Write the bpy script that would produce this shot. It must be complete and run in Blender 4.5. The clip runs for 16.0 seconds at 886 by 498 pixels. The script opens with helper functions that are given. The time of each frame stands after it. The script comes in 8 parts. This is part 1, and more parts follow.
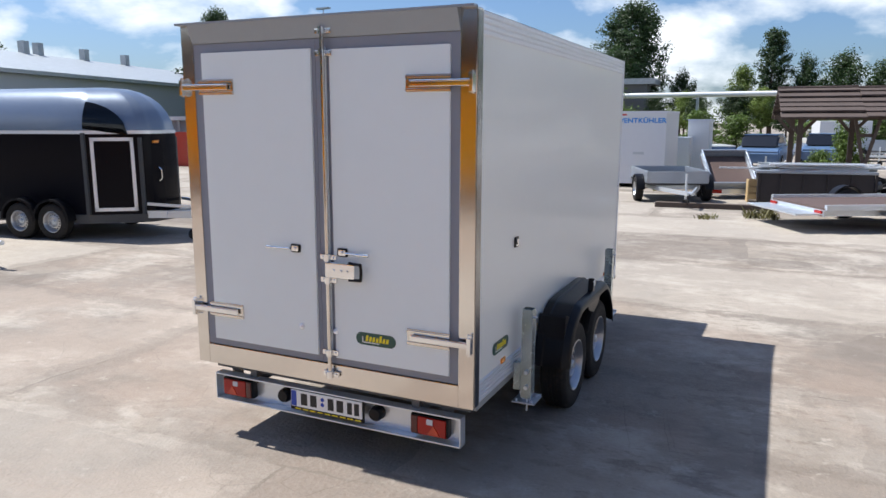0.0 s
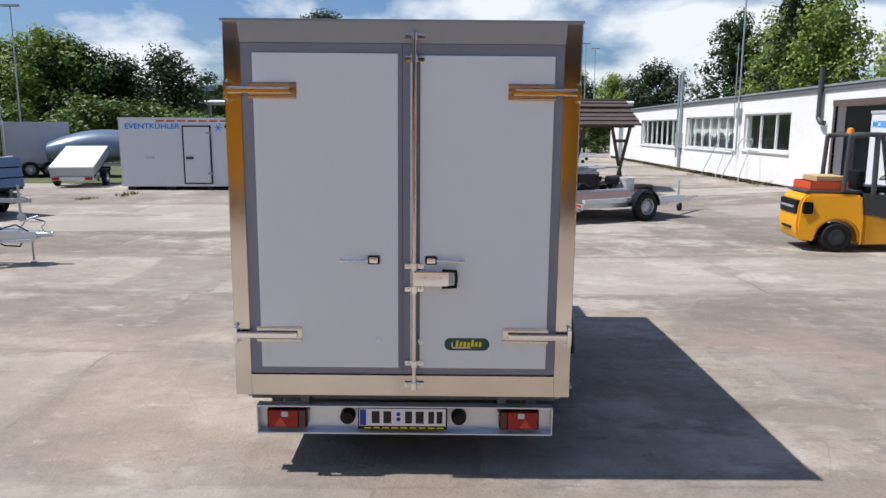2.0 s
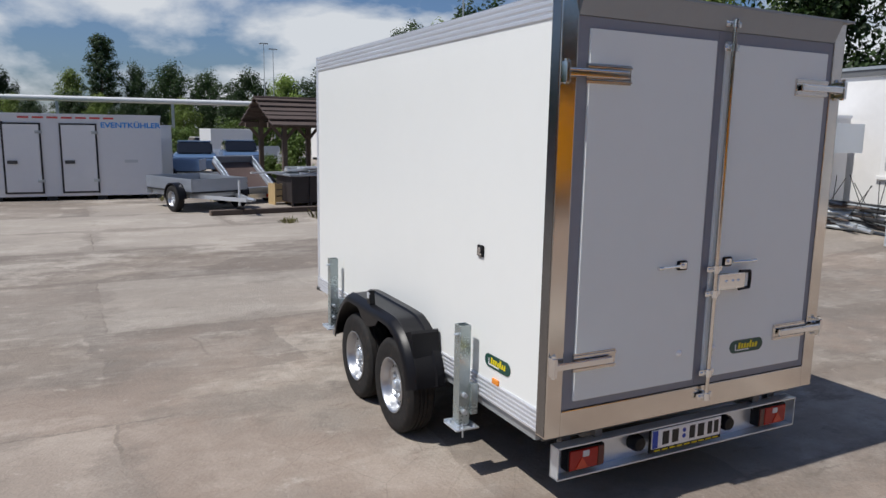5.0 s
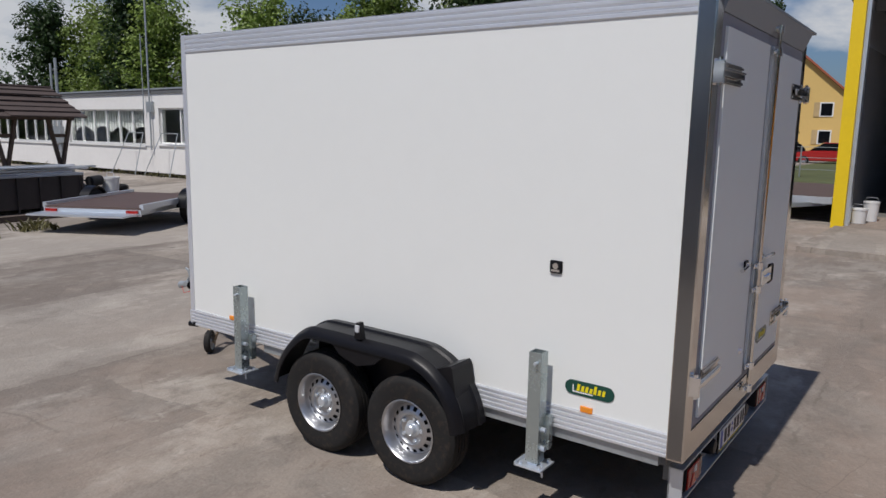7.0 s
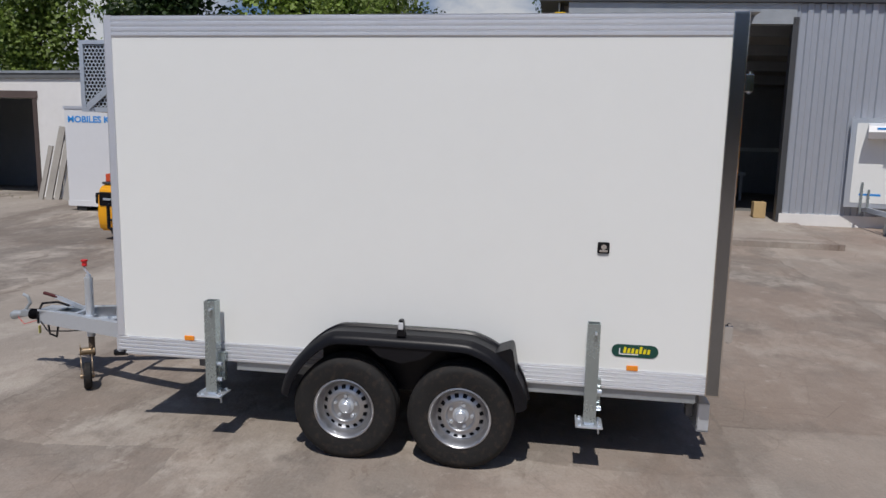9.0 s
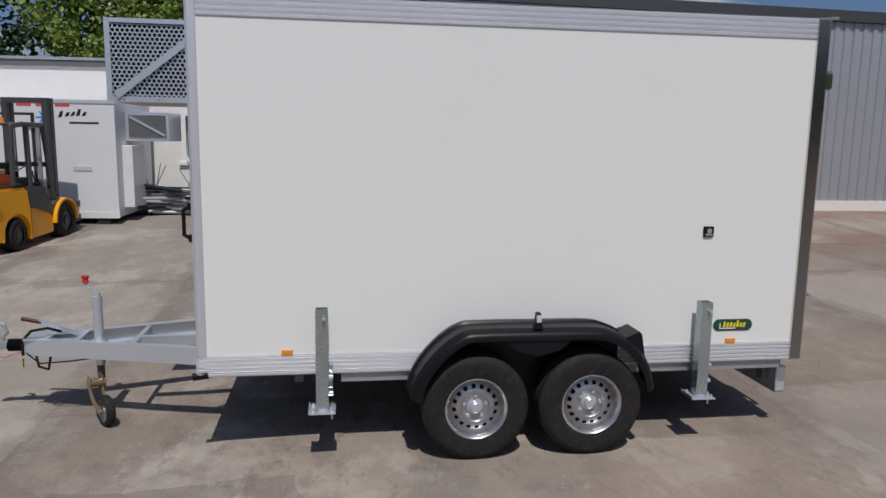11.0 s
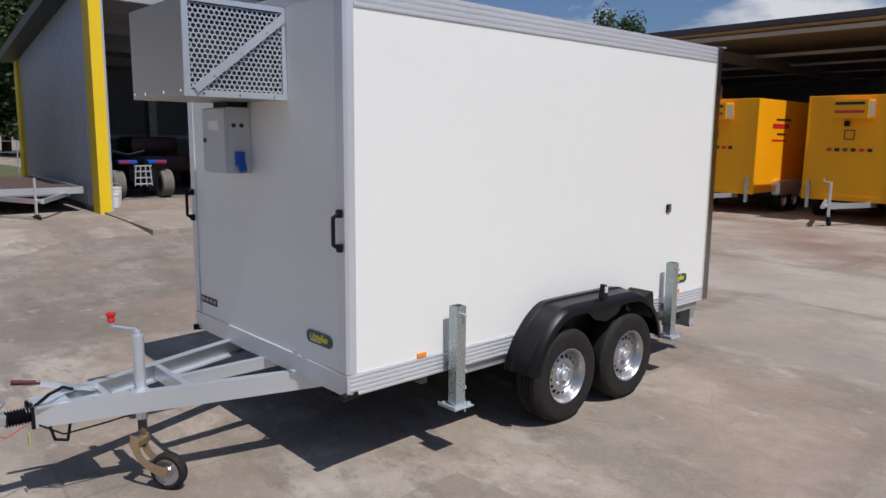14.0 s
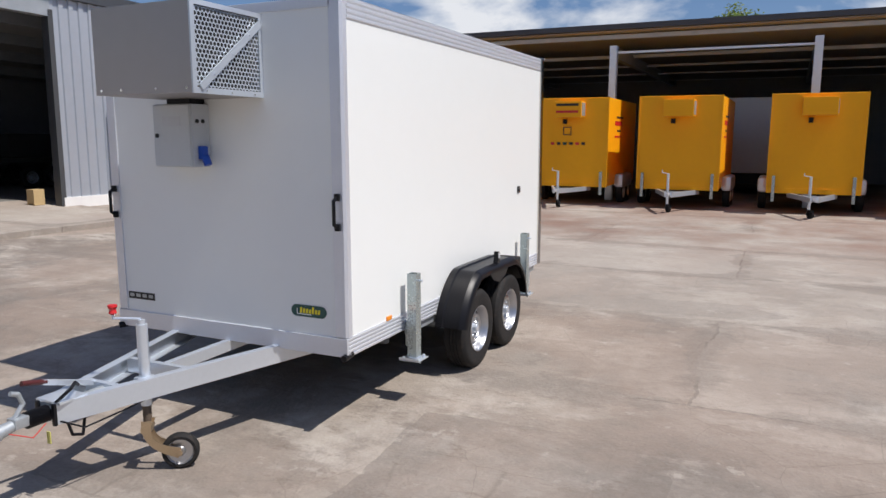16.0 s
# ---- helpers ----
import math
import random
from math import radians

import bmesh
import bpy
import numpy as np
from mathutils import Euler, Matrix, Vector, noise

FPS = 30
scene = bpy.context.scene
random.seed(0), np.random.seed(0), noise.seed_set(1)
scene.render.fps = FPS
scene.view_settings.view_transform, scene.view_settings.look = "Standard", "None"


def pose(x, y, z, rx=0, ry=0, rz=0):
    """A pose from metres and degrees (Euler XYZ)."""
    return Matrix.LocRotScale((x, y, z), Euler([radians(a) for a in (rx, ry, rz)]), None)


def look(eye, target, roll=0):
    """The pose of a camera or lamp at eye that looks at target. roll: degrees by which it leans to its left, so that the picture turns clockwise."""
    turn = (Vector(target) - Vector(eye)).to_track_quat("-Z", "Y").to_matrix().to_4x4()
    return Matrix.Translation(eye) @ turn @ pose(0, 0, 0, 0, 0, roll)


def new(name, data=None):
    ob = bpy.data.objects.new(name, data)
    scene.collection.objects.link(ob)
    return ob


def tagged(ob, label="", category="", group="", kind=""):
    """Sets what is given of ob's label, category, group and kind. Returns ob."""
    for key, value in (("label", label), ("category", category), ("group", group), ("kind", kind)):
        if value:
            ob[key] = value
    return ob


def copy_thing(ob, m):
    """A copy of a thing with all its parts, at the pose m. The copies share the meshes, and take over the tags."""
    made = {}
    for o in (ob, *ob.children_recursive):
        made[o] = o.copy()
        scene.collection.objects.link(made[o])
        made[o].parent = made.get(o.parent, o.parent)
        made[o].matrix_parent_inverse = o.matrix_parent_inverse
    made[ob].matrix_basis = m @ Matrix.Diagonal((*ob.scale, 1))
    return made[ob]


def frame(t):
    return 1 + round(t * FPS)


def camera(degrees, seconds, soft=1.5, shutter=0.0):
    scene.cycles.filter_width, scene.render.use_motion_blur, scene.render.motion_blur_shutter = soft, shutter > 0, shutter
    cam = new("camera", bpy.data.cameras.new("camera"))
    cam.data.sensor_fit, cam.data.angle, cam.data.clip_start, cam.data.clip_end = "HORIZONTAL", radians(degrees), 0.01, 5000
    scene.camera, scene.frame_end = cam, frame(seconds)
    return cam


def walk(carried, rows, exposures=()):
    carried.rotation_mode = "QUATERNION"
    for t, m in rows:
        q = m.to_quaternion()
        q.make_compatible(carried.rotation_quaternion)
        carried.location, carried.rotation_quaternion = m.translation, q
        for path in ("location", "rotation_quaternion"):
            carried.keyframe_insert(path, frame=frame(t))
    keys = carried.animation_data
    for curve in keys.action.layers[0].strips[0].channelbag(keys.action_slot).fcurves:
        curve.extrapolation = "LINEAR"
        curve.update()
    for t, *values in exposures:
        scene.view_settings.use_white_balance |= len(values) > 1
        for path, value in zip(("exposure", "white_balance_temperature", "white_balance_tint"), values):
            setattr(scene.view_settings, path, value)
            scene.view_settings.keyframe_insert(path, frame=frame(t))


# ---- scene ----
cam = camera(63.3, 16.0)
PATH = [
    (0, (2.406, -3.474, 2.059), (1.571, -1.691, 1.707), -0.1),
    (0.5, (1.91, -3.725, 2.06), (1.28, -1.857, 1.719), -0.0),
    (1, (1.384, -3.894, 2.049), (0.957, -1.969, 1.712), 0.0),
    (1.5, (0.827, -4.009, 2.065), (0.615, -2.049, 1.729), 0.1),
    (2, (0.224, -4.075, 2.064), (0.219, -2.103, 1.729), 0.2),
    (2.5, (-0.355, -4.05, 2.036), (-0.202, -2.084, 1.704), 0.3),
    (3, (-0.991, -3.963, 2.017), (-0.678, -2.015, 1.687), 0.3),
    (3.5, (-1.546, -3.763, 2.008), (-1.117, -1.838, 1.678), 0.3),
    (4, (-2.082, -3.477, 1.999), (-1.529, -1.584, 1.671), 0.4),
    (4.2, (-2.285, -3.352, 1.982), (-1.674, -1.475, 1.657), 0.5),
    (6.3, (-3.824, -1.591, 1.996), (-2.444, -0.182, 1.66), 1.0),
    (6.5, (-3.929, -1.406, 2.012), (-2.487, -0.062, 1.674), 1.0),
    (7, (-4.187, -0.927, 2.006), (-2.591, 0.233, 1.674), 0.9),
    (7.5, (-4.413, -0.465, 1.972), (-2.709, 0.53, 1.649), 1.0),
    (8, (-4.718, 0.012, 1.955), (-2.906, 0.797, 1.641), 1.1),
    (8.5, (-4.969, 0.44, 1.962), (-3.069, 0.981, 1.649), 1.1),
    (9, (-5.167, 0.965, 1.941), (-3.215, 1.273, 1.632), 1.2),
    (9.5, (-5.313, 1.455, 1.894), (-3.342, 1.622, 1.595), 1.2),
    (12, (-4.83, 3.93, 1.886), (-2.966, 3.278, 1.569), 0.9),
    (12.5, (-4.634, 4.376, 1.856), (-2.849, 3.528, 1.546), 0.9),
    (13, (-4.416, 4.869, 1.895), (-2.753, 3.802, 1.583), 0.9),
    (13.5, (-4.242, 5.376, 1.9), (-2.683, 4.162, 1.589), 0.8),
    (14, (-4.053, 5.846, 1.878), (-2.582, 4.527, 1.567), 0.7),
    (14.5, (-3.844, 6.274, 1.866), (-2.484, 4.841, 1.556), 0.6),
    (15, (-3.666, 6.717, 1.853), (-2.473, 5.141, 1.546), 0.5),
    (15.5, (-3.498, 7.07, 1.848), (-2.501, 5.364, 1.538), 0.3),
    (16, (-3.338, 7.36, 1.829), (-2.492, 5.574, 1.522), 0.2),
]
EXPOSURES = [(0, 0.49, 6310, 6.5), (1, 0.35, 6310, 7), (2, 0.2, 6320, 7.5), (3.5, 0.10, 6330, 6.5), (4.2, -0.07, 6340, 7), (6.5, -0.55, 6390, 9.5), (9.5, -0.65, 6410, 10), (12, -0.76, 6430, 9.5), (13.5, -0.51, 6430, 10), (14.5, -0.18, 6460, 10), (15.5, -0.06, 6470, 10), (16, -0.03, 6470, 10)]
walk(cam, [(t, look(eye, target, roll)) for t, eye, target, roll in PATH], EXPOSURES)

# ---- light ----
SHADE_X = 0.574          # how far a shadow runs towards +x for one metre of height
ELEV = math.atan2(1.0, SHADE_X)
sun = new("sun", bpy.data.lights.new("sun", "SUN"))
sun.data.energy, sun.data.angle, sun.data.color = 5.1, radians(0.53), (1.0, 0.945, 0.89)
sun.matrix_world = look((-SHADE_X * 40, 0.5, 40), (0, 0, 0))

world = bpy.data.worlds.new("sky")
scene.world = world
world.use_nodes = True
wn, wl = world.node_tree.nodes, world.node_tree.links
wn.clear()
w_out = wn.new("ShaderNodeOutputWorld")
w_bg = wn.new("ShaderNodeBackground")
w_sky = wn.new("ShaderNodeTexSky")
w_sky.sky_type, w_sky.sun_disc = "NISHITA", False
w_sky.sun_elevation, w_sky.sun_rotation = ELEV, radians(-90)
w_sky.air_density, w_sky.dust_density, w_sky.ozone_density = 1.0, 1.4, 1.6
w_bg.inputs["Strength"].default_value = 0.05
# cumulus clouds spread evenly over the whole sky
w_tc = wn.new("ShaderNodeTexCoord")
w_sep = wn.new("ShaderNodeSeparateXYZ")
wl.new(w_tc.outputs["Generated"], w_sep.inputs[0])
w_flat = wn.new("ShaderNodeVectorMath"); w_flat.operation = "MULTIPLY"     # clouds are wider than they are high
w_flat.inputs[1].default_value = (1.0, 1.0, 2.1)
wl.new(w_tc.outputs["Generated"], w_flat.inputs[0])
w_noise = wn.new("ShaderNodeTexNoise")
w_noise.inputs["Scale"].default_value, w_noise.inputs["Detail"].default_value, w_noise.inputs["Roughness"].default_value = 4.2, 9.0, 0.53
w_noise.inputs["Distortion"].default_value = 0.15
wl.new(w_flat.outputs[0], w_noise.inputs["Vector"])
w_ramp = wn.new("ShaderNodeValToRGB")
w_ramp.color_ramp.elements[0].position, w_ramp.color_ramp.elements[1].position = 0.475, 0.60
# heaped clouds close up towards the horizon, where they are seen from the side
w_close = wn.new("ShaderNodeMapRange")
for key, x in (("From Min", 0.0), ("From Max", 0.5), ("To Min", 0.07), ("To Max", -0.105)):
    w_close.inputs[key].default_value = x
wl.new(w_sep.outputs["Z"], w_close.inputs["Value"])
w_sum = wn.new("ShaderNodeMath"); w_sum.operation = "ADD"
wl.new(w_noise.outputs["Fac"], w_sum.inputs[0]); wl.new(w_close.outputs["Result"], w_sum.inputs[1])
wl.new(w_sum.outputs[0], w_ramp.inputs["Fac"])
w_mix = wn.new("ShaderNodeMix"); w_mix.data_type = "RGBA"
wl.new(w_ramp.outputs["Color"], w_mix.inputs["Factor"])
w_tint = wn.new("ShaderNodeVectorMath"); w_tint.operation = "MULTIPLY"      # clear, washed summer air
w_tint.inputs[1].default_value = (1.22, 1.46, 1.90)
wl.new(w_sky.outputs["Color"], w_tint.inputs[0])
wl.new(w_tint.outputs[0], w_mix.inputs["A"])
w_mix.inputs["B"].default_value = (16.0, 16.4, 17.3, 1)
wl.new(w_mix.outputs["Result"], w_bg.inputs["Color"])
wl.new(w_bg.outputs[0], w_out.inputs["Surface"])

# ---- materials ----
def mat(name, color, rough=0.6, metal=0.0, vary=0.12, scale=6.0, bump=0.0, bump_scale=60.0, dirt=0.0, dirt_color=(0.18, 0.14, 0.1),
        coat=0.0, random_amount=0.0, island=0.0, spec=0.5):
    """A painted, metal or plastic surface: its colour varies at two scales, with soft dirt and fine relief."""
    m = bpy.data.materials.new(name)
    m.use_nodes = True
    n, l = m.node_tree.nodes, m.node_tree.links
    p = n["Principled BSDF"]
    tc = n.new("ShaderNodeTexCoord")
    big = n.new("ShaderNodeTexNoise")
    big.inputs["Scale"].default_value, big.inputs["Detail"].default_value = scale * 0.35, 5.0
    fine = n.new("ShaderNodeTexNoise")
    fine.inputs["Scale"].default_value, fine.inputs["Detail"].default_value = scale * 7.0, 4.0
    for t in (big, fine):
        l.new(tc.outputs["Object"], t.inputs["Vector"])
    both = n.new("ShaderNodeMix"); both.data_type = "FLOAT"; both.inputs["Factor"].default_value = 0.4
    l.new(big.outputs["Fac"], both.inputs["A"]); l.new(fine.outputs["Fac"], both.inputs["B"])
    span = n.new("ShaderNodeMapRange")
    span.inputs["From Min"].default_value, span.inputs["From Max"].default_value = 0.25, 0.75
    span.inputs["To Min"].default_value, span.inputs["To Max"].default_value = 1.0 - vary, 1.0 + vary
    l.new(both.outputs["Result"], span.inputs["Value"])
    value = span.outputs["Result"]
    for amount, source in ((random_amount, "object"), (island, "island")):
        if amount:
            info = n.new("ShaderNodeObjectInfo" if source == "object" else "ShaderNodeNewGeometry")
            r = n.new("ShaderNodeMapRange")
            r.inputs["To Min"].default_value, r.inputs["To Max"].default_value = 1.0 - amount, 1.0 + amount
            l.new(info.outputs["Random" if source == "object" else "Random Per Island"], r.inputs["Value"])
            mul = n.new("ShaderNodeMath"); mul.operation = "MULTIPLY"
            l.new(value, mul.inputs[0]); l.new(r.outputs["Result"], mul.inputs[1])
            value = mul.outputs[0]
    tint = n.new("ShaderNodeVectorMath"); tint.operation = "SCALE"
    tint.inputs[0].default_value = color
    l.new(value, tint.inputs["Scale"])
    result = tint.outputs[0]
    if dirt:
        spots = n.new("ShaderNodeTexNoise")
        spots.inputs["Scale"].default_value, spots.inputs["Detail"].default_value, spots.inputs["Roughness"].default_value = scale * 0.8, 8.0, 0.7
        l.new(tc.outputs["Object"], spots.inputs["Vector"])
        ramp = n.new("ShaderNodeMapRange")
        ramp.inputs["From Min"].default_value, ramp.inputs["From Max"].default_value = 0.52, 0.8
        ramp.inputs["To Min"].default_value, ramp.inputs["To Max"].default_value = 0.0, dirt
        l.new(spots.outputs["Fac"], ramp.inputs["Value"])
        mixer = n.new("ShaderNodeMix"); mixer.data_type = "RGBA"
        l.new(ramp.outputs["Result"], mixer.inputs["Factor"]); l.new(result, mixer.inputs["A"])
        mixer.inputs["B"].default_value = (*dirt_color, 1)
        result = mixer.outputs["Result"]
    l.new(result, p.inputs["Base Color"])
    rr = n.new("ShaderNodeMapRange")
    rr.inputs["To Min"].default_value, rr.inputs["To Max"].default_value = max(0.02, rough * 0.8), min(1.0, rough * 1.2)
    l.new(both.outputs["Result"], rr.inputs["Value"]); l.new(rr.outputs["Result"], p.inputs["Roughness"])
    p.inputs["Metallic"].default_value = metal
    p.inputs["Coat Weight"].default_value = coat
    p.inputs["Specular IOR Level"].default_value = spec
    if bump:
        tex = n.new("ShaderNodeTexNoise")
        tex.inputs["Scale"].default_value, tex.inputs["Detail"].default_value = bump_scale, 4.0
        l.new(tc.outputs["Object"], tex.inputs["Vector"])
        b = n.new("ShaderNodeBump")
        b.inputs["Strength"].default_value, b.inputs["Distance"].default_value = bump, 0.01
        l.new(tex.outputs["Fac"], b.inputs["Height"]); l.new(b.outputs[0], p.inputs["Normal"])
    return m


def concrete_yard():
    """Old sandy concrete: wide tonal patches, slab joints, crazed cracks, stains, grit."""
    m = bpy.data.materials.new("yard_concrete")
    m.use_nodes = True
    n, l = m.node_tree.nodes, m.node_tree.links
    p = n["Principled BSDF"]
    tc = n.new("ShaderNodeTexCoord")
    co = tc.outputs["Object"]

    def noise_tex(scale, detail=6.0, rough=0.55, stretch=None):
        t = n.new("ShaderNodeTexNoise")
        t.inputs["Scale"].default_value, t.inputs["Detail"].default_value, t.inputs["Roughness"].default_value = scale, detail, rough
        if stretch:
            mp = n.new("ShaderNodeMapping")
            mp.inputs["Scale"].default_value = stretch
            l.new(co, mp.inputs["Vector"]); l.new(mp.outputs[0], t.inputs["Vector"])
        else:
            l.new(co, t.inputs["Vector"])
        return t.outputs["Fac"]

    def ranged(v, a, b, lo=0.0, hi=1.0):
        r = n.new("ShaderNodeMapRange")
        for key, x in (("From Min", a), ("From Max", b), ("To Min", lo), ("To Max", hi)):
            r.inputs[key].default_value = x
        l.new(v, r.inputs["Value"])
        return r.outputs["Result"]

    def mixed(f, a, b):
        x = n.new("ShaderNodeMix"); x.data_type = "RGBA"
        l.new(f, x.inputs["Factor"])
        for key, c in (("A", a), ("B", b)):
            if isinstance(c, tuple):
                x.inputs[key].default_value = (*c, 1)
            else:
                l.new(c, x.inputs[key])
        return x.outputs["Result"]

    # coordinates bent by noise, so that joints and cracks wander
    warp = n.new("ShaderNodeTexNoise")
    warp.inputs["Scale"].default_value, warp.inputs["Detail"].default_value = 0.9, 5.0
    l.new(co, warp.inputs["Vector"])
    off = n.new("ShaderNodeVectorMath"); off.operation = "MULTIPLY_ADD"
    l.new(warp.outputs["Color"], off.inputs[0])
    off.inputs[1].default_value = (0.35, 0.35, 0.0)
    l.new(co, off.inputs[2])

    base = mixed(ranged(noise_tex(0.26, 9.0, 0.64), 0.44, 0.56), YARD_WARM, YARD_GREY)
    base = mixed(ranged(noise_tex(0.7, 11.0, 0.68), 0.47, 0.58, 0.0, 0.8), base, YARD_PALE)
    slab = n.new("ShaderNodeTexVoronoi")
    slab.feature, slab.distance = "F1", "CHEBYCHEV"
    slab.inputs["Scale"].default_value, slab.inputs["Randomness"].default_value = 0.33, 0.75
    l.new(off.outputs[0], slab.inputs["Vector"])
    tone = n.new("ShaderNodeSeparateColor")
    l.new(slab.outputs["Color"], tone.inputs[0])
    base = mixed(ranged(tone.outputs["Red"], 0.6, 0.7, 0.0, 0.45), base, YARD_DARK)
    base = mixed(ranged(noise_tex(0.75, 9.0, 0.68, (0.45, 1.0, 1.0)), 0.55, 0.70, 0.0, 0.7), base, YARD_STAIN)
    base = mixed(ranged(noise_tex(3.4, 9.0, 0.7), 0.54, 0.70, 0.0, 0.6), base, YARD_DARK)
    base = mixed(ranged(noise_tex(2.1, 9.0, 0.72, (0.7, 1.2, 1.0)), 0.57, 0.70, 0.0, 0.65), base, YARD_PALE)
    # worn scabs: sharp-edged areas where the skin of the concrete is gone
    worn = ranged(noise_tex(0.9, 12.0, 0.74, (0.6, 1.3, 1.0)), 0.545, 0.585, 0.0, 0.72)
    pebbles = n.new("ShaderNodeTexVoronoi")
    pebbles.inputs["Scale"].default_value = 55.0
    l.new(co, pebbles.inputs["Vector"])
    stone = n.new("ShaderNodeSeparateColor"); l.new(pebbles.outputs["Color"], stone.inputs[0])
    base = mixed(worn, base, mixed(ranged(stone.outputs["Red"], 0.3, 0.95), YARD_MUD, YARD_GREY))
    base = mixed(ranged(noise_tex(5.5, 10.0, 0.75, (0.5, 1.2, 1.0)), 0.585, 0.63, 0.0, 0.4), base, YARD_STAIN)
    base = mixed(ranged(noise_tex(0.55, 10.0, 0.66, (0.7, 1.5, 1.0)), 0.50, 0.535, 0.0, 0.5), base, YARD_MUD)
    parts = n.new("ShaderNodeSeparateXYZ"); l.new(co, parts.inputs[0])
    brick_dust = n.new("ShaderNodeMath"); brick_dust.operation = "MULTIPLY"
    l.new(ranged(parts.outputs["Y"], 9.0, 2.0, 0.0, 0.75), brick_dust.inputs[0]); l.new(ranged(noise_tex(0.3, 9.0, 0.66), 0.46, 0.56, 0.05, 0.8), brick_dust.inputs[1])
    base = mixed(brick_dust.outputs[0], base, YARD_RED)
    base = mixed(ranged(noise_tex(4.2, 11.0, 0.72), 0.60, 0.66, 0.0, 0.5), base, YARD_PALE)
    # slab joints, filled with sand and dirt
    brick = n.new("ShaderNodeTexBrick")
    brick.offset, brick.squash = 0.37, 1.0
    for key, x in (("Scale", 1.0), ("Mortar Size", 0.016), ("Mortar Smooth", 0.4), ("Brick Width", 7.2), ("Row Height", 2.55)):
        brick.inputs[key].default_value = x
    brick.inputs["Color1"].default_value, brick.inputs["Color2"].default_value, brick.inputs["Mortar"].default_value = (0, 0, 0, 1), (1, 1, 1, 1), (0.5, 0.5, 0.5, 1)
    bend = n.new("ShaderNodeVectorMath"); bend.operation = "MULTIPLY_ADD"
    l.new(warp.outputs["Color"], bend.inputs[0]); bend.inputs[1].default_value = (0.22, 0.22, 0.0); l.new(co, bend.inputs[2])
    rag = n.new("ShaderNodeTexNoise"); rag.inputs["Scale"].default_value, rag.inputs["Detail"].default_value, rag.inputs["Roughness"].default_value = 5.0, 8.0, 0.7
    l.new(co, rag.inputs["Vector"])
    bend2 = n.new("ShaderNodeVectorMath"); bend2.operation = "MULTIPLY_ADD"
    l.new(rag.outputs["Color"], bend2.inputs[0]); bend2.inputs[1].default_value = (0.10, 0.16, 0.0); l.new(bend.outputs[0], bend2.inputs[2])
    l.new(bend2.outputs[0], brick.inputs["Vector"])
    slab_tone = n.new("ShaderNodeSeparateColor"); l.new(brick.outputs["Color"], slab_tone.inputs[0])
    base = mixed(ranged(slab_tone.outputs["Red"], 0.3, 0.9, 0.0, 0.6), base, YARD_PALE)
    # crumbled gritty bands along the joints
    wide = n.new("ShaderNodeTexBrick")
    wide.offset, wide.squash = 0.37, 1.0
    for key, x in (("Scale", 1.0), ("Mortar Size", 0.42), ("Mortar Smooth", 1.0), ("Brick Width", 7.2), ("Row Height", 2.55)):
        wide.inputs[key].default_value = x
    l.new(bend2.outputs[0], wide.inputs["Vector"])
    near = n.new("ShaderNodeMath"); near.operation = "MULTIPLY_ADD"
    l.new(wide.outputs["Fac"], near.inputs[0]); near.inputs[1].default_value = 0.17
    l.new(noise_tex(0.75, 12.0, 0.7, (0.8, 1.3, 1.0)), near.inputs[2])
    crumb = mixed(ranged(stone.outputs["Green"], 0.2, 0.95), YARD_MUD, YARD_GREY)
    base = mixed(ranged(near.outputs[0], 0.60, 0.66, 0.0, 0.48), base, crumb)
    joint = n.new("ShaderNodeMath"); joint.operation = "MULTIPLY"
    l.new(brick.outputs["Fac"], joint.inputs[0]); l.new(ranged(noise_tex(0.8, 8.0, 0.68), 0.46, 0.58, 0.0, 0.42), joint.inputs[1])
    base = mixed(joint.outputs[0], base, (0.11, 0.09, 0.072))
    # reddish worn strip before the shelter
    sep = n.new("ShaderNodeSeparateXYZ"); l.new(co, sep.inputs[0])
    south = ranged(sep.outputs["Y"], -3.0, -7.0)
    red = n.new("ShaderNodeMath"); red.operation = "MULTIPLY"
    l.new(south, red.inputs[0]); l.new(ranged(noise_tex(0.5, 8.0, 0.65), 0.4, 0.62, 0.0, 0.7), red.inputs[1])
    base = mixed(red.outputs[0], base, (0.22, 0.13, 0.095))

    def cracks(scale, width, strength):
        v = n.new("ShaderNodeTexVoronoi")
        v.feature = "DISTANCE_TO_EDGE"
        v.inputs["Scale"].default_value = scale
        l.new(off.outputs[0], v.inputs["Vector"])
        line = ranged(v.outputs["Distance"], 0.0, width, strength, 0.0)
        fade = n.new("ShaderNodeMath"); fade.operation = "MULTIPLY"
        l.new(line, fade.inputs[0]); l.new(ranged(noise_tex(0.6, 3.0), 0.42, 0.6), fade.inputs[1])
        return fade.outputs[0]
    for scale, width, strength in ((0.42, 0.004, 0.16), (1.5, 0.006, 0.3)):
        base = mixed(cracks(scale, width, strength), base, (0.075, 0.06, 0.045))
    grit = n.new("ShaderNodeMath"); grit.operation = "MULTIPLY"
    l.new(ranged(noise_tex(42.0, 6.0, 0.75), 0.3, 0.7, 0.94, 1.06), grit.inputs[0]); l.new(ranged(noise_tex(9.0, 8.0, 0.7), 0.3, 0.7, 0.94, 1.06), grit.inputs[1])
    out = n.new("ShaderNodeVectorMath"); out.operation = "SCALE"
    l.new(base, out.inputs[0]); l.new(grit.outputs[0], out.inputs["Scale"])
    l.new(out.outputs[0], p.inputs["Base Color"])
    p.inputs["Roughness"].default_value = 0.88
    p.inputs["Specular IOR Level"].default_value = 0.3
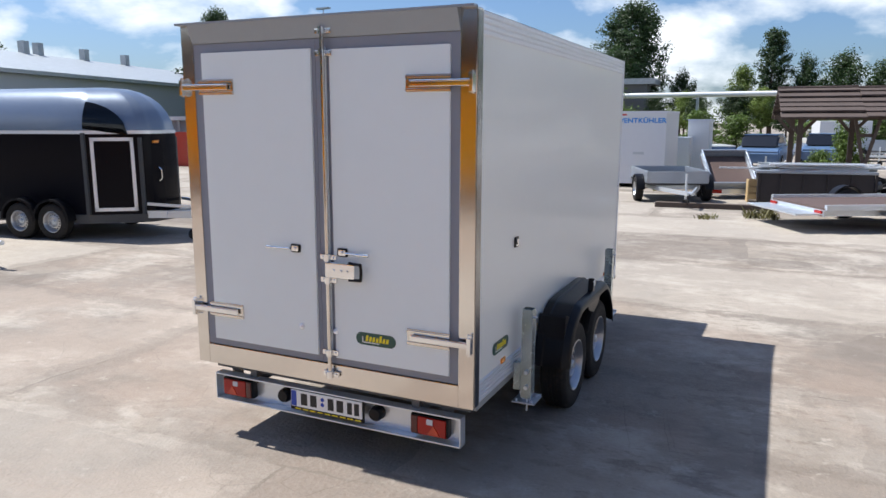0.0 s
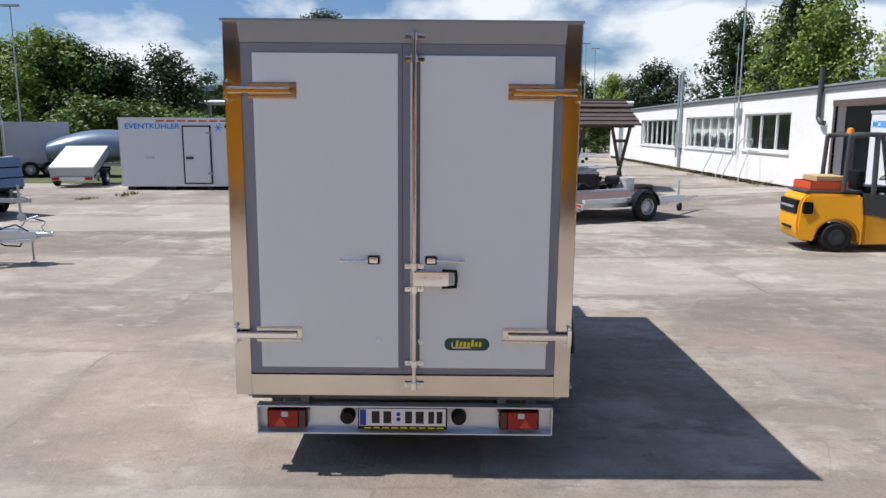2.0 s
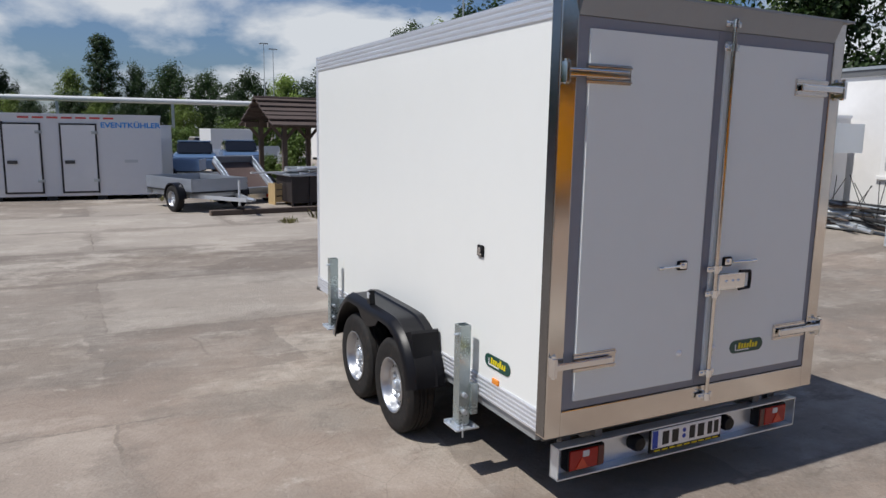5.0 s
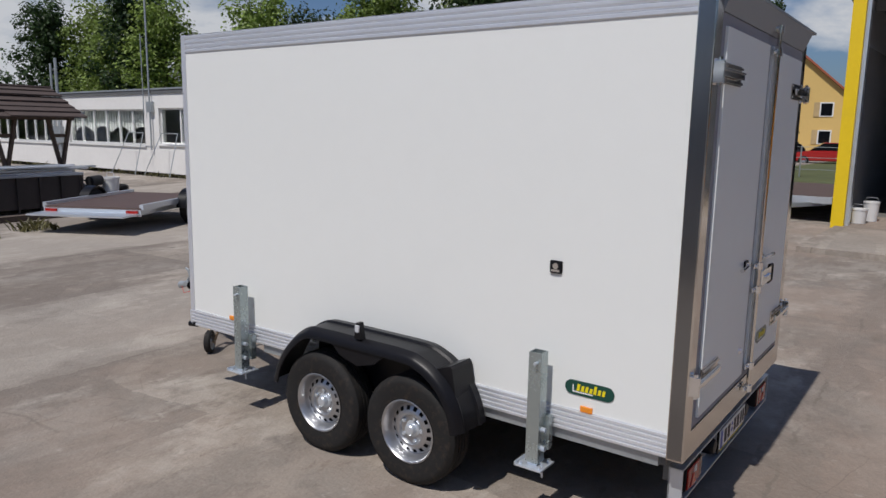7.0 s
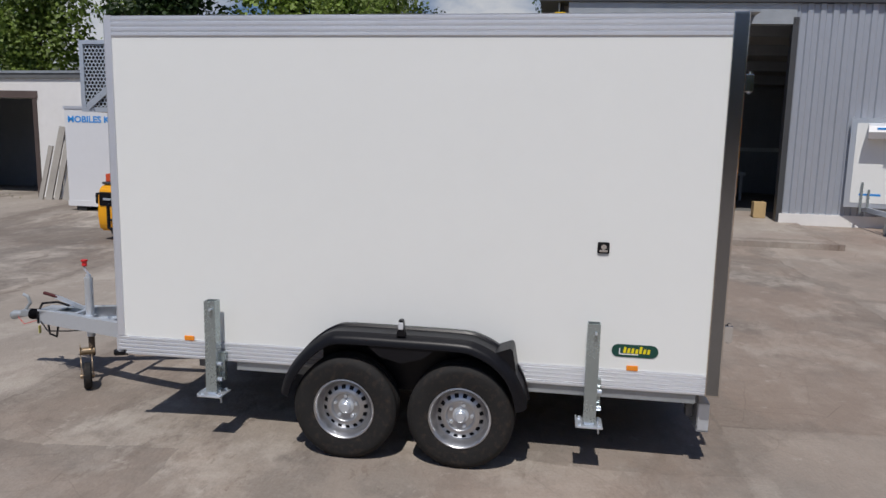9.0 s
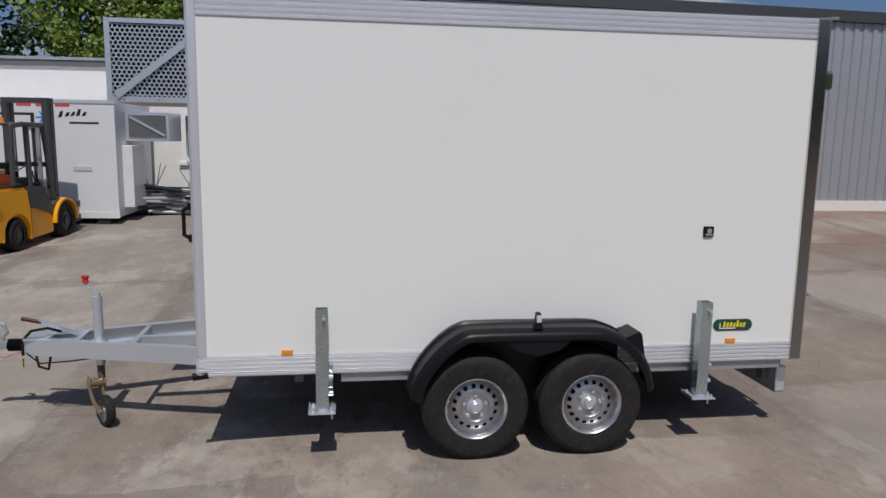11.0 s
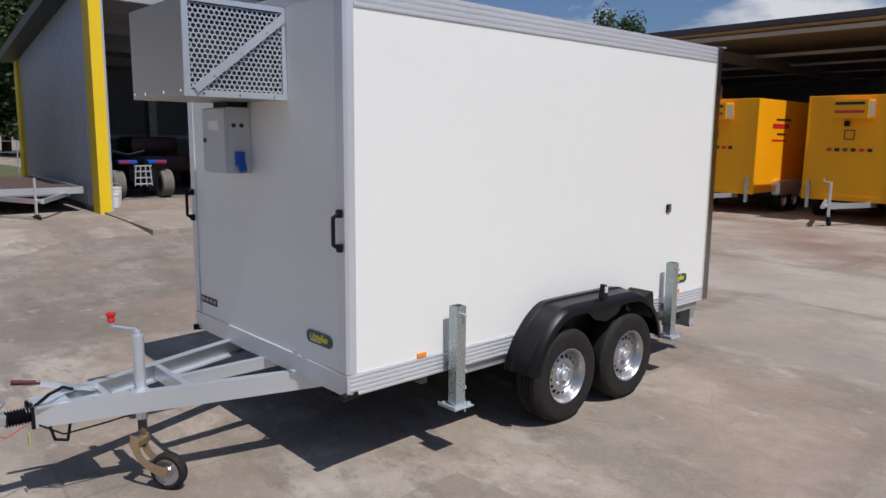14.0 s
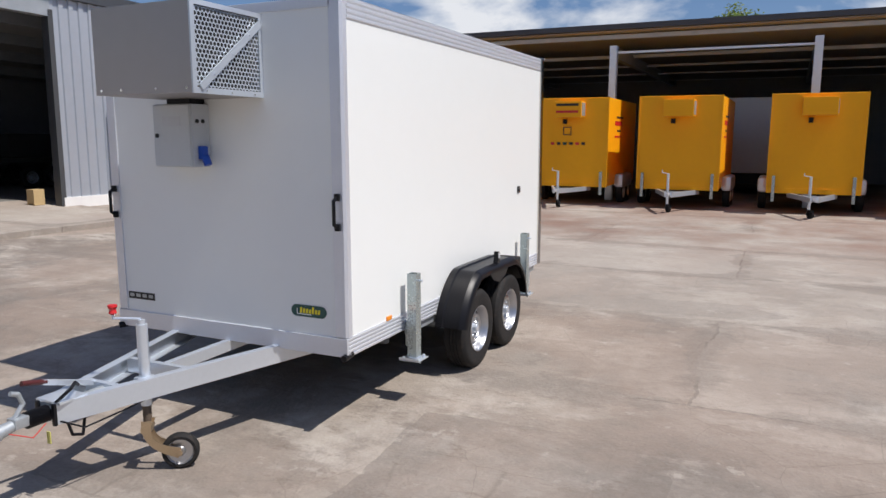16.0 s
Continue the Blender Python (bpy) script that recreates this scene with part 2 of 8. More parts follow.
    b = n.new("ShaderNodeBump")
    b.inputs["Strength"].default_value, b.inputs["Distance"].default_value = 0.45, 0.02
    h = n.new("ShaderNodeMath"); h.operation = "ADD"
    l.new(noise_tex(38.0, 5.0), h.inputs[0]); l.new(ranged(noise_tex(2.2, 8.0), 0, 1, 0, 1.6), h.inputs[1])
    l.new(h.outputs[0], b.inputs["Height"]); l.new(b.outputs[0], p.inputs["Normal"])
    return m


def leaf_mat(name, color):
    m = bpy.data.materials.new(name)
    m.use_nodes = True
    n, l = m.node_tree.nodes, m.node_tree.links
    p = n["Principled BSDF"]
    geo = n.new("ShaderNodeNewGeometry")
    info = n.new("ShaderNodeObjectInfo")
    a = n.new("ShaderNodeMapRange")
    a.inputs["To Min"].default_value, a.inputs["To Max"].default_value = 0.55, 1.5
    l.new(geo.outputs["Random Per Island"], a.inputs["Value"])
    b = n.new("ShaderNodeMapRange")
    b.inputs["To Min"].default_value, b.inputs["To Max"].default_value = 0.75, 1.2
    l.new(info.outputs["Random"], b.inputs["Value"])
    c = n.new("ShaderNodeMath"); c.operation = "MULTIPLY"
    l.new(a.outputs["Result"], c.inputs[0]); l.new(b.outputs["Result"], c.inputs[1])
    s = n.new("ShaderNodeVectorMath"); s.operation = "SCALE"
    s.inputs[0].default_value = color
    l.new(c.outputs[0], s.inputs["Scale"])
    l.new(s.outputs[0], p.inputs["Base Color"])
    p.inputs["Roughness"].default_value = 0.55
    tr = n.new("ShaderNodeBsdfTranslucent")
    l.new(s.outputs[0], tr.inputs["Color"])
    mx = n.new("ShaderNodeMixShader"); mx.inputs[0].default_value = 0.32
    l.new(p.outputs[0], mx.inputs[1]); l.new(tr.outputs[0], mx.inputs[2])
    l.new(mx.outputs[0], n["Material Output"].inputs["Surface"])
    return m


YARD_WARM, YARD_GREY, YARD_PALE = (0.296, 0.256, 0.215), (0.212, 0.188, 0.164), (0.415, 0.374, 0.325)
YARD_DARK, YARD_STAIN, YARD_RED = (0.135, 0.117, 0.103), (0.115, 0.085, 0.062), (0.30, 0.235, 0.19)
YARD_MUD = (0.175, 0.145, 0.122)
M_YARD = concrete_yard()
M_GRASS = mat("grass_blades", (0.085, 0.098, 0.036), 0.9, vary=0.4, scale=1.5, bump=0.6, bump_scale=20, dirt=0.4, dirt_color=(0.2, 0.17, 0.07))
M_ROAD = mat("asphalt", (0.07, 0.07, 0.072), 0.9, vary=0.2, scale=1.0)
M_WHITE = mat("white_panel", (0.815, 0.832, 0.812), 0.34, vary=0.015, scale=1.2, dirt=0.02, coat=0.15)
M_DOOR = mat("white_door_panel", (0.805, 0.85, 0.85), 0.4, vary=0.02, scale=1.0, spec=0.25)
M_GASKET = mat("grey_gasket", (0.25, 0.26, 0.30), 0.6, vary=0.06, scale=5)
M_ALU = mat("anodised_aluminium", (0.78, 0.80, 0.84), 0.4, 0.6, vary=0.04, scale=6)
M_ALUPLAIN = mat("grey_aluminium_profile", (0.70, 0.72, 0.77), 0.42, 0.5, vary=0.04, scale=6)
M_STEEL = mat("brushed_stainless_steel", (0.70, 0.66, 0.61), 0.12, 1.0, vary=0.05, scale=3, bump=0.02, bump_scale=200)
# dark steel colour standing for dark surroundings mirrored in the post side
M_REFLECT = mat("dark_reflection_steel", (0.27, 0.275, 0.285), 0.2, 1.0, vary=0.06, scale=4)
M_CHROME = mat("polished_steel", (0.82, 0.82, 0.82), 0.12, 1.0, vary=0.04, scale=10)
M_GALV = mat("galvanised_steel", (0.66, 0.71, 0.77), 0.3, 0.62, vary=0.05, scale=5)
M_GALV_DULL = mat("dull_galvanised_steel", (0.42, 0.45, 0.47), 0.5, 0.6, vary=0.18, scale=10)
M_LEG = mat("zinc_plated_leg", (0.41, 0.47, 0.475), 0.27, 0.72, vary=0.1, scale=14)
M_BRASS = mat("yellow_zinc", (0.46, 0.35, 0.23), 0.35, 0.8, vary=0.15, scale=14)
M_RUBBER = mat("tyre_rubber", (0.016, 0.0155, 0.0155), 0.75, vary=0.25, scale=30, bump=0.2, bump_scale=90, spec=0.3, dirt=0.42, dirt_color=(0.12, 0.08, 0.055))
M_BLACK = mat("black_plastic", (0.008, 0.008, 0.010), 0.36, vary=0.15, scale=6, bump=0.05, bump_scale=140, spec=0.22)
M_HOUSING = mat("matt_steel_housing", (0.42, 0.40, 0.39), 0.46, 0.85, vary=0.05, scale=2)
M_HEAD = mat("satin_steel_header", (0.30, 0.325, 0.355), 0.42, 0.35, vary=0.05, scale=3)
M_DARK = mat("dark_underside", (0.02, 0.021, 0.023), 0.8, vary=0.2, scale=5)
M_RIM = mat("silver_rim_paint", (0.50, 0.51, 0.53), 0.34, 0.92, vary=0.06, scale=12)
M_ORANGE = mat("amber_reflector", (0.85, 0.28, 0.02), 0.25, vary=0.06, scale=30, coat=0.5)
M_RED = mat("red_lens", (0.33, 0.012, 0.008), 0.2, vary=0.25, scale=30, coat=0.2, spec=0.3)
M_DARKLENS = mat("smoked_red_lens", (0.08, 0.008, 0.008), 0.2, vary=0.2, scale=30, coat=0.3)
M_ORANGERED = mat("bright_red_reflector", (0.55, 0.05, 0.015), 0.2, vary=0.2, scale=60, coat=0.3)
M_CLEAR = mat("clear_lens", (0.58, 0.60, 0.63), 0.12, vary=0.05, scale=30, coat=0.6)
M_REDPL = mat("red_plastic", (0.55, 0.02, 0.02), 0.4, vary=0.1, scale=20)
M_BLUE = mat("blue_plug", (0.01, 0.07, 0.42), 0.4, vary=0.1, scale=20)
M_GREY = mat("grey_enclosure", (0.53, 0.56, 0.58), 0.45, vary=0.03, scale=4)
M_PLATE = mat("white_reflective_plate", (0.82, 0.82, 0.80), 0.35, vary=0.02, scale=10)
M_PLATEBLUE = mat("plate_blue", (0.01, 0.05, 0.38), 0.35, vary=0.05, scale=20)
# galvanised steel with underbody shade put into its colour; also on dark parts
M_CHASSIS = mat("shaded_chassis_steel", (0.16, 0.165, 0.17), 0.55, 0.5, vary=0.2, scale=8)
# dark wall tone with rust marks; the side's shade is in this colour too
M_ENDWALL = mat("shaded_weathered_end_wall", (0.15, 0.145, 0.145), 0.8, vary=0.2, scale=1.0, dirt=0.5, dirt_color=(0.16, 0.085, 0.05))
M_UNDER = mat("dull_roof_underside", (0.25, 0.245, 0.24), 0.7, 0.0, vary=0.1, scale=1)
# extra bright white that stands for the highlight on a rivet
M_GLINT = mat("glint_white", (0.95, 0.95, 0.95), 0.15, vary=0.01, scale=20, coat=1.0)
M_INK = mat("black_ink", (0.012, 0.012, 0.014), 0.5, vary=0.1, scale=20)
M_BADGE = mat("dark_green_badge", (0.004, 0.06, 0.045), 0.3, vary=0.05, scale=20, coat=0.3)
M_BADGEY = mat("yellow_badge_mark", (0.80, 0.66, 0.01), 0.4, vary=0.05, scale=20)
M_YELLOWBOX = mat("golden_yellow_panel", (0.90, 0.40, 0.004), 0.45, vary=0.04, scale=1.2, dirt=0.06, spec=0.3)
M_FORK = mat("forklift_yellow", (0.82, 0.37, 0.008), 0.38, vary=0.06, scale=3, dirt=0.12, coat=0.2)
M_FORKGREY = mat("forklift_grey", (0.055, 0.058, 0.062), 0.5, vary=0.12, scale=4)
M_POST = mat("yellow_door_paint", (0.80, 0.56, 0.01), 0.45, vary=0.06, scale=2, dirt=0.1)
M_PLASTER = mat("white_render", (0.76, 0.75, 0.73), 0.9, vary=0.06, scale=0.8, bump=0.25, bump_scale=30, dirt=0.16, dirt_color=(0.42, 0.37, 0.30))
M_ROOFFELT = mat("grey_roof_edge", (0.12, 0.125, 0.13), 0.8, vary=0.15, scale=1.5)
M_HALL = mat("grey_sheet_cladding", (0.40, 0.43, 0.48), 0.42, 0.35, vary=0.06, scale=0.8)
M_HALLROOF = mat("anthracite_fascia", (0.05, 0.055, 0.065), 0.5, vary=0.1, scale=1)
# inner wall grey, set dark for the dim inside of the buildings
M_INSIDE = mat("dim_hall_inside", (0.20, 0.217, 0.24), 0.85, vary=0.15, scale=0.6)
# floor concrete with the indoor shade put into its colour
M_FLOORIN = mat("shaded_floor_concrete", (0.15, 0.145, 0.135), 0.8, vary=0.2, scale=0.8)
M_WOOD = mat("weathered_dark_wood", (0.10, 0.075, 0.06), 0.8, vary=0.3, scale=4, island=0.25)
M_SHINGLE = mat("brown_roof_boards", (0.085, 0.062, 0.055), 0.85, vary=0.25, scale=4, island=0.25, bump=0.3)
M_FRAME = mat("white_window_frame", (0.80, 0.80, 0.79), 0.45, vary=0.03, scale=5)
M_BOXW = mat("white_cooler_box", (0.70, 0.71, 0.73), 0.4, vary=0.03, scale=0.8, dirt=0.05)
M_LETTER = mat("blue_lettering", (0.02, 0.27, 0.72), 0.5, vary=0.04, scale=8)
M_LETTERRED = mat("red_lettering", (0.62, 0.08, 0.07), 0.5, vary=0.04, scale=8)
M_HORSEB = mat("black_panel", (0.005, 0.005, 0.008), 0.22, vary=0.1, scale=2, spec=0.1)
M_HORSES = mat("silver_blue_shell", (0.17, 0.21, 0.28), 0.3, 0.35, vary=0.05, scale=1.5, coat=0.4)
M_TINT = mat("dark_tinted_glass", (0.008, 0.009, 0.012), 0.06, vary=0.05, scale=5, coat=0.5)
M_BLUEBOARD = mat("blue_side_boards", (0.13, 0.21, 0.38), 0.45, 0.2, vary=0.12, scale=3)
M_NAVY = mat("dark_blue_boards", (0.03, 0.05, 0.10), 0.4, 0.2, vary=0.15, scale=3)
M_REDCON = mat("red_container", (0.42, 0.045, 0.025), 0.55, vary=0.12, scale=1.5, dirt=0.2)
M_DUSTY = mat("dusty_tyre_rubber", (0.15, 0.138, 0.125), 0.85, vary=0.2, scale=9)
M_DARKRED = mat("dark_red_paint", (0.055, 0.010, 0.010), 0.4, vary=0.15, scale=2)
M_MAROON = mat("brown_plywood_bed", (0.10, 0.066, 0.056), 0.6, vary=0.15, scale=4)
M_TARP = mat("dark_tarpaulin", (0.02, 0.02, 0.024), 0.5, vary=0.3, scale=3, bump=0.5, bump_scale=8)
M_BUCKET = mat("white_bucket", (0.75, 0.75, 0.74), 0.5, vary=0.05, scale=8)
M_BARK = mat("bark", (0.10, 0.075, 0.055), 0.9, vary=0.3, scale=4, bump=0.6, bump_scale=12)
M_HOUSE = mat("yellow_render", (0.70, 0.48, 0.17), 0.9, vary=0.05, scale=0.5)
M_TILES = mat("red_roof_tiles", (0.36, 0.10, 0.05), 0.8, vary=0.2, scale=1.2, bump=0.5, bump_scale=6)
M_CARDARK = mat("dark_car_paint", (0.03, 0.035, 0.05), 0.25, 0.3, vary=0.1, scale=2, coat=0.6)
M_CARWHITE = mat("white_car_paint", (0.75, 0.75, 0.75), 0.3, vary=0.03, scale=2, coat=0.5)
M_CARRED = mat("red_car_paint", (0.40, 0.02, 0.02), 0.3, vary=0.05, scale=2, coat=0.5)
M_CARBLUE = mat("blue_car_paint", (0.10, 0.17, 0.30), 0.3, 0.2, vary=0.05, scale=2, coat=0.5)
M_SEAL = mat("black_door_seal", (0.02, 0.02, 0.024), 0.6, vary=0.1, scale=10)
M_WOODBOX = mat("pale_crate_wood", (0.50, 0.36, 0.18), 0.75, vary=0.2, scale=6)
M_CRATE = mat("red_plastic_crate", (0.62, 0.09, 0.03), 0.45, vary=0.08, scale=8)
L_POPLAR = leaf_mat("poplar_leaves", (0.036, 0.07, 0.022))
L_LIGHT = leaf_mat("light_leaves", (0.18, 0.25, 0.05))
M_BOARD = mat("ribbed_grey_board", (0.40, 0.44, 0.50), 0.36, 0.6, vary=0.12, scale=5)
M_LOAD = mat("brown_black_sheeting", (0.028, 0.022, 0.022), 0.6, vary=0.35, scale=4, bump=0.3, bump_scale=18)
L_DRY = leaf_mat("dry_weeds", (0.16, 0.15, 0.06))
L_BUSH = leaf_mat("bush_leaves", (0.10, 0.155, 0.028))
L_DEEP = leaf_mat("deep_leaves", (0.028, 0.058, 0.013))


def glass_pane():
    m = bpy.data.materials.new("window_glass")
    m.use_nodes = True
    p = m.node_tree.nodes["Principled BSDF"]
    p.inputs["Base Color"].default_value = (0.9, 0.95, 0.95, 1)
    p.inputs["Roughness"].default_value = 0.02
    p.inputs["Transmission Weight"].default_value = 1.0
    p.inputs["IOR"].default_value = 1.45
    return m


M_GLASS = glass_pane()

# ---- building blocks ----
def box(bm, lo, hi, m=None, bev=0.0):
    """An axis-aligned box between two corners, optionally turned by m, with bevelled edges."""
    lo, hi = Vector(lo), Vector(hi)
    made = bmesh.ops.create_cube(bm, size=1.0)["verts"]
    s, c = hi - lo, (hi + lo) / 2
    for v in made:
        v.co = Vector((v.co.x * s.x, v.co.y * s.y, v.co.z * s.z)) + c
    if bev:
        edges = list({e for v in made for e in v.link_edges})
        done = bmesh.ops.bevel(bm, geom=edges, offset=bev, segments=2, affect="EDGES", profile=0.6)
        made = list({v for f in done["faces"] for v in f.verts} | {v for v in made if v.is_valid})
    if m is not None:
        for v in made:
            v.co = m @ v.co
    return bm


def cyl(bm, a, b, r, seg=14, r2=None, caps=True):
    a, b = Vector(a), Vector(b)
    q = (b - a).to_track_quat("Z", "Y").to_matrix().to_4x4()
    m = Matrix.Translation((a + b) / 2) @ q
    bmesh.ops.create_cone(bm, cap_ends=caps, segments=seg, radius1=r, radius2=r if r2 is None else r2, depth=(b - a).length, matrix=m)
    return bm


def tube(bm, pts, r, seg=8):
    for a, b in zip(pts, pts[1:]):
        cyl(bm, a, b, r, seg)
    for p in pts[1:-1]:
        bmesh.ops.create_uvsphere(bm, u_segments=seg, v_segments=6, radius=r, matrix=Matrix.Translation(p))
    return bm


def prism(bm, outline, a, b, m=None):
    """A closed outline of (u, v) pushed along w from a to b, as (w, u, v) turned by m."""
    lo = [bm.verts.new((a, u, v)) for u, v in outline]
    hi = [bm.verts.new((b, u, v)) for u, v in outline]
    k = len(outline)
    for i in range(k):
        bm.faces.new((lo[i], lo[(i + 1) % k], hi[(i + 1) % k], hi[i]))
    bm.faces.new(lo[::-1]); bm.faces.new(hi)
    if m is not None:
        for v in lo + hi:
            v.co = m @ v.co
    bmesh.ops.recalc_face_normals(bm, faces=bm.faces[:])
    return bm


def lathe(bm, profile, m, seg=36, closed=False):
    """Turns a profile of (radius, height) about z, then places it by m."""
    rings = []
    for r, z in profile:
        rings.append([bm.verts.new(m @ Vector((r * math.cos(2 * math.pi * i / seg), r * math.sin(2 * math.pi * i / seg), z))) for i in range(seg)])
    pairs = list(zip(rings, rings[1:])) + ([(rings[-1], rings[0])] if closed else [])
    for p, q in pairs:
        for i in range(seg):
            j = (i + 1) % seg
            bm.faces.new((p[i], p[j], q[j], q[i]))
    return bm


def beam(bm, a, b, w, h):
    """A bar of section w by h between two points; h is upright where the bar lies level."""
    a, b = Vector(a), Vector(b)
    d = b - a
    x = d.normalized()
    up = Vector((0, 0, 1)) if abs(x.z) < 0.95 else Vector((0, 1, 0))
    y = up.cross(x).normalized()
    z = x.cross(y)
    m = Matrix((x, y, z)).transposed().to_4x4()
    m.translation = (a + b) / 2
    return box(bm, (-d.length / 2, -w / 2, -h / 2), (d.length / 2, w / 2, h / 2), m)


def firm_normals(me, limit):
    """Large faces keep their own normal; only the bevels and round faces bend, weighted by area."""
    if len(me.polygons) > 4000:
        return
    faces = [(p.normal.copy(), p.area) for p in me.polygons]
    round_v = [[] for _ in me.vertices]
    for p in me.polygons:
        for v in p.vertices:
            round_v[v].append(p.index)
    out = []
    for p in me.polygons:
        own = faces[p.index][0]
        for v in p.vertices:
            total = Vector((0, 0, 0))
            for q in round_v[v]:
                n, a = faces[q]
                if own.dot(n) >= limit:
                    total += n * a
            out.append(total.normalized() if total.length > 1e-12 else own)
    me.normals_split_custom_set([tuple(n) for n in out])


def mesh_of(name, bm, material, smooth=40):
    bm.normal_update()
    me = bpy.data.meshes.new(name)
    bm.to_mesh(me)
    bm.free()
    if material is not None:
        me.materials.append(material)
    if smooth:
        me.shade_smooth()
        me.set_sharp_from_angle(angle=radians(smooth))
        firm_normals(me, math.cos(radians(smooth)))
    return me


def part(name, bm, material, parent=None, label="", smooth=40):
    ob = new(name, mesh_of(name, bm, material, smooth))
    ob.parent = parent
    if label:
        tagged(ob, label)
    return ob


def thing(name, m, label, category, group="", kind=""):
    ob = new(name)
    ob.empty_display_size = 0.2
    ob.matrix_basis = m
    return tagged(ob, label, category, group, kind)


def setting(name, bm, material, label, smooth=40, m=None, category=""):
    ob = part(name, bm, material, None, "", smooth)
    if m is not None:
        ob.matrix_basis = m
    return tagged(ob, label, category, "", "structure")


def N():
    return bmesh.new()


def letters(text, size, m, material, parent, squeeze=1.0):
    cu = bpy.data.curves.new("lettering", "FONT")
    cu.body, cu.size, cu.extrude, cu.align_x, cu.offset = text, size, 0.0015, "LEFT", 0.005
    cu.materials.append(material)
    ob = new("lettering", cu)
    ob.parent = parent
    ob.matrix_basis = m @ Matrix.Diagonal((squeeze, 1, 1, 1))
    return ob


def rise(v, a, b):
    t = min(1.0, max(0.0, (v - a) / (b - a)))
    return t * t * (3 - 2 * t)


def ground_z(x, y):
    """The yard climbs a little towards the buildings."""
    return 0.17 * rise(x, 6.8, 11.0) * (1 - rise(y, 17, 24)) + 0.02 * rise(-y, 4, 10) * (1 - rise(x, 6.8, 11.0)) - 0.045 * rise(y, 2.9, 4.3) * (1 - rise(y, 6.5, 9.0)) * (1 - rise(abs(x), 3.0, 6.0))

ALONG_Y = Matrix(((0, 1, 0, 0), (1, 0, 0, 0), (0, 0, 1, 0), (0, 0, 0, 1)))   # (w, u, v) -> (u, w, v)

# ---- the ground ----
def ground_sheet():
    steps = [-600, -300, -150, -80, -50] + [-34 + 2 * i for i in range(35)] + [50, 80, 150, 300, 600]
    xs = sorted(set(steps + [6.8 + 0.3 * i for i in range(15)] + [-6.5 + i for i in range(14)]))
    ys = sorted(set(steps + [16.5 + 0.5 * i for i in range(16)] + [-10 + 0.5 * i for i in range(13)] + [2.5 + 0.25 * i for i in range(28)]))
    verts = [(x, y, ground_z(x, y)) for y in ys for x in xs]
    k = len(xs)
    faces = [(j * k + i, j * k + i + 1, (j + 1) * k + i + 1, (j + 1) * k + i) for j in range(len(ys) - 1) for i in range(k - 1)]
    me = bpy.data.meshes.new("ground")
    me.from_pydata(verts, [], faces)
    me.materials.append(M_YARD)
    me.shade_smooth()
    return tagged(new("ground", me), "sun-bleached cracked concrete yard with sandy stains", "ground", "", "structure")


ground_sheet()

# ---- the refrigerated trailer ----
XL, XR, YF, Z0, Z1 = -1.0, 0.95, 3.77, 0.49, 2.63
XC = (XL + XR) / 2
trailer = thing("refrigerated_trailer", pose(XL, 0, 0.1) @ pose(0, 0, 0, 0, 0.3, 0) @ pose(-XL, 0, -0.1), "new white refrigerated box trailer on tandem axles, doors closed", "trailer")


def flip(m=None):
    """Mirrors about the trailer's middle plane."""
    return Matrix.Translation((2 * XC, 0, 0)) @ Matrix.Diagonal((-1, 1, 1, 1))


def sided(bm, right):
    if right:
        bmesh.ops.transform(bm, matrix=flip(), verts=bm.verts[:])
        bmesh.ops.reverse_faces(bm, faces=bm.faces[:])
    return bm


# panels
for right in (False, True):
    part("side_panel", sided(box(N(), (XL + 0.004, 0.07, Z0 + 0.1), (XL + 0.06, YF - 0.04, Z1 - 0.1)), right), M_WHITE, trailer, "smooth white side panel")
part("front_panel", box(N(), (XL + 0.07, YF - 0.06, Z0 + 0.11), (XR - 0.07, YF - 0.006, Z1 - 0.05)), M_WHITE, trailer, "white front panel")
part("roof_panel", box(N(), (XL + 0.02, 0.05, Z1 - 0.05), (XR - 0.02, YF - 0.02, Z1 - 0.006), None, 0.004), M_WHITE, trailer, "white roof panel")
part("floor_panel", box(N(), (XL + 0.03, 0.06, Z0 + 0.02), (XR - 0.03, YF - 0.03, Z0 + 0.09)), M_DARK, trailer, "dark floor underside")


def ribbed(z_lo, z_hi, ribs, depth=0.045):
    """The outline of a ribbed aluminium rail, outer face towards -x, as (x, z)."""
    pts = [(XL + depth, z_lo), (XL + 0.004, z_lo)]
    step = (z_hi - z_lo) / ribs
    for i in range(ribs):
        a = z_lo + i * step
        pts += [(XL, a + 0.002), (XL - 0.004, a + 0.25 * step), (XL - 0.004, a + 0.7 * step), (XL, a + 0.78 * step), (XL + 0.005, a + 0.86 * step), (XL + 0.005, a + 0.95 * step)]
    return pts + [(XL, z_hi), (XL + depth, z_hi)]


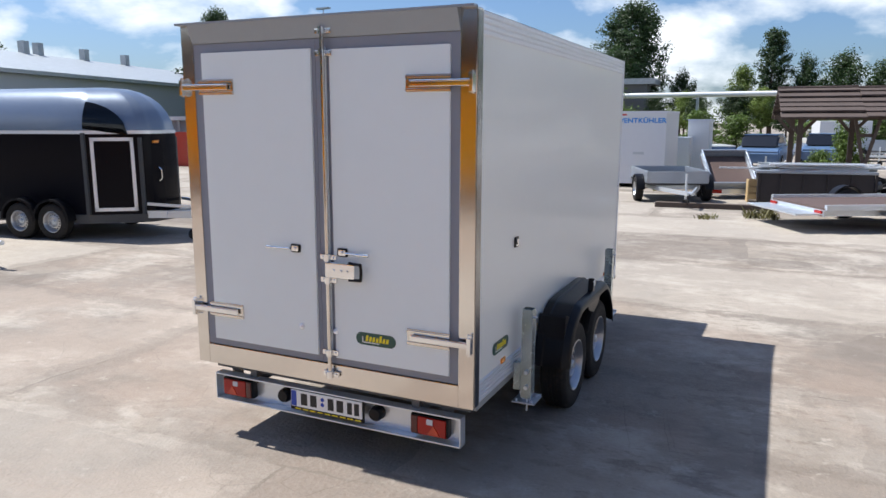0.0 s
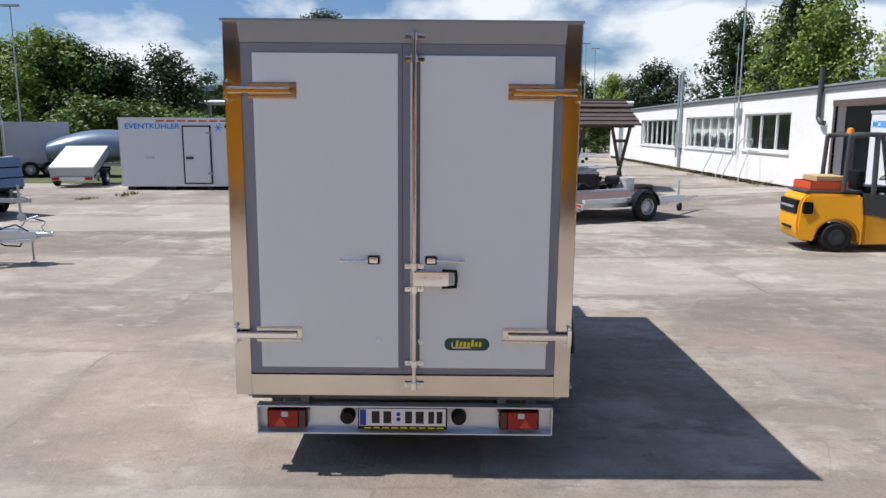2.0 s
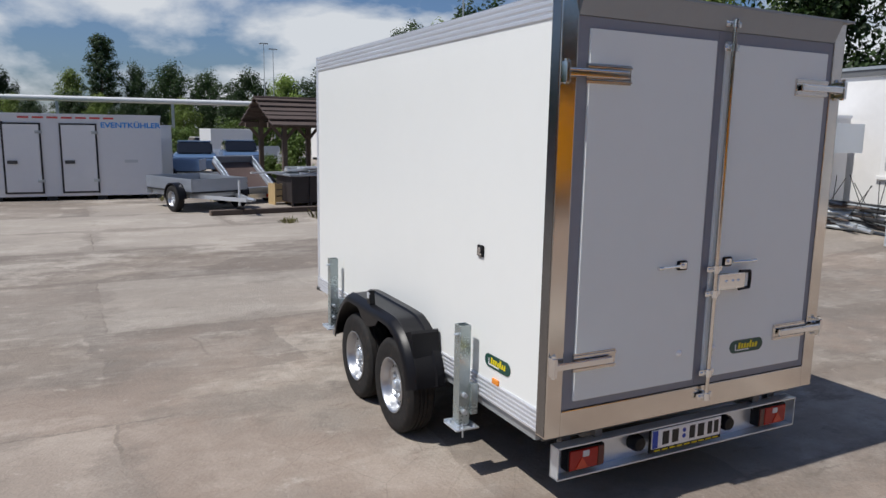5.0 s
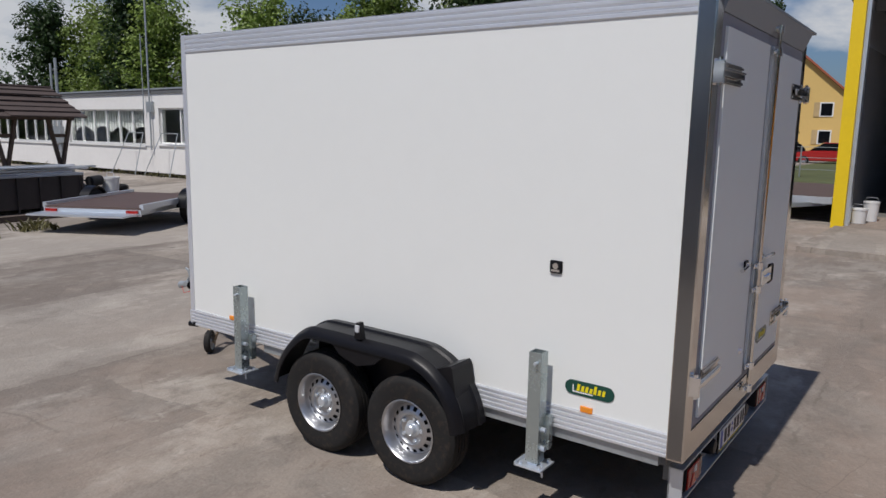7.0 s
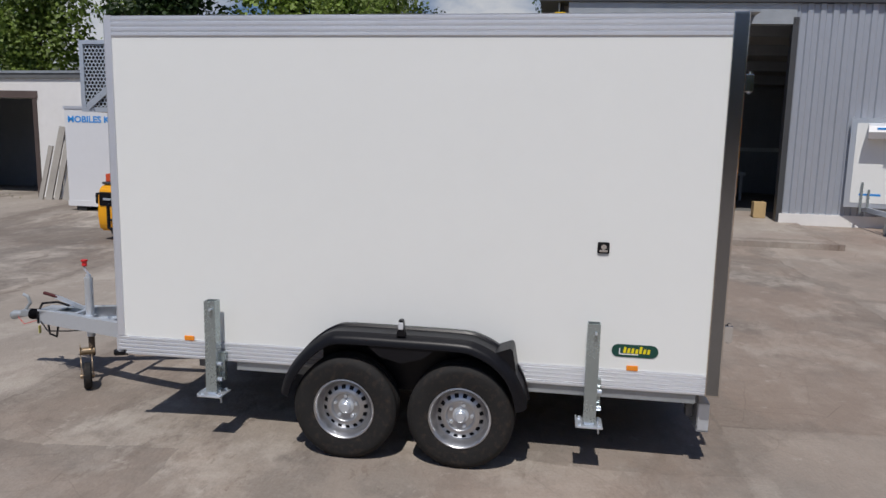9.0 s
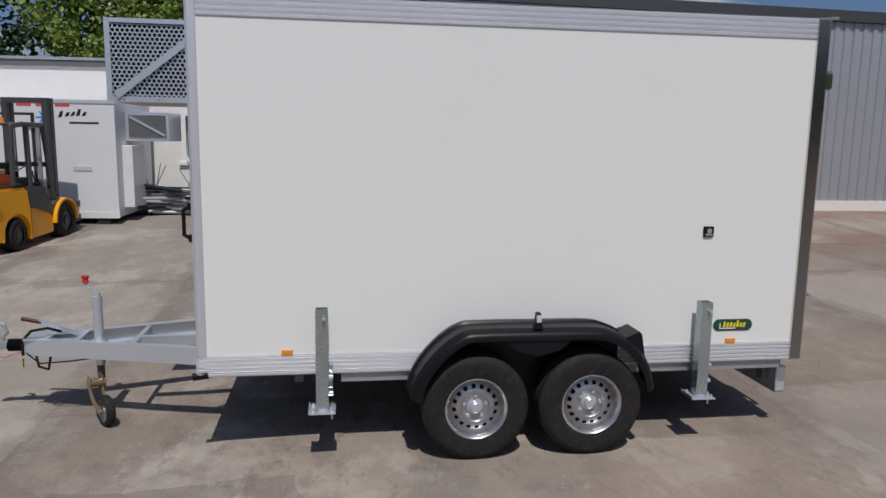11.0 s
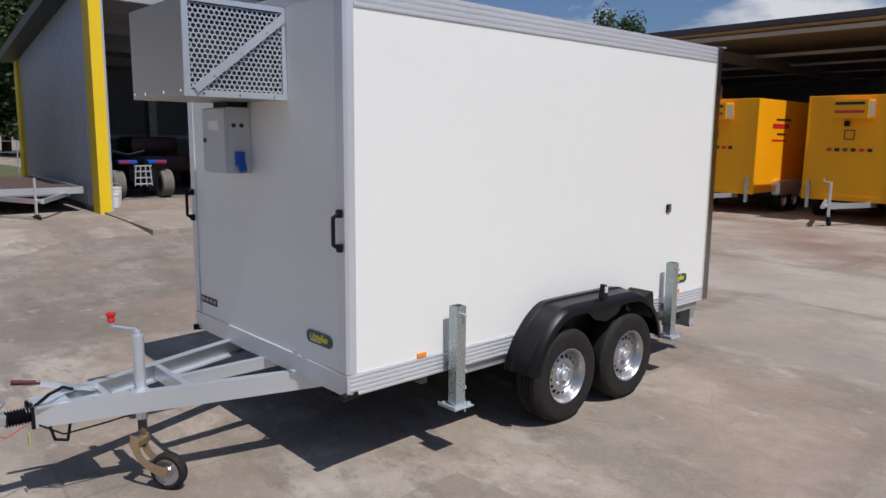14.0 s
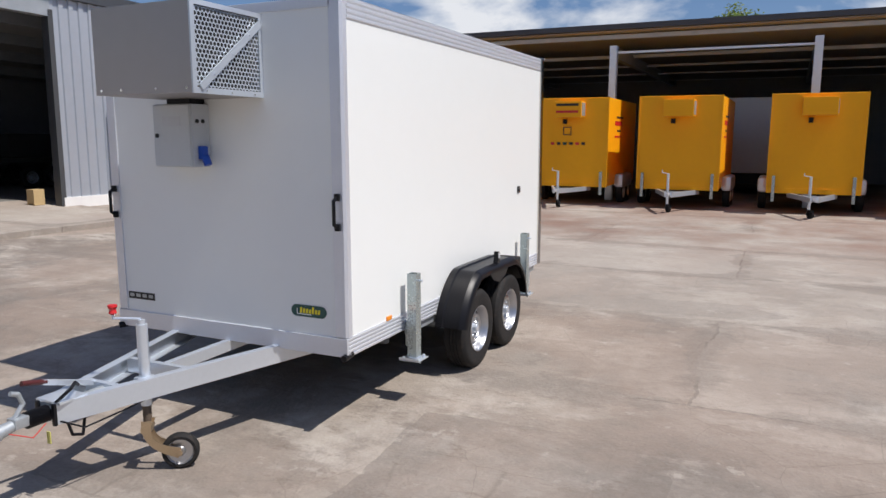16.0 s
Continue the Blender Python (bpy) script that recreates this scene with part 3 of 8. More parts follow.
for right in (False, True):
    part("lower_rail", sided(prism(N(), ribbed(Z0, Z0 + 0.125, 5), 0.076, YF - 0.01, ALONG_Y), right), M_ALU, trailer, "ribbed aluminium lower rail", 25)
    part("upper_rail", sided(prism(N(), ribbed(Z1 - 0.125, Z1, 4, 0.07), 0.076, YF - 0.056, ALONG_Y), right), M_ALU, trailer, "ribbed aluminium roof rail", 25)
    # front corner post, wrapping round the corner
    outline = [(XL, YF - 0.055), (XL - 0.003, YF - 0.05), (XL - 0.003, YF - 0.012), (XL + 0.012, YF + 0.004), (XL + 0.085, YF + 0.004), (XL + 0.085, YF - 0.02),
               (XL + 0.05, YF - 0.05), (XL + 0.02, YF - 0.055)]
    bm = N()
    prism(bm, outline, Z0 + 0.125, Z1 + 0.002, Matrix(((0, 1, 0, 0), (0, 0, 1, 0), (1, 0, 0, 0), (0, 0, 0, 1))))
    part("corner_post", sided(bm, right), M_ALUPLAIN, trailer, "rounded aluminium front corner post", 30)
    bm = N()
    box(bm, (XL - 0.012, -0.006, Z0), (XL + 0.08, 0.076, Z1 + 0.004), None, 0.004)
    post = part("rear_post", sided(bm, right), M_STEEL, trailer, "polished stainless rear corner post", 0)
    # thin plate added to carry the post's dark reflection as colour
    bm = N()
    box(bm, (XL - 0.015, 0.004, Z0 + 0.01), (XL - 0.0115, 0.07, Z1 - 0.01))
    part("side_strip", sided(bm, right), M_REFLECT, post, "added strip with the dark reflection on the post side", 0)
part("front_sill", box(N(), (XL + 0.0, YF - 0.04, Z0), (XR, YF + 0.006, Z0 + 0.118), None, 0.004), M_ALUPLAIN, trailer, "aluminium front sill")
part("front_roof_edge", box(N(), (XL + 0.07, YF - 0.05, Z1 - 0.06), (XR - 0.07, YF + 0.004, Z1), None, 0.006), M_ALUPLAIN, trailer)
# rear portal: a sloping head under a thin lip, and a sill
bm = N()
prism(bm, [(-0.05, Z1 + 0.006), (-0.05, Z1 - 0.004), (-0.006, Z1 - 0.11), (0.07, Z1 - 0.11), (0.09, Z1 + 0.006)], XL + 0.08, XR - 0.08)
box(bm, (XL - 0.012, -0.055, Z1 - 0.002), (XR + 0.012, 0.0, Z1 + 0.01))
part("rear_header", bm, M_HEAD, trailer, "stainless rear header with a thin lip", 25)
part("rear_sill", box(N(), (XL + 0.08, -0.006, Z0), (XR - 0.08, 0.08, Z0 + 0.13), None, 0.004), M_STEEL, trailer, "stainless rear sill", 0)

# doors
D0, D1 = Z0 + 0.135, Z1 - 0.112
for right in (False, True):
    xa, xb = (XL + 0.081, XC - 0.0012) if not right else (XC + 0.0012, XR - 0.081)
    door = part("rear_door", box(N(), (xa, 0.0, D0), (xb, 0.07, D1)), M_GASKET, trailer, "closed rear door with a grey seal border")
    px0, px1, top = (xa + 0.066, xb - 0.024, D1 - 0.053) if not right else (xa + 0.098, xb - 0.053, D1 - 0.062)
    part("door_panel", box(N(), (px0, -0.014, D0 + 0.042), (px1, 0.01, top), None, 0.004), M_DOOR, door, "white door panel")
    for z in (2.262, 0.868):
        bm = N()
        box(bm, (-1.008, -0.05, z - 0.05), (-0.985, 0.0, z + 0.045), None, 0.003)
        cyl(bm, (-0.997, -0.03, z - 0.058), (-0.997, -0.03, z + 0.058), 0.011, 10)
        for k in (-0.05, -0.02, 0.02, 0.05):
            cyl(bm, (-0.975, -0.012, z + k), (-0.975, -0.004, z + k), 0.007, 8)
        box(bm, (-0.998, -0.045, z - 0.018), (-0.64, -0.03, z + 0.018), None, 0.004)
        box(bm, (-0.99, -0.052, z + 0.006), (-0.65, -0.040, z + 0.014), None, 0.002)
        hinge = part("hinge", sided(bm, right), M_CHROME, door, "polished strap hinge")
        bm = N()
        box(bm, (-0.875, -0.022, z - 0.046), (-0.61, -0.012, z + 0.046), None, 0.003)
        for yy in (-0.033, 0.033):
            box(bm, (-0.875, -0.03, z + yy - 0.006), (-0.61, -0.02, z + yy + 0.006), None, 0.002)
        part("hinge_plate", sided(bm, right), M_STEEL, hinge, "stainless hinge plate")
    # small lever latch
    s = -1 if not right else 1
    lx = XC + s * 0.165
    bm = N()
    box(bm, (lx - 0.034, -0.024, 1.289), (lx + 0.034, -0.012, 1.339), None, 0.01)
    latch = part("latch_plate", bm, M_BLACK, door, "small black latch surround")
    bm = N()
    box(bm, (lx - 0.025, -0.03, 1.296), (lx + 0.025, -0.022, 1.332), None, 0.006)
    cyl(bm, (lx, -0.04, 1.314), (lx, -0.02, 1.314), 0.009)
    tube(bm, [(lx + s * 0.03, -0.035, 1.314), (lx + s * 0.17, -0.045, 1.314)], 0.007)
    cyl(bm, (lx + s * 0.16, -0.046, 1.314), (lx + s * 0.19, -0.046, 1.314), 0.011, 10)
    part("latch_lever", bm, M_CHROME, latch, "thin steel lever")
    # small dome that paints a rivet's highlight in white
    bm = N()
    bmesh.ops.create_uvsphere(bm, u_segments=12, v_segments=8, radius=0.018, matrix=pose(XC - 0.14 if not right else XC + 0.105, -0.016, 0.833))
    part("plug_cap", bm, M_GLINT, door, "white dome for the bright glint on a rivet")
# locking rod and its handle
bm = N()
rx = XC + 0.068
cyl(bm, (rx, -0.034, 0.57), (rx, -0.034, 2.565), 0.0125, 12)
rod = part("locking_rod", bm, M_STEEL, trailer, "upright stainless locking rod")
part("rod_channel", box(N(), (rx - 0.024, -0.016, D0 + 0.05), (rx + 0.006, 0.0, D1 - 0.05), None, 0.003), M_DOOR, rod, "white rod channel")
for z in (0.565, 0.70, 1.145, 1.28, 2.435, 2.555):
    bm = N()
    box(bm, (rx - 0.055, -0.026, z - 0.016), (rx + 0.055, -0.012, z + 0.016), None, 0.004)
    cyl(bm, (rx, -0.034, z - 0.02), (rx, -0.034, z + 0.02), 0.021, 12)
    for k in (-0.035, 0.035):
        cyl(bm, (rx + k, -0.034, z), (rx + k, -0.02, z), 0.007, 8)
    part("rod_bracket", bm, M_CHROME, rod, "steel rod bracket")
bm = N()
box(bm, (rx, -0.062, 1.168), (rx + 0.2, -0.04, 1.258), None, 0.008)
for k in (0.06, 0.11, 0.15):
    cyl(bm, (rx + k, -0.07, 1.213), (rx + k, -0.06, 1.213), 0.008, 8)
handle = part("rod_handle", bm, M_CHROME, rod, "wide polished lock handle")
bm = N()
tube(bm, [(rx + 0.16, -0.055, 1.262), (rx + 0.238, -0.055, 1.258), (rx + 0.242, -0.055, 1.213), (rx + 0.238, -0.055, 1.168), (rx + 0.16, -0.055, 1.164)], 0.009)
part("handle_grip", bm, M_BLACK, handle, "black grip rim")


def badge(m, parent, w=0.265, h=0.075):
    """An oval sticker lying in the local xz plane, face towards -y."""
    bm = N()
    r = h / 2
    outline = [(w / 2 - r + r * math.cos(a), r * math.sin(a)) for a in [math.pi * (i / 10 - 0.5) for i in range(11)]]
    outline += [(-w / 2 + r + r * math.cos(a), r * math.sin(a)) for a in [math.pi * (i / 10 + 0.5) for i in range(11)]]
    prism(bm, outline, -0.003, 0.0, ALONG_Y)
    bmesh.ops.transform(bm, matrix=m, verts=bm.verts[:])
    b = part("maker_badge", bm, M_BADGE, parent, "dark green oval sticker with a yellow mark")
    heights = (0.036, 0.03, 0.03, 0.026, 0.042, 0.028, 0.028)
    for i, hh in enumerate(heights):
        bm = N()
        x0 = -0.068 + i * 0.0225
        prism(bm, [(x0, -0.014), (x0 + 0.016, -0.014), (x0 + 0.020, -0.014 + hh), (x0 + 0.006, -0.014 + hh)], -0.0045, -0.002, ALONG_Y)
        bmesh.ops.transform(bm, matrix=m, verts=bm.verts[:])
        part("badge_mark", bm, M_BADGEY, b, "yellow mark")
    bm = N()
    box(bm, (-0.09, -0.0045, -0.024), (0.02, -0.002, -0.018))
    box(bm, (-0.09, -0.0045, -0.024), (-0.084, -0.002, 0.014))
    bmesh.ops.transform(bm, matrix=m, verts=bm.verts[:])
    part("badge_line", bm, M_FRAME, b, "thin white line")


badge(pose(0.352, -0.013, 0.815), trailer)
badge(pose(XL + 0.003, 0.48, 0.73, 0, 0, -90), trailer)
badge(pose(XR - 0.003, 0.45, 0.735, 0, 0, 90), trailer)
badge(pose(-0.715, YF - 0.004, 0.755, 0, 0, 180), trailer)

# bumper with lamps and plate
BX0, BX1, BZ0, BZ1 = -0.905, 0.875, 0.235, 0.412
bm = N()
prism(bm, [(0.02, BZ0), (0.09, BZ0), (0.09, BZ1), (0.02, BZ1), (0.02, BZ1 - 0.008), (0.082, BZ1 - 0.008), (0.082, BZ0 + 0.008), (0.02, BZ0 + 0.008)], BX0, BX1)
for x in (BX0, BX1 - 0.006):
    box(bm, (x, 0.02, BZ0), (x + 0.006, 0.09, BZ1))
bumper = part("bumper_bar", bm, M_GALV, trailer, "galvanised rear lamp bar", 25)
for right in (False, True):
    bm = N()
    box(bm, (-0.845, 0.02, 0.27), (-0.605, 0.082, 0.392), None, 0.012)
    lamp = part("tail_lamp", sided(bm, right), M_BLACK, bumper, "black tail lamp housing")
    bm = N()
    box(bm, (-0.835, 0.012, 0.278), (-0.655, 0.024, 0.385), None, 0.008)
    part("lamp_lens", sided(bm, right), M_RED, lamp, "red lamp lens")
    bm = N()
    box(bm, (-0.652, 0.014, 0.278), (-0.612, 0.024, 0.385), None, 0.006)
    part("fog_lens", sided(bm, right), M_DARKLENS, lamp, "dark red lens")
    bm = N()
    box(bm, (-0.755, 0.008, 0.345), (-0.715, 0.014, 0.378), None, 0.005)
    part("reversing_lens", sided(bm, right), M_CLEAR, lamp, "clear lens")
    bm = N()
    prism(bm, [(-0.80, 0.285), (-0.72, 0.285), (-0.76, 0.345)], 0.008, 0.014, ALONG_Y)
    part("triangle_reflector", sided(bm, right), M_ORANGERED, lamp, "red triangle reflector")
    bm = N()
    lathe(bm, [(0.0, -0.035), (0.036, -0.032), (0.045, -0.015), (0.047, 0.03)], pose(-0.362, 0.05, 0.335, -90, 0, 0), 20)
    part("rubber_buffer", sided(bm, right), M_BLACK, bumper, "round black rubber buffer")
bm = N()
box(bm, (-0.297, 0.018, 0.268), (0.242, 0.03, 0.404), None, 0.003)
holder = part("plate_holder", bm, M_BLACK, bumper, "black plate holder")
plate = part("number_plate", box(N(), (-0.288, 0.012, 0.292), (0.232, 0.02, 0.400), None, 0.003), M_PLATE, holder, "white number plate with dark bars")
bm = N()
box(bm, (-0.284, 0.0105, 0.296), (-0.246, 0.0125, 0.396))
plate_blue = part("blue_band", bm, M_PLATEBLUE, holder, "blue band")
for x0, x1 in ((-0.212, -0.165), (-0.142, -0.095), (-0.012, 0.03), (0.052, 0.10), (0.128, 0.162), (0.178, 0.212)):
    part("plate_bar", box(N(), (x0, 0.0105, 0.31), (x1, 0.0125, 0.385)), M_INK, plate, "dark bar")
for zz in (0.335, 0.368):
    part("plate_seal", cyl(N(), (-0.052, 0.0105, zz), (-0.052, 0.0125, zz), 0.013, 12), M_PLATEBLUE, plate, "small round seal")
for i in range(9):
    part("holder_bar", box(N(), (-0.26 + i * 0.055, 0.0165, 0.274), (-0.22 + i * 0.055, 0.0185, 0.282)), M_BADGEY, holder, "small yellow bar")

# chassis under the box, its steel coloured dark for the shade there
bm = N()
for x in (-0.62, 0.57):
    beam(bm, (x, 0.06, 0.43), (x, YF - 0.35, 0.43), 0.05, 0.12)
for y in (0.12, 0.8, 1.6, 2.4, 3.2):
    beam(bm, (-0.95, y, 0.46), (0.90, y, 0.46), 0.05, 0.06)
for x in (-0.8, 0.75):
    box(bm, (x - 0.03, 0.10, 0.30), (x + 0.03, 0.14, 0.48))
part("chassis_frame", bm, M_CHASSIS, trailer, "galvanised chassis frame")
for right in (False, True):
    bm = N()
    beam(bm, (XL + 0.035, 0.12, 0.46), (XL + 0.035, 2.95, 0.46), 0.03, 0.055)
    part("side_member", sided(bm, right), M_GALV_DULL, trailer, "galvanised side member")
AXLES = (2.172, 1.472)
for y in AXLES:
    bm = N()
    cyl(bm, (-1.02, y, 0.315), (0.97, y, 0.315), 0.035, 12)
    part("axle", bm, M_GALV_DULL, trailer)


def wheel_meshes():
    """Tyre, rim and hub about the x axis, outer face towards -x."""
    turn = pose(0, 0, 0, 0, -90, 0)           # the lathe's z points to -x
    R = 0.318
    bm = N()
    lathe(bm, [(0.172, -0.083), (0.215, -0.092), (0.235, -0.094), (0.275, -0.094), (0.300, -0.086), (R - 0.002, -0.068), (R, -0.05), (R, -0.032), (R - 0.008, -0.03), (R - 0.008, -0.024),
               (R, -0.022), (R, -0.006), (R - 0.008, -0.004), (R - 0.008, 0.004), (R, 0.006), (R, 0.022), (R - 0.008, 0.024), (R - 0.008, 0.03), (R, 0.032), (R, 0.05),
               (R - 0.002, 0.068), (0.300, 0.086), (0.285, 0.092), (0.275, 0.094), (0.240, 0.095), (0.212, 0.091), (0.192, 0.089), (0.172, 0.083)], turn, 56)
    tyre = mesh_of("tyre", bm, M_RUBBER, 30)
    bm = N()
    lathe(bm, [(0.19, -0.08), (0.192, 0.08), (0.203, 0.092), (0.196, 0.094), (0.186, 0.086), (0.176, 0.06), (0.168, 0.035), (0.162, 0.03)], turn, 64)
    # ring with sixteen vent holes
    seg = 64
    for r0, r1, z0, z1, holes in ((0.162, 0.150, 0.030, 0.040, False), (0.150, 0.126, 0.040, 0.052, True), (0.126, 0.112, 0.052, 0.056, False)):
        for i in range(seg):
            if holes and i % 4 in (0, 1):
                continue
            a, b = 2 * math.pi * i / seg, 2 * math.pi * (i + 1) / seg
            vs = [bm.verts.new(turn @ Vector((r * math.cos(t), r * math.sin(t), z))) for r, t, z in ((r0, a, z0), (r0, b, z0), (r1, b, z1), (r1, a, z1))]
            bm.faces.new(vs)
    lathe(bm, [(0.112, 0.056), (0.100, 0.060), (0.092, 0.056), (0.086, 0.040), (0.05, 0.034), (0.045, 0.034)], turn, 48)
    bmesh.ops.remove_doubles(bm, verts=bm.verts[:], dist=0.0004)
    bmesh.ops.recalc_face_normals(bm, faces=bm.faces[:])
    bmesh.ops.scale(bm, vec=(1.0, 0.915, 0.915), verts=bm.verts[:])
    rim = mesh_of("rim", bm, M_RIM, 50)
    bm = N()
    lathe(bm, [(0.05, 0.03), (0.047, 0.04), (0.034, 0.042), (0.032, 0.068), (0.026, 0.074), (0.0, 0.075)], turn, 24)
    for k in range(5):
        a = 2 * math.pi * k / 5
        cyl(bm, turn @ Vector((0.068 * math.cos(a), 0.068 * math.sin(a), 0.03)), turn @ Vector((0.068 * math.cos(a), 0.068 * math.sin(a), 0.052)), 0.011, 6)
    hub = mesh_of("hub", bm, M_GALV, 30)
    bm = N()
    cyl(bm, (-0.028, 0, 0), (0.07, 0, 0), 0.165, 28)
    drum = mesh_of("brake_drum", bm, M_DARK)
    return tyre, rim, hub, drum


TYRE, RIM, HUB, DRUM = wheel_meshes()


def wheel(parent, x, y, z, right, size=1.0, spin=0.0):
    """A wheel as one part with its pieces; right: the outer face looks to +x."""
    hold = new("wheel", TYRE)
    hold.parent = parent
    hold.matrix_basis = pose(x, y, z, spin, 0, 180 if right else 0) @ Matrix.Diagonal((size, size, size, 1))
    for name, me in (("rim", RIM), ("hub", HUB), ("brake_drum", DRUM)):
        ob = new(name, me)
        ob.parent = hold
    return hold


for right in (False, True):
    for k, y in enumerate(AXLES):
        wheel(trailer, XL - 0.118 if not right else XR + 0.118, y, 0.316, right, 1.0, 17 * k + 40 * right)

# tandem mudguards
def fender_line():
    """The guard's run in (y, z), from its front lip over the top to its rear lip."""
    return [(2.57, 0.40), (2.54, 0.50), (2.475, 0.61), (2.375, 0.715), (2.265, 0.785), (2.16, 0.80), (1.82, 0.80), (1.48, 0.796), (1.37, 0.775), (1.26, 0.72), (1.165, 0.63), (1.105, 0.52), (1.078, 0.41)]


def smooth_line(pts, per=4):
    out = []
    for i in range(len(pts) - 1):
        p0, p1, p2, p3 = pts[max(i - 1, 0)], pts[i], pts[i + 1], pts[min(i + 2, len(pts) - 1)]
        for s in range(per):
            t = s / per
            out.append(tuple(0.5 * (2 * b + (c - a) * t + (2 * a - 5 * b + 4 * c - d) * t * t + (3 * b - a - 3 * c + d) * t ** 3) for a, b, c, d in zip(p0, p1, p2, p3)))
    return out + [pts[-1]]


for right in (False, True):
    line = smooth_line(fender_line())
    section = [(XL - 0.004, 0.0, 0.0), (XL - 0.06, 0.0, 0.006), (XL - 0.07, 0.0, -0.006), (XL - 0.185, 0.0, -0.010), (XL - 0.20, 0.0, -0.004), (XL - 0.235, 0.0, -0.022),
               (XL - 0.250, 0.0, -0.042), (XL - 0.253, 0.0, -0.068), (XL - 0.244, 0.0, -0.071), (XL - 0.238, 0.0, -0.045), (XL - 0.18, 0.0, -0.022), (XL - 0.004, 0.0, -0.012)]
    bm = N()
    rings = []
    for i, (y, z) in enumerate(line):
        a, b = line[max(i - 1, 0)], line[min(i + 1, len(line) - 1)]
        t = Vector((0, b[0] - a[0], b[1] - a[1])).normalized()
        out_n = Vector((0, t.z, -t.y))
        if out_n.z < 0 and abs(t.z) < 0.7:
            out_n = -out_n
        mid = Vector((0, 1.83 - y, 0.35 - z))
        if out_n.dot(mid) > 0:
            out_n = -out_n
        rings.append([bm.verts.new(Vector((x, y, z)) + out_n * o) for x, _, o in section])
    k = len(section)
    for p, q in zip(rings, rings[1:]):
        for j in range(k):
            bm.faces.new((p[j], p[(j + 1) % k], q[(j + 1) % k], q[j]))
    bm.faces.new(rings[0]); bm.faces.new(rings[-1][::-1])
    # flared foot at the back and web between the wheels
    prism(bm, [(1.30, 0.715), (1.19, 0.755), (1.175, 0.74), (1.165, 0.68), (1.14, 0.54), (1.20, 0.60)], XL - 0.2, XL - 0.01)
    prism(bm, [(2.04, 0.745), (1.60, 0.745), (1.69, 0.67), (1.82, 0.635), (1.95, 0.67)], XL - 0.243, XL - 0.236)
    bmesh.ops.recalc_face_normals(bm, faces=bm.faces[:])
    fender = part("mudguard", sided(bm, right), M_BLACK, trailer, "black plastic tandem mudguard", 35)
    bm = N()
    prism(bm, [(1.795, 0.795), (1.85, 0.795), (1.84, 0.845), (1.835, 0.89), (1.812, 0.89), (1.805, 0.845)], XL - 0.235, XL - 0.195)
    boot = part("lamp_boot", sided(bm, right), M_BLACK, fender, "black lamp boot")
    bm = N()
    box(bm, (XL - 0.243, 1.807, 0.835), (XL - 0.230, 1.838, 0.878), None, 0.006)
    part("marker_lens", sided(bm, right), M_CLEAR, boot, "white marker lens")
    bm = N()
    box(bm, (XL - 0.02, 1.25, 0.40), (XL - 0.004, 2.36, 0.72))
    part("splash_plate", sided(bm, right), M_BLACK, trailer, "black splash plate")
    for y in (3.262, 0.49):
        bm = N()
        box(bm, (XL - 0.006, y - 0.033, 0.612), (XL + 0.006, y + 0.033, 0.642), None, 0.004)
        part("side_reflector", sided(bm, right), M_ORANGE, trailer, "amber side reflector")
    bm = N()
    box(bm, (XL - 0.008, 0.657, 1.297), (XL + 0.004, 0.725, 1.362), None, 0.008)
    lock = part("side_lock", sided(bm, right), M_BLACK, trailer, "small black side lock")
    bm = N()
    cyl(bm, (XL - 0.014, 0.69, 1.335), (XL - 0.004, 0.69, 1.335), 0.016, 14)
    box(bm, (XL - 0.012, 0.668, 1.306), (XL - 0.006, 0.714, 1.318))
    part("lock_cylinder", sided(bm, right), M_CHROME, lock, "steel lock cylinder")

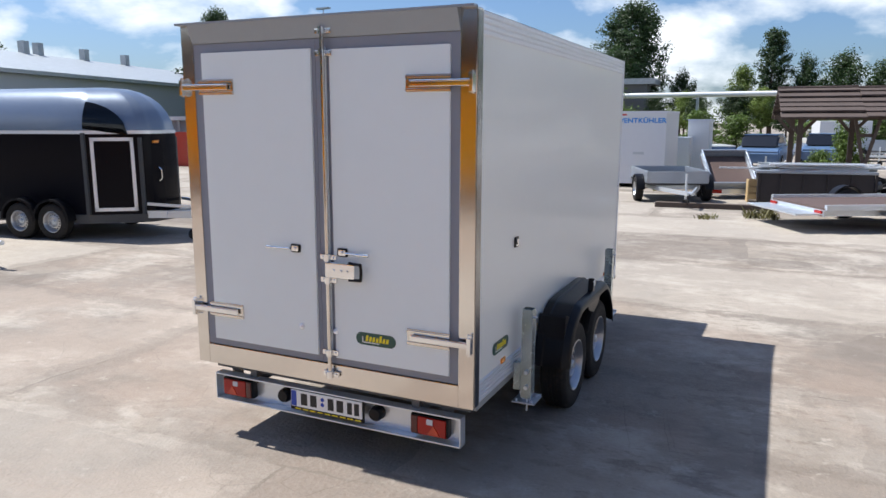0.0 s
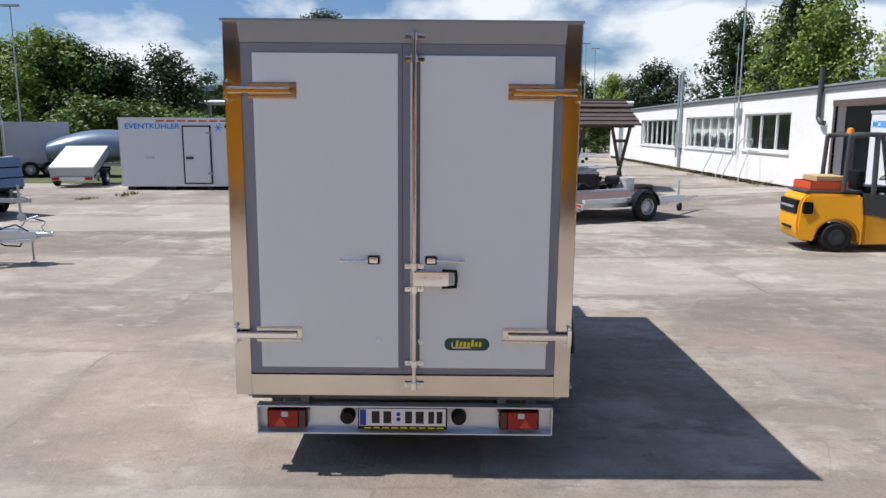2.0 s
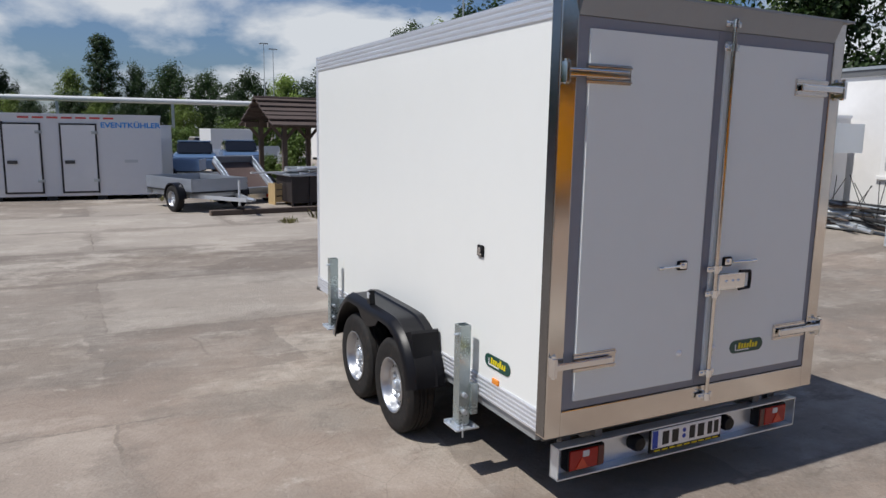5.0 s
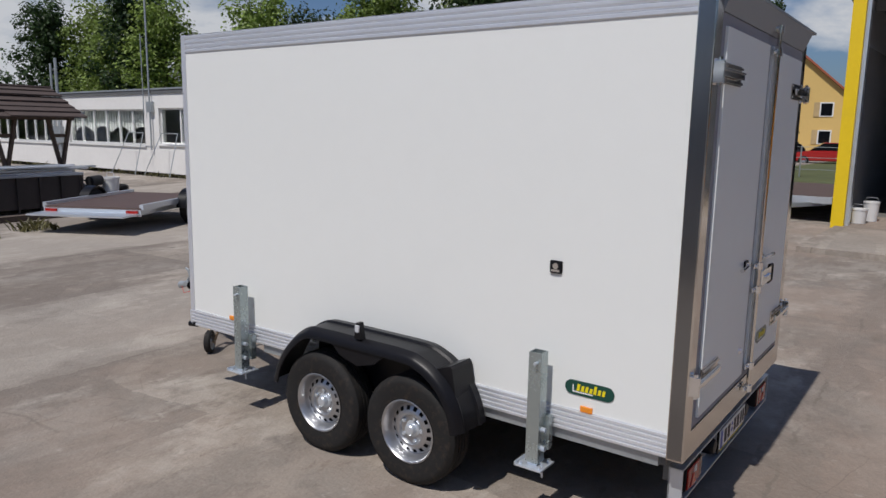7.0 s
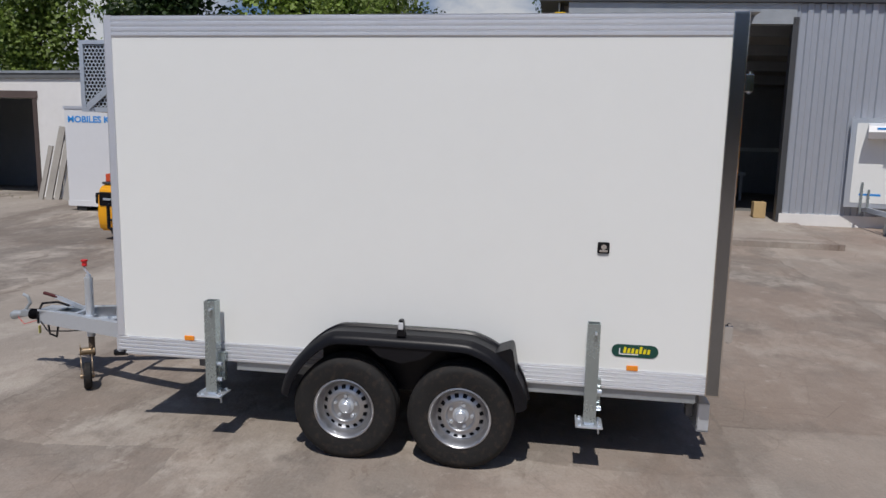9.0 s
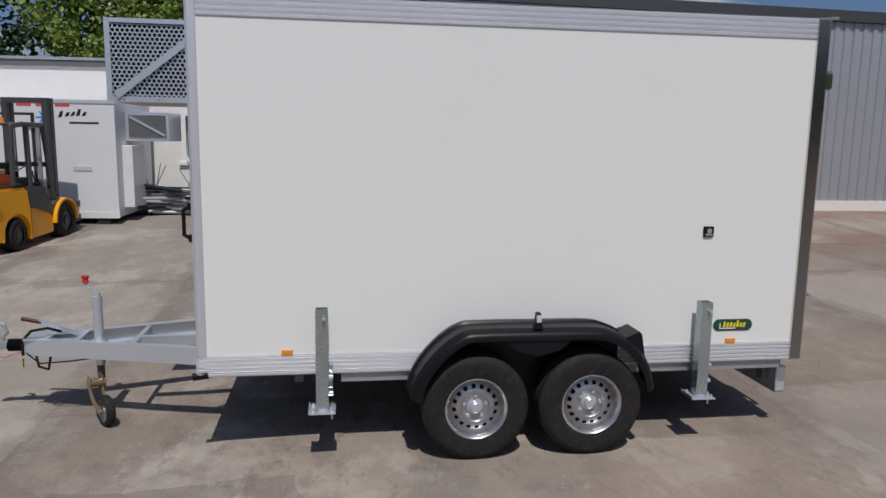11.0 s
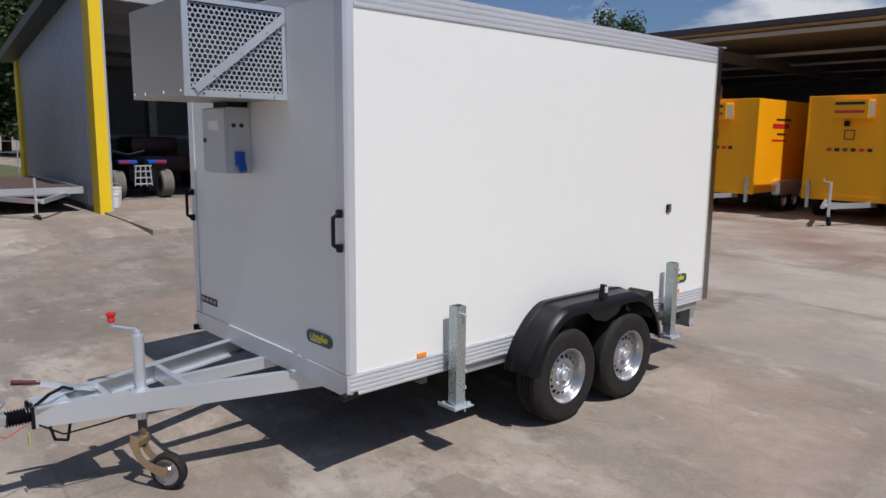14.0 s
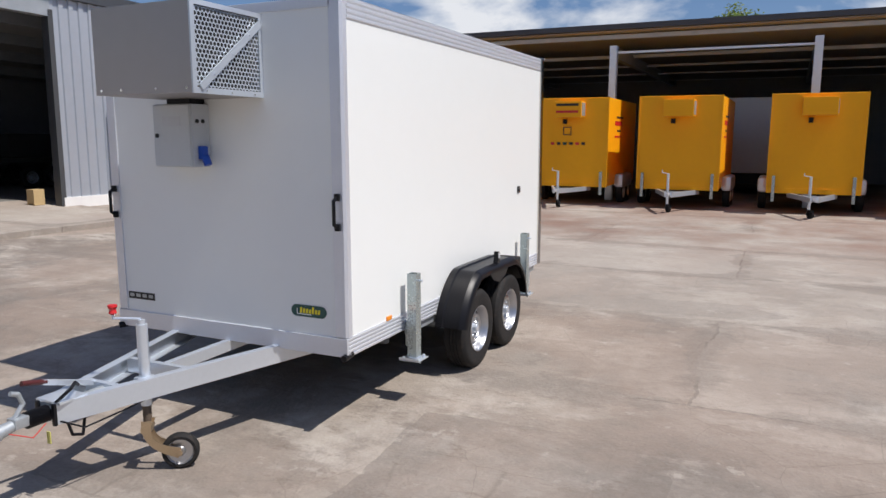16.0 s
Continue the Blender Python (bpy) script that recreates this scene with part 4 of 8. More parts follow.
# corner supports, pulled up
for right in (False, True):
    for y in (3.06, 0.725):
        bm = N()
        x0, x1, y0, y1 = XL - 0.118, XL - 0.05, y - 0.036, y + 0.036
        th, slit = 0.005, 0.0005
        ring = [(x0, y0), (x1, y0), (x1, y1), (x0, y1), (x0, y0 + slit), (x0 + th, y0 + th + slit), (x0 + th, y1 - th), (x1 - th, y1 - th), (x1 - th, y0 + th), (x0 + th, y0 + th)]
        prism(bm, ring, 0.32, 0.905, Matrix(((0, 1, 0, 0), (0, 0, 1, 0), (1, 0, 0, 0), (0, 0, 0, 1))))
        leg = part("support_leg", sided(bm, right), M_LEG, trailer, "square zinc-plated support leg")
        bm = N()
        box(bm, (XL - 0.155, y - 0.075, 0.298), (XL - 0.005, y + 0.08, 0.306))
        box(bm, (XL - 0.155, y + 0.072, 0.298), (XL - 0.005, y + 0.08, 0.32))
        for dx, dy in ((-0.03, -0.055), (-0.13, -0.055), (-0.03, 0.055), (-0.13, 0.055)):
            cyl(bm, (XL + dx, y + dy, 0.30), (XL + dx, y + dy, 0.322), 0.010, 6)
        box(bm, (x0 + 0.008, y0 + 0.008, 0.305), (x1 - 0.008, y1 - 0.008, 0.36))
        part("foot_plate", sided(bm, right), M_GALV, leg, "flat foot plate")
        bm = N()
        tube(bm, [(XL - 0.145, y - 0.012, 0.855), (XL - 0.04, y - 0.012, 0.855)], 0.008)
        part("pull_pin", sided(bm, right), M_GALV, leg, "steel pull pin")
        bm = N()
        tube(bm, [(XL - 0.10, y - 0.05, 0.33), (XL - 0.10, y - 0.055, 0.25)], 0.006)
        part("hanging_pin", sided(bm, right), M_GALV, leg)
        for zz in (0.40, 0.50):
            bm = N()
            cyl(bm, (XL - 0.09, y - 0.062, zz), (XL - 0.09, y - 0.03, zz), 0.014, 8)
            part("clamp_bolt", sided(bm, right), M_GALV, leg)
        bm = N()
        box(bm, (XL - 0.05, y - 0.06, 0.38), (XL - 0.008, y - 0.01, 0.56), None, 0.004)
        part("leg_bracket", sided(bm, right), M_LEG, leg, "welded leg bracket")

# front: cooling unit, switch box, handles
CX0, CX1, CY0, CY1, CZ0, CZ1 = -0.42, 0.33, YF - 0.006, 4.345, 2.07, 2.56
unit = part("cooling_unit", box(N(), (CX0 + 0.006, CY1 - 0.008, CZ0), (CX1, CY1, CZ1), None, 0.002), M_HOUSING, trailer, "steel front of the cooling unit", 30)
for nm, lo, hi in (("top_cover", (CX0 + 0.006, CY0, CZ1 - 0.008), (CX1, CY1 - 0.008, CZ1)), ("bottom_cover", (CX0 + 0.006, CY0, CZ0), (CX1, CY1 - 0.008, CZ0 + 0.008)),
                   ("side_cover", (CX1 - 0.008, CY0, CZ0 + 0.008), (CX1, CY1 - 0.008, CZ1 - 0.008))):
    part(nm, box(N(), lo, hi), M_HOUSING, unit)
part("condenser_block", box(N(), (CX0 + 0.06, CY0 + 0.05, CZ0 + 0.03), (CX1 - 0.03, CY1 - 0.05, CZ1 - 0.03)), M_DARK, unit, "dark condenser block")
bm = N()
for lo, hi in (((CX0 - 0.006, CY0, CZ0 - 0.003), (CX0 + 0.005, CY0 + 0.028, CZ1 + 0.003)), ((CX0 - 0.006, CY1 - 0.028, CZ0 - 0.003), (CX0 + 0.005, CY1 + 0.004, CZ1 + 0.003)),
               ((CX0 - 0.006, CY0 + 0.028, CZ0 - 0.003), (CX0 + 0.005, CY1 - 0.028, CZ0 + 0.03)), ((CX0 - 0.006, CY0 + 0.028, CZ1 - 0.024), (CX0 + 0.005, CY1 - 0.028, CZ1 + 0.003))):
    box(bm, lo, hi)
beam(bm, (CX0 - 0.012, CY0 + 0.02, CZ1 - 0.055), (CX0 - 0.012, CY1 - 0.05, CZ0 + 0.03), 0.008, 0.042)
for s in (0.2, 0.5, 0.8):
    c = Vector((CX0 - 0.022, CY0 + 0.02 + s * (CY1 - CY0 - 0.07), CZ1 - 0.055 - s * (CZ1 - CZ0 - 0.085)))
    cyl(bm, c, c + Vector((0.008, 0, 0)), 0.006, 8)
part("grille_frame", bm, M_GALV, unit, "galvanised grille frame with a diagonal strut")
bm = N()
pitch = 0.0285
rows_n = int((CZ1 - CZ0 - 0.03) / (pitch * 0.866))
cols_n = int((CY1 - CY0 - 0.02) / pitch)
for j in range(rows_n):
    for i in range(cols_n):
        cy = CY0 + 0.025 + (i + 0.5 * (j % 2)) * pitch
        cz = CZ0 + 0.028 + j * pitch * 0.866
        outer = [bm.verts.new((CX0 + 0.004, cy + pitch * 0.5774 * math.sin(math.pi * k / 3), cz + pitch * 0.5774 * math.cos(math.pi * k / 3))) for k in range(6)]
        inner = [bm.verts.new((CX0 + 0.004, cy + pitch * 0.415 * math.sin(math.pi * k / 3), cz + pitch * 0.415 * math.cos(math.pi * k / 3))) for k in range(6)]
        for k in range(6):
            bm.faces.new((outer[k], outer[(k + 1) % 6], inner[(k + 1) % 6], inner[k]))
part("grille_mesh", bm, M_GALV, unit, "perforated galvanised grille")
for x in (-0.38, -0.15, 0.12, 0.28):
    part("screw", cyl(N(), (x, CY1 - 0.002, CZ0 + 0.025), (x, CY1 + 0.006, CZ0 + 0.025), 0.008, 8), M_CHROME, unit)
for y in (3.85, 4.05, 4.25):
    part("screw", cyl(N(), (CX0 - 0.01, y, CZ0 + 0.012), (CX0, y, CZ0 + 0.012), 0.006, 8), M_CHROME, unit)
bm = N()
box(bm, (0.022, YF - 0.006, 1.642), (0.338, 3.915, 2.038), None, 0.008)
switch = part("switch_box", bm, M_GREY, trailer, "grey electric switch box")
bm = N()
box(bm, (0.028, 3.912, 1.648), (0.332, 3.935, 2.032), None, 0.008)
lid = part("switch_box_door", bm, M_GREY, switch, "hinged grey door")
bm = N()
cyl(bm, (0.30, 3.934, 1.84), (0.30, 3.942, 1.84), 0.014, 14)
part("door_lock", bm, M_BLACK, lid, "black key lock")
bm = N()
box(bm, (0.10, 3.9345, 1.90), (0.25, 3.937, 1.96))
part("warning_label", bm, M_CLEAR, lid, "pale label")
bm = N()
box(bm, (-0.016, 3.825, 1.69), (0.024, 3.875, 1.775), None, 0.008)
cyl(bm, (-0.012, 3.85, 1.71), (-0.034, 3.85, 1.655), 0.025, 16)
part("power_inlet", bm, M_BLUE, switch, "blue power inlet")
part("control_plate", box(N(), (0.018, 3.80, 1.90), (0.0225, 3.905, 1.965)), M_CLEAR, switch, "pale control plate")
for y in (3.83, 3.88):
    part("control_knob", cyl(N(), (0.010, y, 1.93), (0.022, y, 1.93), 0.013, 12), M_INK, switch, "dark control knob")
bm = N()
box(bm, (0.05, YF, 2.036), (0.24, 3.9, 2.075))
part("cable_gland", bm, M_DARK, switch, "dark cable entry")
for x in (XL + 0.045, XR - 0.045):
    bm = N()
    for z in (1.295, 1.475):
        box(bm, (x - 0.016, YF, z - 0.022), (x + 0.016, YF + 0.028, z + 0.022), None, 0.006)
    tube(bm, [(x, YF + 0.02, 1.295), (x, YF + 0.052, 1.315), (x, YF + 0.052, 1.455), (x, YF + 0.02, 1.475)], 0.011)
    part("grab_handle", bm, M_BLACK, trailer, "black plastic grab handle")
    bm = N()
    cyl(bm, (x - 0.03, YF - 0.06, 0.50), (x - 0.03 if x < 0 else x + 0.03, YF + 0.028, 0.49), 0.022, 14)
    part("corner_buffer", bm, M_BLACK, trailer, "black corner buffer")
bm = N()
box(bm, (0.60, YF - 0.008, 0.695), (0.85, YF - 0.002, 0.745))
tp = part("type_plate", bm, M_INK, trailer, "black type plate")
for i in range(4):
    part("type_plate_bar", box(N(), (0.615 + i * 0.06, YF - 0.004, 0.71), (0.655 + i * 0.06, YF - 0.0005, 0.733)), M_GALV_DULL, tp, "grey bar")

# drawbar
for right in (False, True):
    bm = N()
    a, b = Vector((-0.575, YF - 0.3, 0.455)), Vector((-0.085, 5.07, 0.44))
    d = (b - a).normalized()
    side = Vector((d.y, -d.x, 0))
    # open channel: web outside, two flanges inwards
    up = Vector((0, 0, 1)) - d * d.z
    up.normalize()
    along = Matrix((d, side, up)).transposed().to_4x4()
    along.translation = a
    prism(bm, [(-0.003, -0.056), (0.052, -0.056), (0.052, -0.050), (0.003, -0.050), (0.003, 0.050), (0.052, 0.050), (0.052, 0.056), (-0.003, 0.056)], 0.0, (b - a).length, along)
    part("drawbar_rail", sided(bm, right), M_GALV, trailer, "galvanised drawbar rail", 30)
for s in (-1, 1):
    part("rail_end_cap", box(N(), (XC + s * 0.062 - 0.012, 5.064, 0.382), (XC + s * 0.062 + 0.012, 5.082, 0.498), None, 0.006), M_BLACK, trailer, "black rail end cap")
bm = N()
beam(bm, (XC - 0.03, YF - 0.2, 0.46), (XC - 0.03, 4.32, 0.455), 0.045, 0.07)
part("centre_rail", bm, M_GALV, trailer, "galvanised centre rail")
for y, w in ((4.33, 0.25), (4.72, 0.13)):
    bm = N()
    beam(bm, (XC - w, y, 0.45), (XC + w, y, 0.45), 0.035, 0.085)
    part("cross_member", bm, M_GALV, trailer, "galvanised cross member")
bm = N()
prism(bm, [(XC - 0.15, 4.70), (XC + 0.15, 4.70), (XC + 0.05, 5.06), (XC - 0.05, 5.06)], 0.40, 0.408, Matrix(((0, 1, 0, 0), (0, 0, 1, 0), (1, 0, 0, 0), (0, 0, 0, 1))))
box(bm, (XC - 0.09, 4.9, 0.49), (XC + 0.09, 5.06, 0.502))
part("drawbar_plate", bm, M_GALV, trailer, "galvanised gusset plate")
bm = N()
cyl(bm, (XC, 4.7, 0.45), (XC, 5.1, 0.445), 0.03, 14)
part("overrun_tube", bm, M_GALV_DULL, trailer, "overrun tube")
bm = N()
prof = []
for i in range(9):
    prof += [(0.044, i * 0.014), (0.033, i * 0.014 + 0.007)]
lathe(bm, prof, pose(XC, 5.07, 0.44, -90, 0, 0), 20)
part("rubber_bellows", bm, M_BLACK, trailer, "black rubber bellows", 20)
bm = N()
box(bm, (XC - 0.035, 5.18, 0.42), (XC + 0.035, 5.26, 0.475), None, 0.012)
cyl(bm, (XC, 5.24, 0.44), (XC, 5.34, 0.425), 0.028, 16, 0.036)
bmesh.ops.create_uvsphere(bm, u_segments=16, v_segments=10, radius=0.037, matrix=pose(XC, 5.34, 0.42))
coupling = part("coupling_head", bm, M_GALV_DULL, trailer, "galvanised ball coupling")
bm = N()
tube(bm, [(XC, 5.24, 0.47), (XC, 5.19, 0.53), (XC, 5.21, 0.585), (XC, 5.25, 0.60)], 0.012)
part("coupling_handle", bm, M_GALV_DULL, coupling, "curved coupling handle")
bm = N()
beam(bm, (XC + 0.075, 4.72, 0.48), (XC + 0.085, 5.02, 0.575), 0.02, 0.03)
brake = part("handbrake_lever", bm, M_GALV, trailer, "galvanised handbrake lever")
bm = N()
cyl(bm, (XC + 0.085, 5.0, 0.572), (XC + 0.09, 5.13, 0.60), 0.014, 12)
part("brake_grip", bm, mat("dark_red_grip", (0.07, 0.008, 0.008), 0.5), brake, "dark red grip")
for pts, r in (([(XC - 0.06, 5.06, 0.50), (XC - 0.1, 5.0, 0.56), (XC - 0.03, 4.92, 0.56), (XC + 0.03, 4.86, 0.52)], 0.009),
               ([(XC - 0.07, 5.05, 0.40), (XC - 0.12, 4.95, 0.34), (XC - 0.15, 4.75, 0.36), (XC - 0.2, 4.5, 0.40)], 0.005),
               ([(XC - 0.05, 5.0, 0.39), (XC - 0.06, 4.98, 0.30), (XC - 0.06, 4.92, 0.28), (XC - 0.06, 4.9, 0.38)], 0.008)):
    part("cable_loop", tube(N(), pts, r), M_BLACK, trailer, "black lighting cable")
bm = N()
tube(bm, [(XC - 0.03, 5.1, 0.40), (XC - 0.07, 5.2, 0.37), (XC - 0.02, 5.3, 0.42)], 0.0025)
part("safety_cable", bm, M_REDPL, trailer, "red breakaway cable")
bm = N()
box(bm, (XC - 0.045, 5.088, 0.29), (XC - 0.02, 5.096, 0.355), None, 0.003)
part("hanging_tag", bm, mat("yellow_tag", (0.45, 0.42, 0.12), 0.6), trailer, "yellowish tag")
# jockey wheel
JX, JY = -0.157, 4.56
bm = N()
cyl(bm, (JX, JY, 0.33), (JX, JY, 0.80), 0.031, 20)
cyl(bm, (JX, JY, 0.80), (JX, JY, 0.825), 0.02, 14)
jockey = part("jockey_wheel", bm, M_GALV, trailer, "galvanised jockey wheel post")
bm = N()
cyl(bm, (JX, JY, 0.17), (JX, JY, 0.36), 0.024, 16)
part("inner_tube", bm, M_BARK, jockey, "inner steel tube")
bm = N()
tube(bm, [(JX, JY, 0.83), (JX + 0.1, JY + 0.1, 0.845), (JX + 0.1, JY + 0.1, 0.88)], 0.008)
part("crank", bm, M_GALV, jockey, "steel crank")
bm = N()
lathe(bm, [(0.012, 0.0), (0.022, 0.01), (0.017, 0.03), (0.026, 0.045), (0.024, 0.055), (0.0, 0.058)], pose(JX + 0.1, JY + 0.1, 0.865), 14)
part("crank_knob", bm, M_REDPL, jockey, "red plastic knob")
bm = N()
box(bm, (JX - 0.05, JY - 0.04, 0.44), (JX + 0.035, JY + 0.05, 0.50), None, 0.006)
part("clamp", bm, M_GALV, jockey, "clamp on the rail")
JM = pose(-0.325, 4.49, 0.062, 0, 0, -53)        # local x is the axle
for s in (-1, 1):
    bm = N()
    # bent plate from the swivel down and round to the axle
    spine = smooth_line([(0.165, 0.195), (0.172, 0.14), (0.145, 0.075), (0.085, 0.03), (0.0, 0.0)], 4)
    half = [0.031 - 0.011 * math.sin(math.pi * i / (len(spine) - 1)) for i in range(len(spine))]
    upper, lower = [], []
    for i, (u, v) in enumerate(spine):
        p0, p1 = Vector(spine[max(i - 1, 0)]), Vector(spine[min(i + 1, len(spine) - 1)])
        nrm = Vector((-(p1 - p0).y, (p1 - p0).x)).normalized() * half[i]
        upper.append((u + nrm.x, v + nrm.y)); lower.append((u - nrm.x, v - nrm.y))
    outline = upper + lower[::-1]
    prism(bm, outline, s * 0.036, s * 0.043, JM)
    cyl(bm, JM @ Vector((s * 0.03, 0, 0)), JM @ Vector((s * 0.052, 0, 0)), 0.016, 10)
    part("wheel_fork", bm, M_BRASS, jockey, "yellow-zinc wheel fork")
bm = N()
cyl(bm, JM @ Vector((-0.045, 0.172, 0.148)), JM @ Vector((0.062, 0.172, 0.148)), 0.03, 12)
part("fork_head", bm, M_BRASS, jockey, "fork head")
bm = N()
lathe(bm, [(0.074, -0.028), (0.09, -0.029), (0.102, -0.018), (0.104, 0.0), (0.102, 0.018), (0.09, 0.029), (0.074, 0.028)], JM @ pose(0, 0, 0, 0, 90, 0), 32)
part("jockey_tyre", bm, M_RUBBER, jockey, "small solid rubber tyre")
bm = N()
lathe(bm, [(0.077, -0.027), (0.068, -0.016), (0.03, -0.012), (0.022, -0.024), (0.0, -0.026)], JM @ pose(0, 0, 0, 0, 90, 0), 24)
lathe(bm, [(0.077, 0.027), (0.068, 0.016), (0.03, 0.012), (0.022, 0.024), (0.0, 0.026)], JM @ pose(0, 0, 0, 0, 90, 0), 24)
bmesh.ops.recalc_face_normals(bm, faces=bm.faces[:])
part("jockey_rim", bm, M_RIM, jockey, "silver rim")

# ---- white workshop building along the yard ----
FX, BY0, BY1, BH = 11.7, 4.35, 46.5, 3.14
workshop = thing("workshop_building", pose(FX, 0, 0.12), "long low white-rendered workshop with a flat grey roof edge", "building")
OPEN = [(32.1, 38.6, 1.0, 2.36), (24.9, 30.7, 1.05, 2.42), (20.2, 23.95, 1.13, 2.46), (14.35, 17.45, 0.0, 2.58), (5.5, 6.38, 1.1, 2.21), (42.9, 44.1, 0.0, 2.05)]


def falling(bm):
    """The roof line drops gently towards the far end."""
    for v in bm.verts:
        if v.co.z > 2.95:
            v.co.z -= 0.0075 * max(0.0, v.co.y - 8)
    return bm


def wall_with_openings(bm, y0, y1, h, opens, x0, x1):
    cuts = sorted(opens)
    at = y0
    for a, b, z0, z1 in cuts:
        box(bm, (x0, at, -0.3), (x1, a, h))
        if z0 > 0:
            box(bm, (x0, a, -0.3), (x1, b, z0))
        box(bm, (x0, a, z1), (x1, b, h))
        at = b
    box(bm, (x0, at, -0.3), (x1, y1, h))
    bmesh.ops.remove_doubles(bm, verts=bm.verts[:], dist=0.001)
    return falling(bm)


part("front_wall", wall_with_openings(N(), BY0, BY1, BH, OPEN, 0.0, 0.3), M_PLASTER, workshop, "white rendered front wall", 0)
part("end_wall", box(N(), (0.3, BY0, -0.3), (6.3, BY0 + 0.3, BH)), M_ENDWALL, workshop, "weathered end wall, dark tone with shade in it", 0)
part("far_end_wall", box(N(), (0.3, BY1 - 0.3, -0.3), (6.3, BY1, BH - 0.3)), M_PLASTER, workshop, "", 0)
part("back_wall", box(N(), (6.0, BY0 + 0.3, -0.3), (6.3, BY1 - 0.3, BH - 0.3)), M_PLASTER, workshop, "", 0)
part("inner_wall", box(N(), (3.2, BY0 + 0.3, -0.1), (3.3, BY1 - 0.3, BH - 0.3)), M_INSIDE, workshop, "dim inner wall", 0)
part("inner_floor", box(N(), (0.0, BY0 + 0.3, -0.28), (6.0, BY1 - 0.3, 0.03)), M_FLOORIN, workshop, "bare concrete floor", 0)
roof = part("roof", falling(box(N(), (-0.05, BY0 - 0.12, BH), (6.45, BY1 + 0.12, BH + 0.16))), M_ROOFFELT, workshop, "flat grey roof edge", 0)
part("roof_trim", falling(box(N(), (-0.075, BY0 - 0.14, BH + 0.13), (-0.046, BY1 + 0.14, BH + 0.19))), M_GALV_DULL, roof, "thin metal roof trim", 0)


def window(y0, y1, z0, z1, bars, curtain=False, front=0.1):
    bm = N()
    t = 0.06 if front > 0 else 0.1
    for lo, hi in (((front, y0, z0), (0.18, y0 + t, z1)), ((front, y1 - t, z0), (0.18, y1, z1)), ((front, y0 + t, z0), (0.18, y1 - t, z0 + t)), ((front, y0 + t, z1 - t), (0.18, y1 - t, z1))):
        box(bm, lo, hi)
    w = part("window_frame", bm, M_FRAME, workshop, "white multi-light window", 0)
    for i in range(1, bars):
        y = y0 + (y1 - y0) * i / bars
        part("mullion", box(N(), (0.09, y - 0.035, z0 + t), (0.17, y + 0.035, z1 - t)), M_FRAME, w, "", 0)
    for i in range(bars):
        a, b = y0 + (y1 - y0) * i / bars, y0 + (y1 - y0) * (i + 1) / bars
        p = part("pane", box(N(), (0.135, a + 0.03, z0 + t), (0.141, b - 0.03, z1 - t)), M_GLASS, w, "", 0)
        p.visible_shadow = False
    part("window_sill", box(N(), (-0.06, y0 - 0.06, z0 - 0.07), (0.14, y1 + 0.06, z0)), M_FRAME, w, "white window sill", 0)
    if curtain:
        bm = N()
        for i in range(60):
            a, b = y0 + (y1 - y0) * i / 60, y0 + (y1 - y0) * (i + 1) / 60
            box(bm, (0.3 + 0.03 * (i % 2), a, z0 + 0.45 + 0.25 * abs(math.sin(i * 0.21))), (0.315 + 0.03 * (i % 2), b, z1))
        part("net_curtain", bm, M_FRAME, w, "white net curtain")


bm = N()
box(bm, (0.10, 42.9, 0.02), (0.16, 43.48, 2.05), None, 0.005)
box(bm, (0.10, 43.52, 0.02), (0.16, 44.1, 2.05), None, 0.005)
part("side_door", bm, M_GALV_DULL, workshop, "grey double side door")
window(*OPEN[0], 7); window(*OPEN[1], 6, True); window(*OPEN[2], 3); window(*OPEN[4], 1, False, -0.03)
bm = N()
for lo, hi in (((-0.03, 14.2, 2.58), (0.08, 17.6, 2.76)), ((-0.02, 17.45, 0), (0.06, 17.57, 2.58)), ((-0.02, 14.23, 0), (0.06, 14.35, 2.58))):
    box(bm, lo, hi)
part("gate_frame", bm, M_SHINGLE, workshop, "rusty brown gate frame")
part("gate_leaf", box(N(), (0.35, 14.45, 0.03), (1.8, 14.52, 2.6)), M_SHINGLE, workshop, "dark brown folded gate leaf")
bm = N()
tube(bm, [(-0.12, 18.2, 3.75), (-0.12, 18.2, 2.25), (-0.12, 18.05, 2.12), (-0.12, 17.85, 2.1)], 0.075, 10)
part("flue_pipe", bm, M_FORKGREY, workshop, "dark flue pipe on the wall")
bm = N()
tube(bm, [(-0.1, 24.35, 0.9), (-0.1, 24.35, 8.6)], 0.035, 8)
box(bm, (-0.14, 24.2, 2.3), (-0.02, 24.5, 2.7))
tube(bm, [(-0.1, 24.75, 2.2), (-0.1, 24.75, 5.2)], 0.02, 6)
part("antenna_pole", bm, M_GALV_DULL, workshop, "slim grey antenna pole")
bm = N()
tube(bm, [(-0.09, 31.3, 0.0), (-0.09, 31.3, 4.6)], 0.07, 8)
tube(bm, [(-0.09, 31.75, 0.5), (-0.09, 31.75, 4.4)], 0.05, 8)
box(bm, (-0.2, 31.1, 1.0), (0.0, 31.7, 1.7))
part("cable_riser", bm, M_GALV_DULL, workshop, "grey cable riser with a meter box")
bm = N()
box(bm, (-0.1, 5.15, 2.62), (0.0, 5.42, 2.72)); box(bm, (-0.05, 5.27, 2.45), (0.0, 5.30, 3.3))
part("wall_lamp", bm, M_GALV_DULL, workshop, "grey outdoor wall lamp")

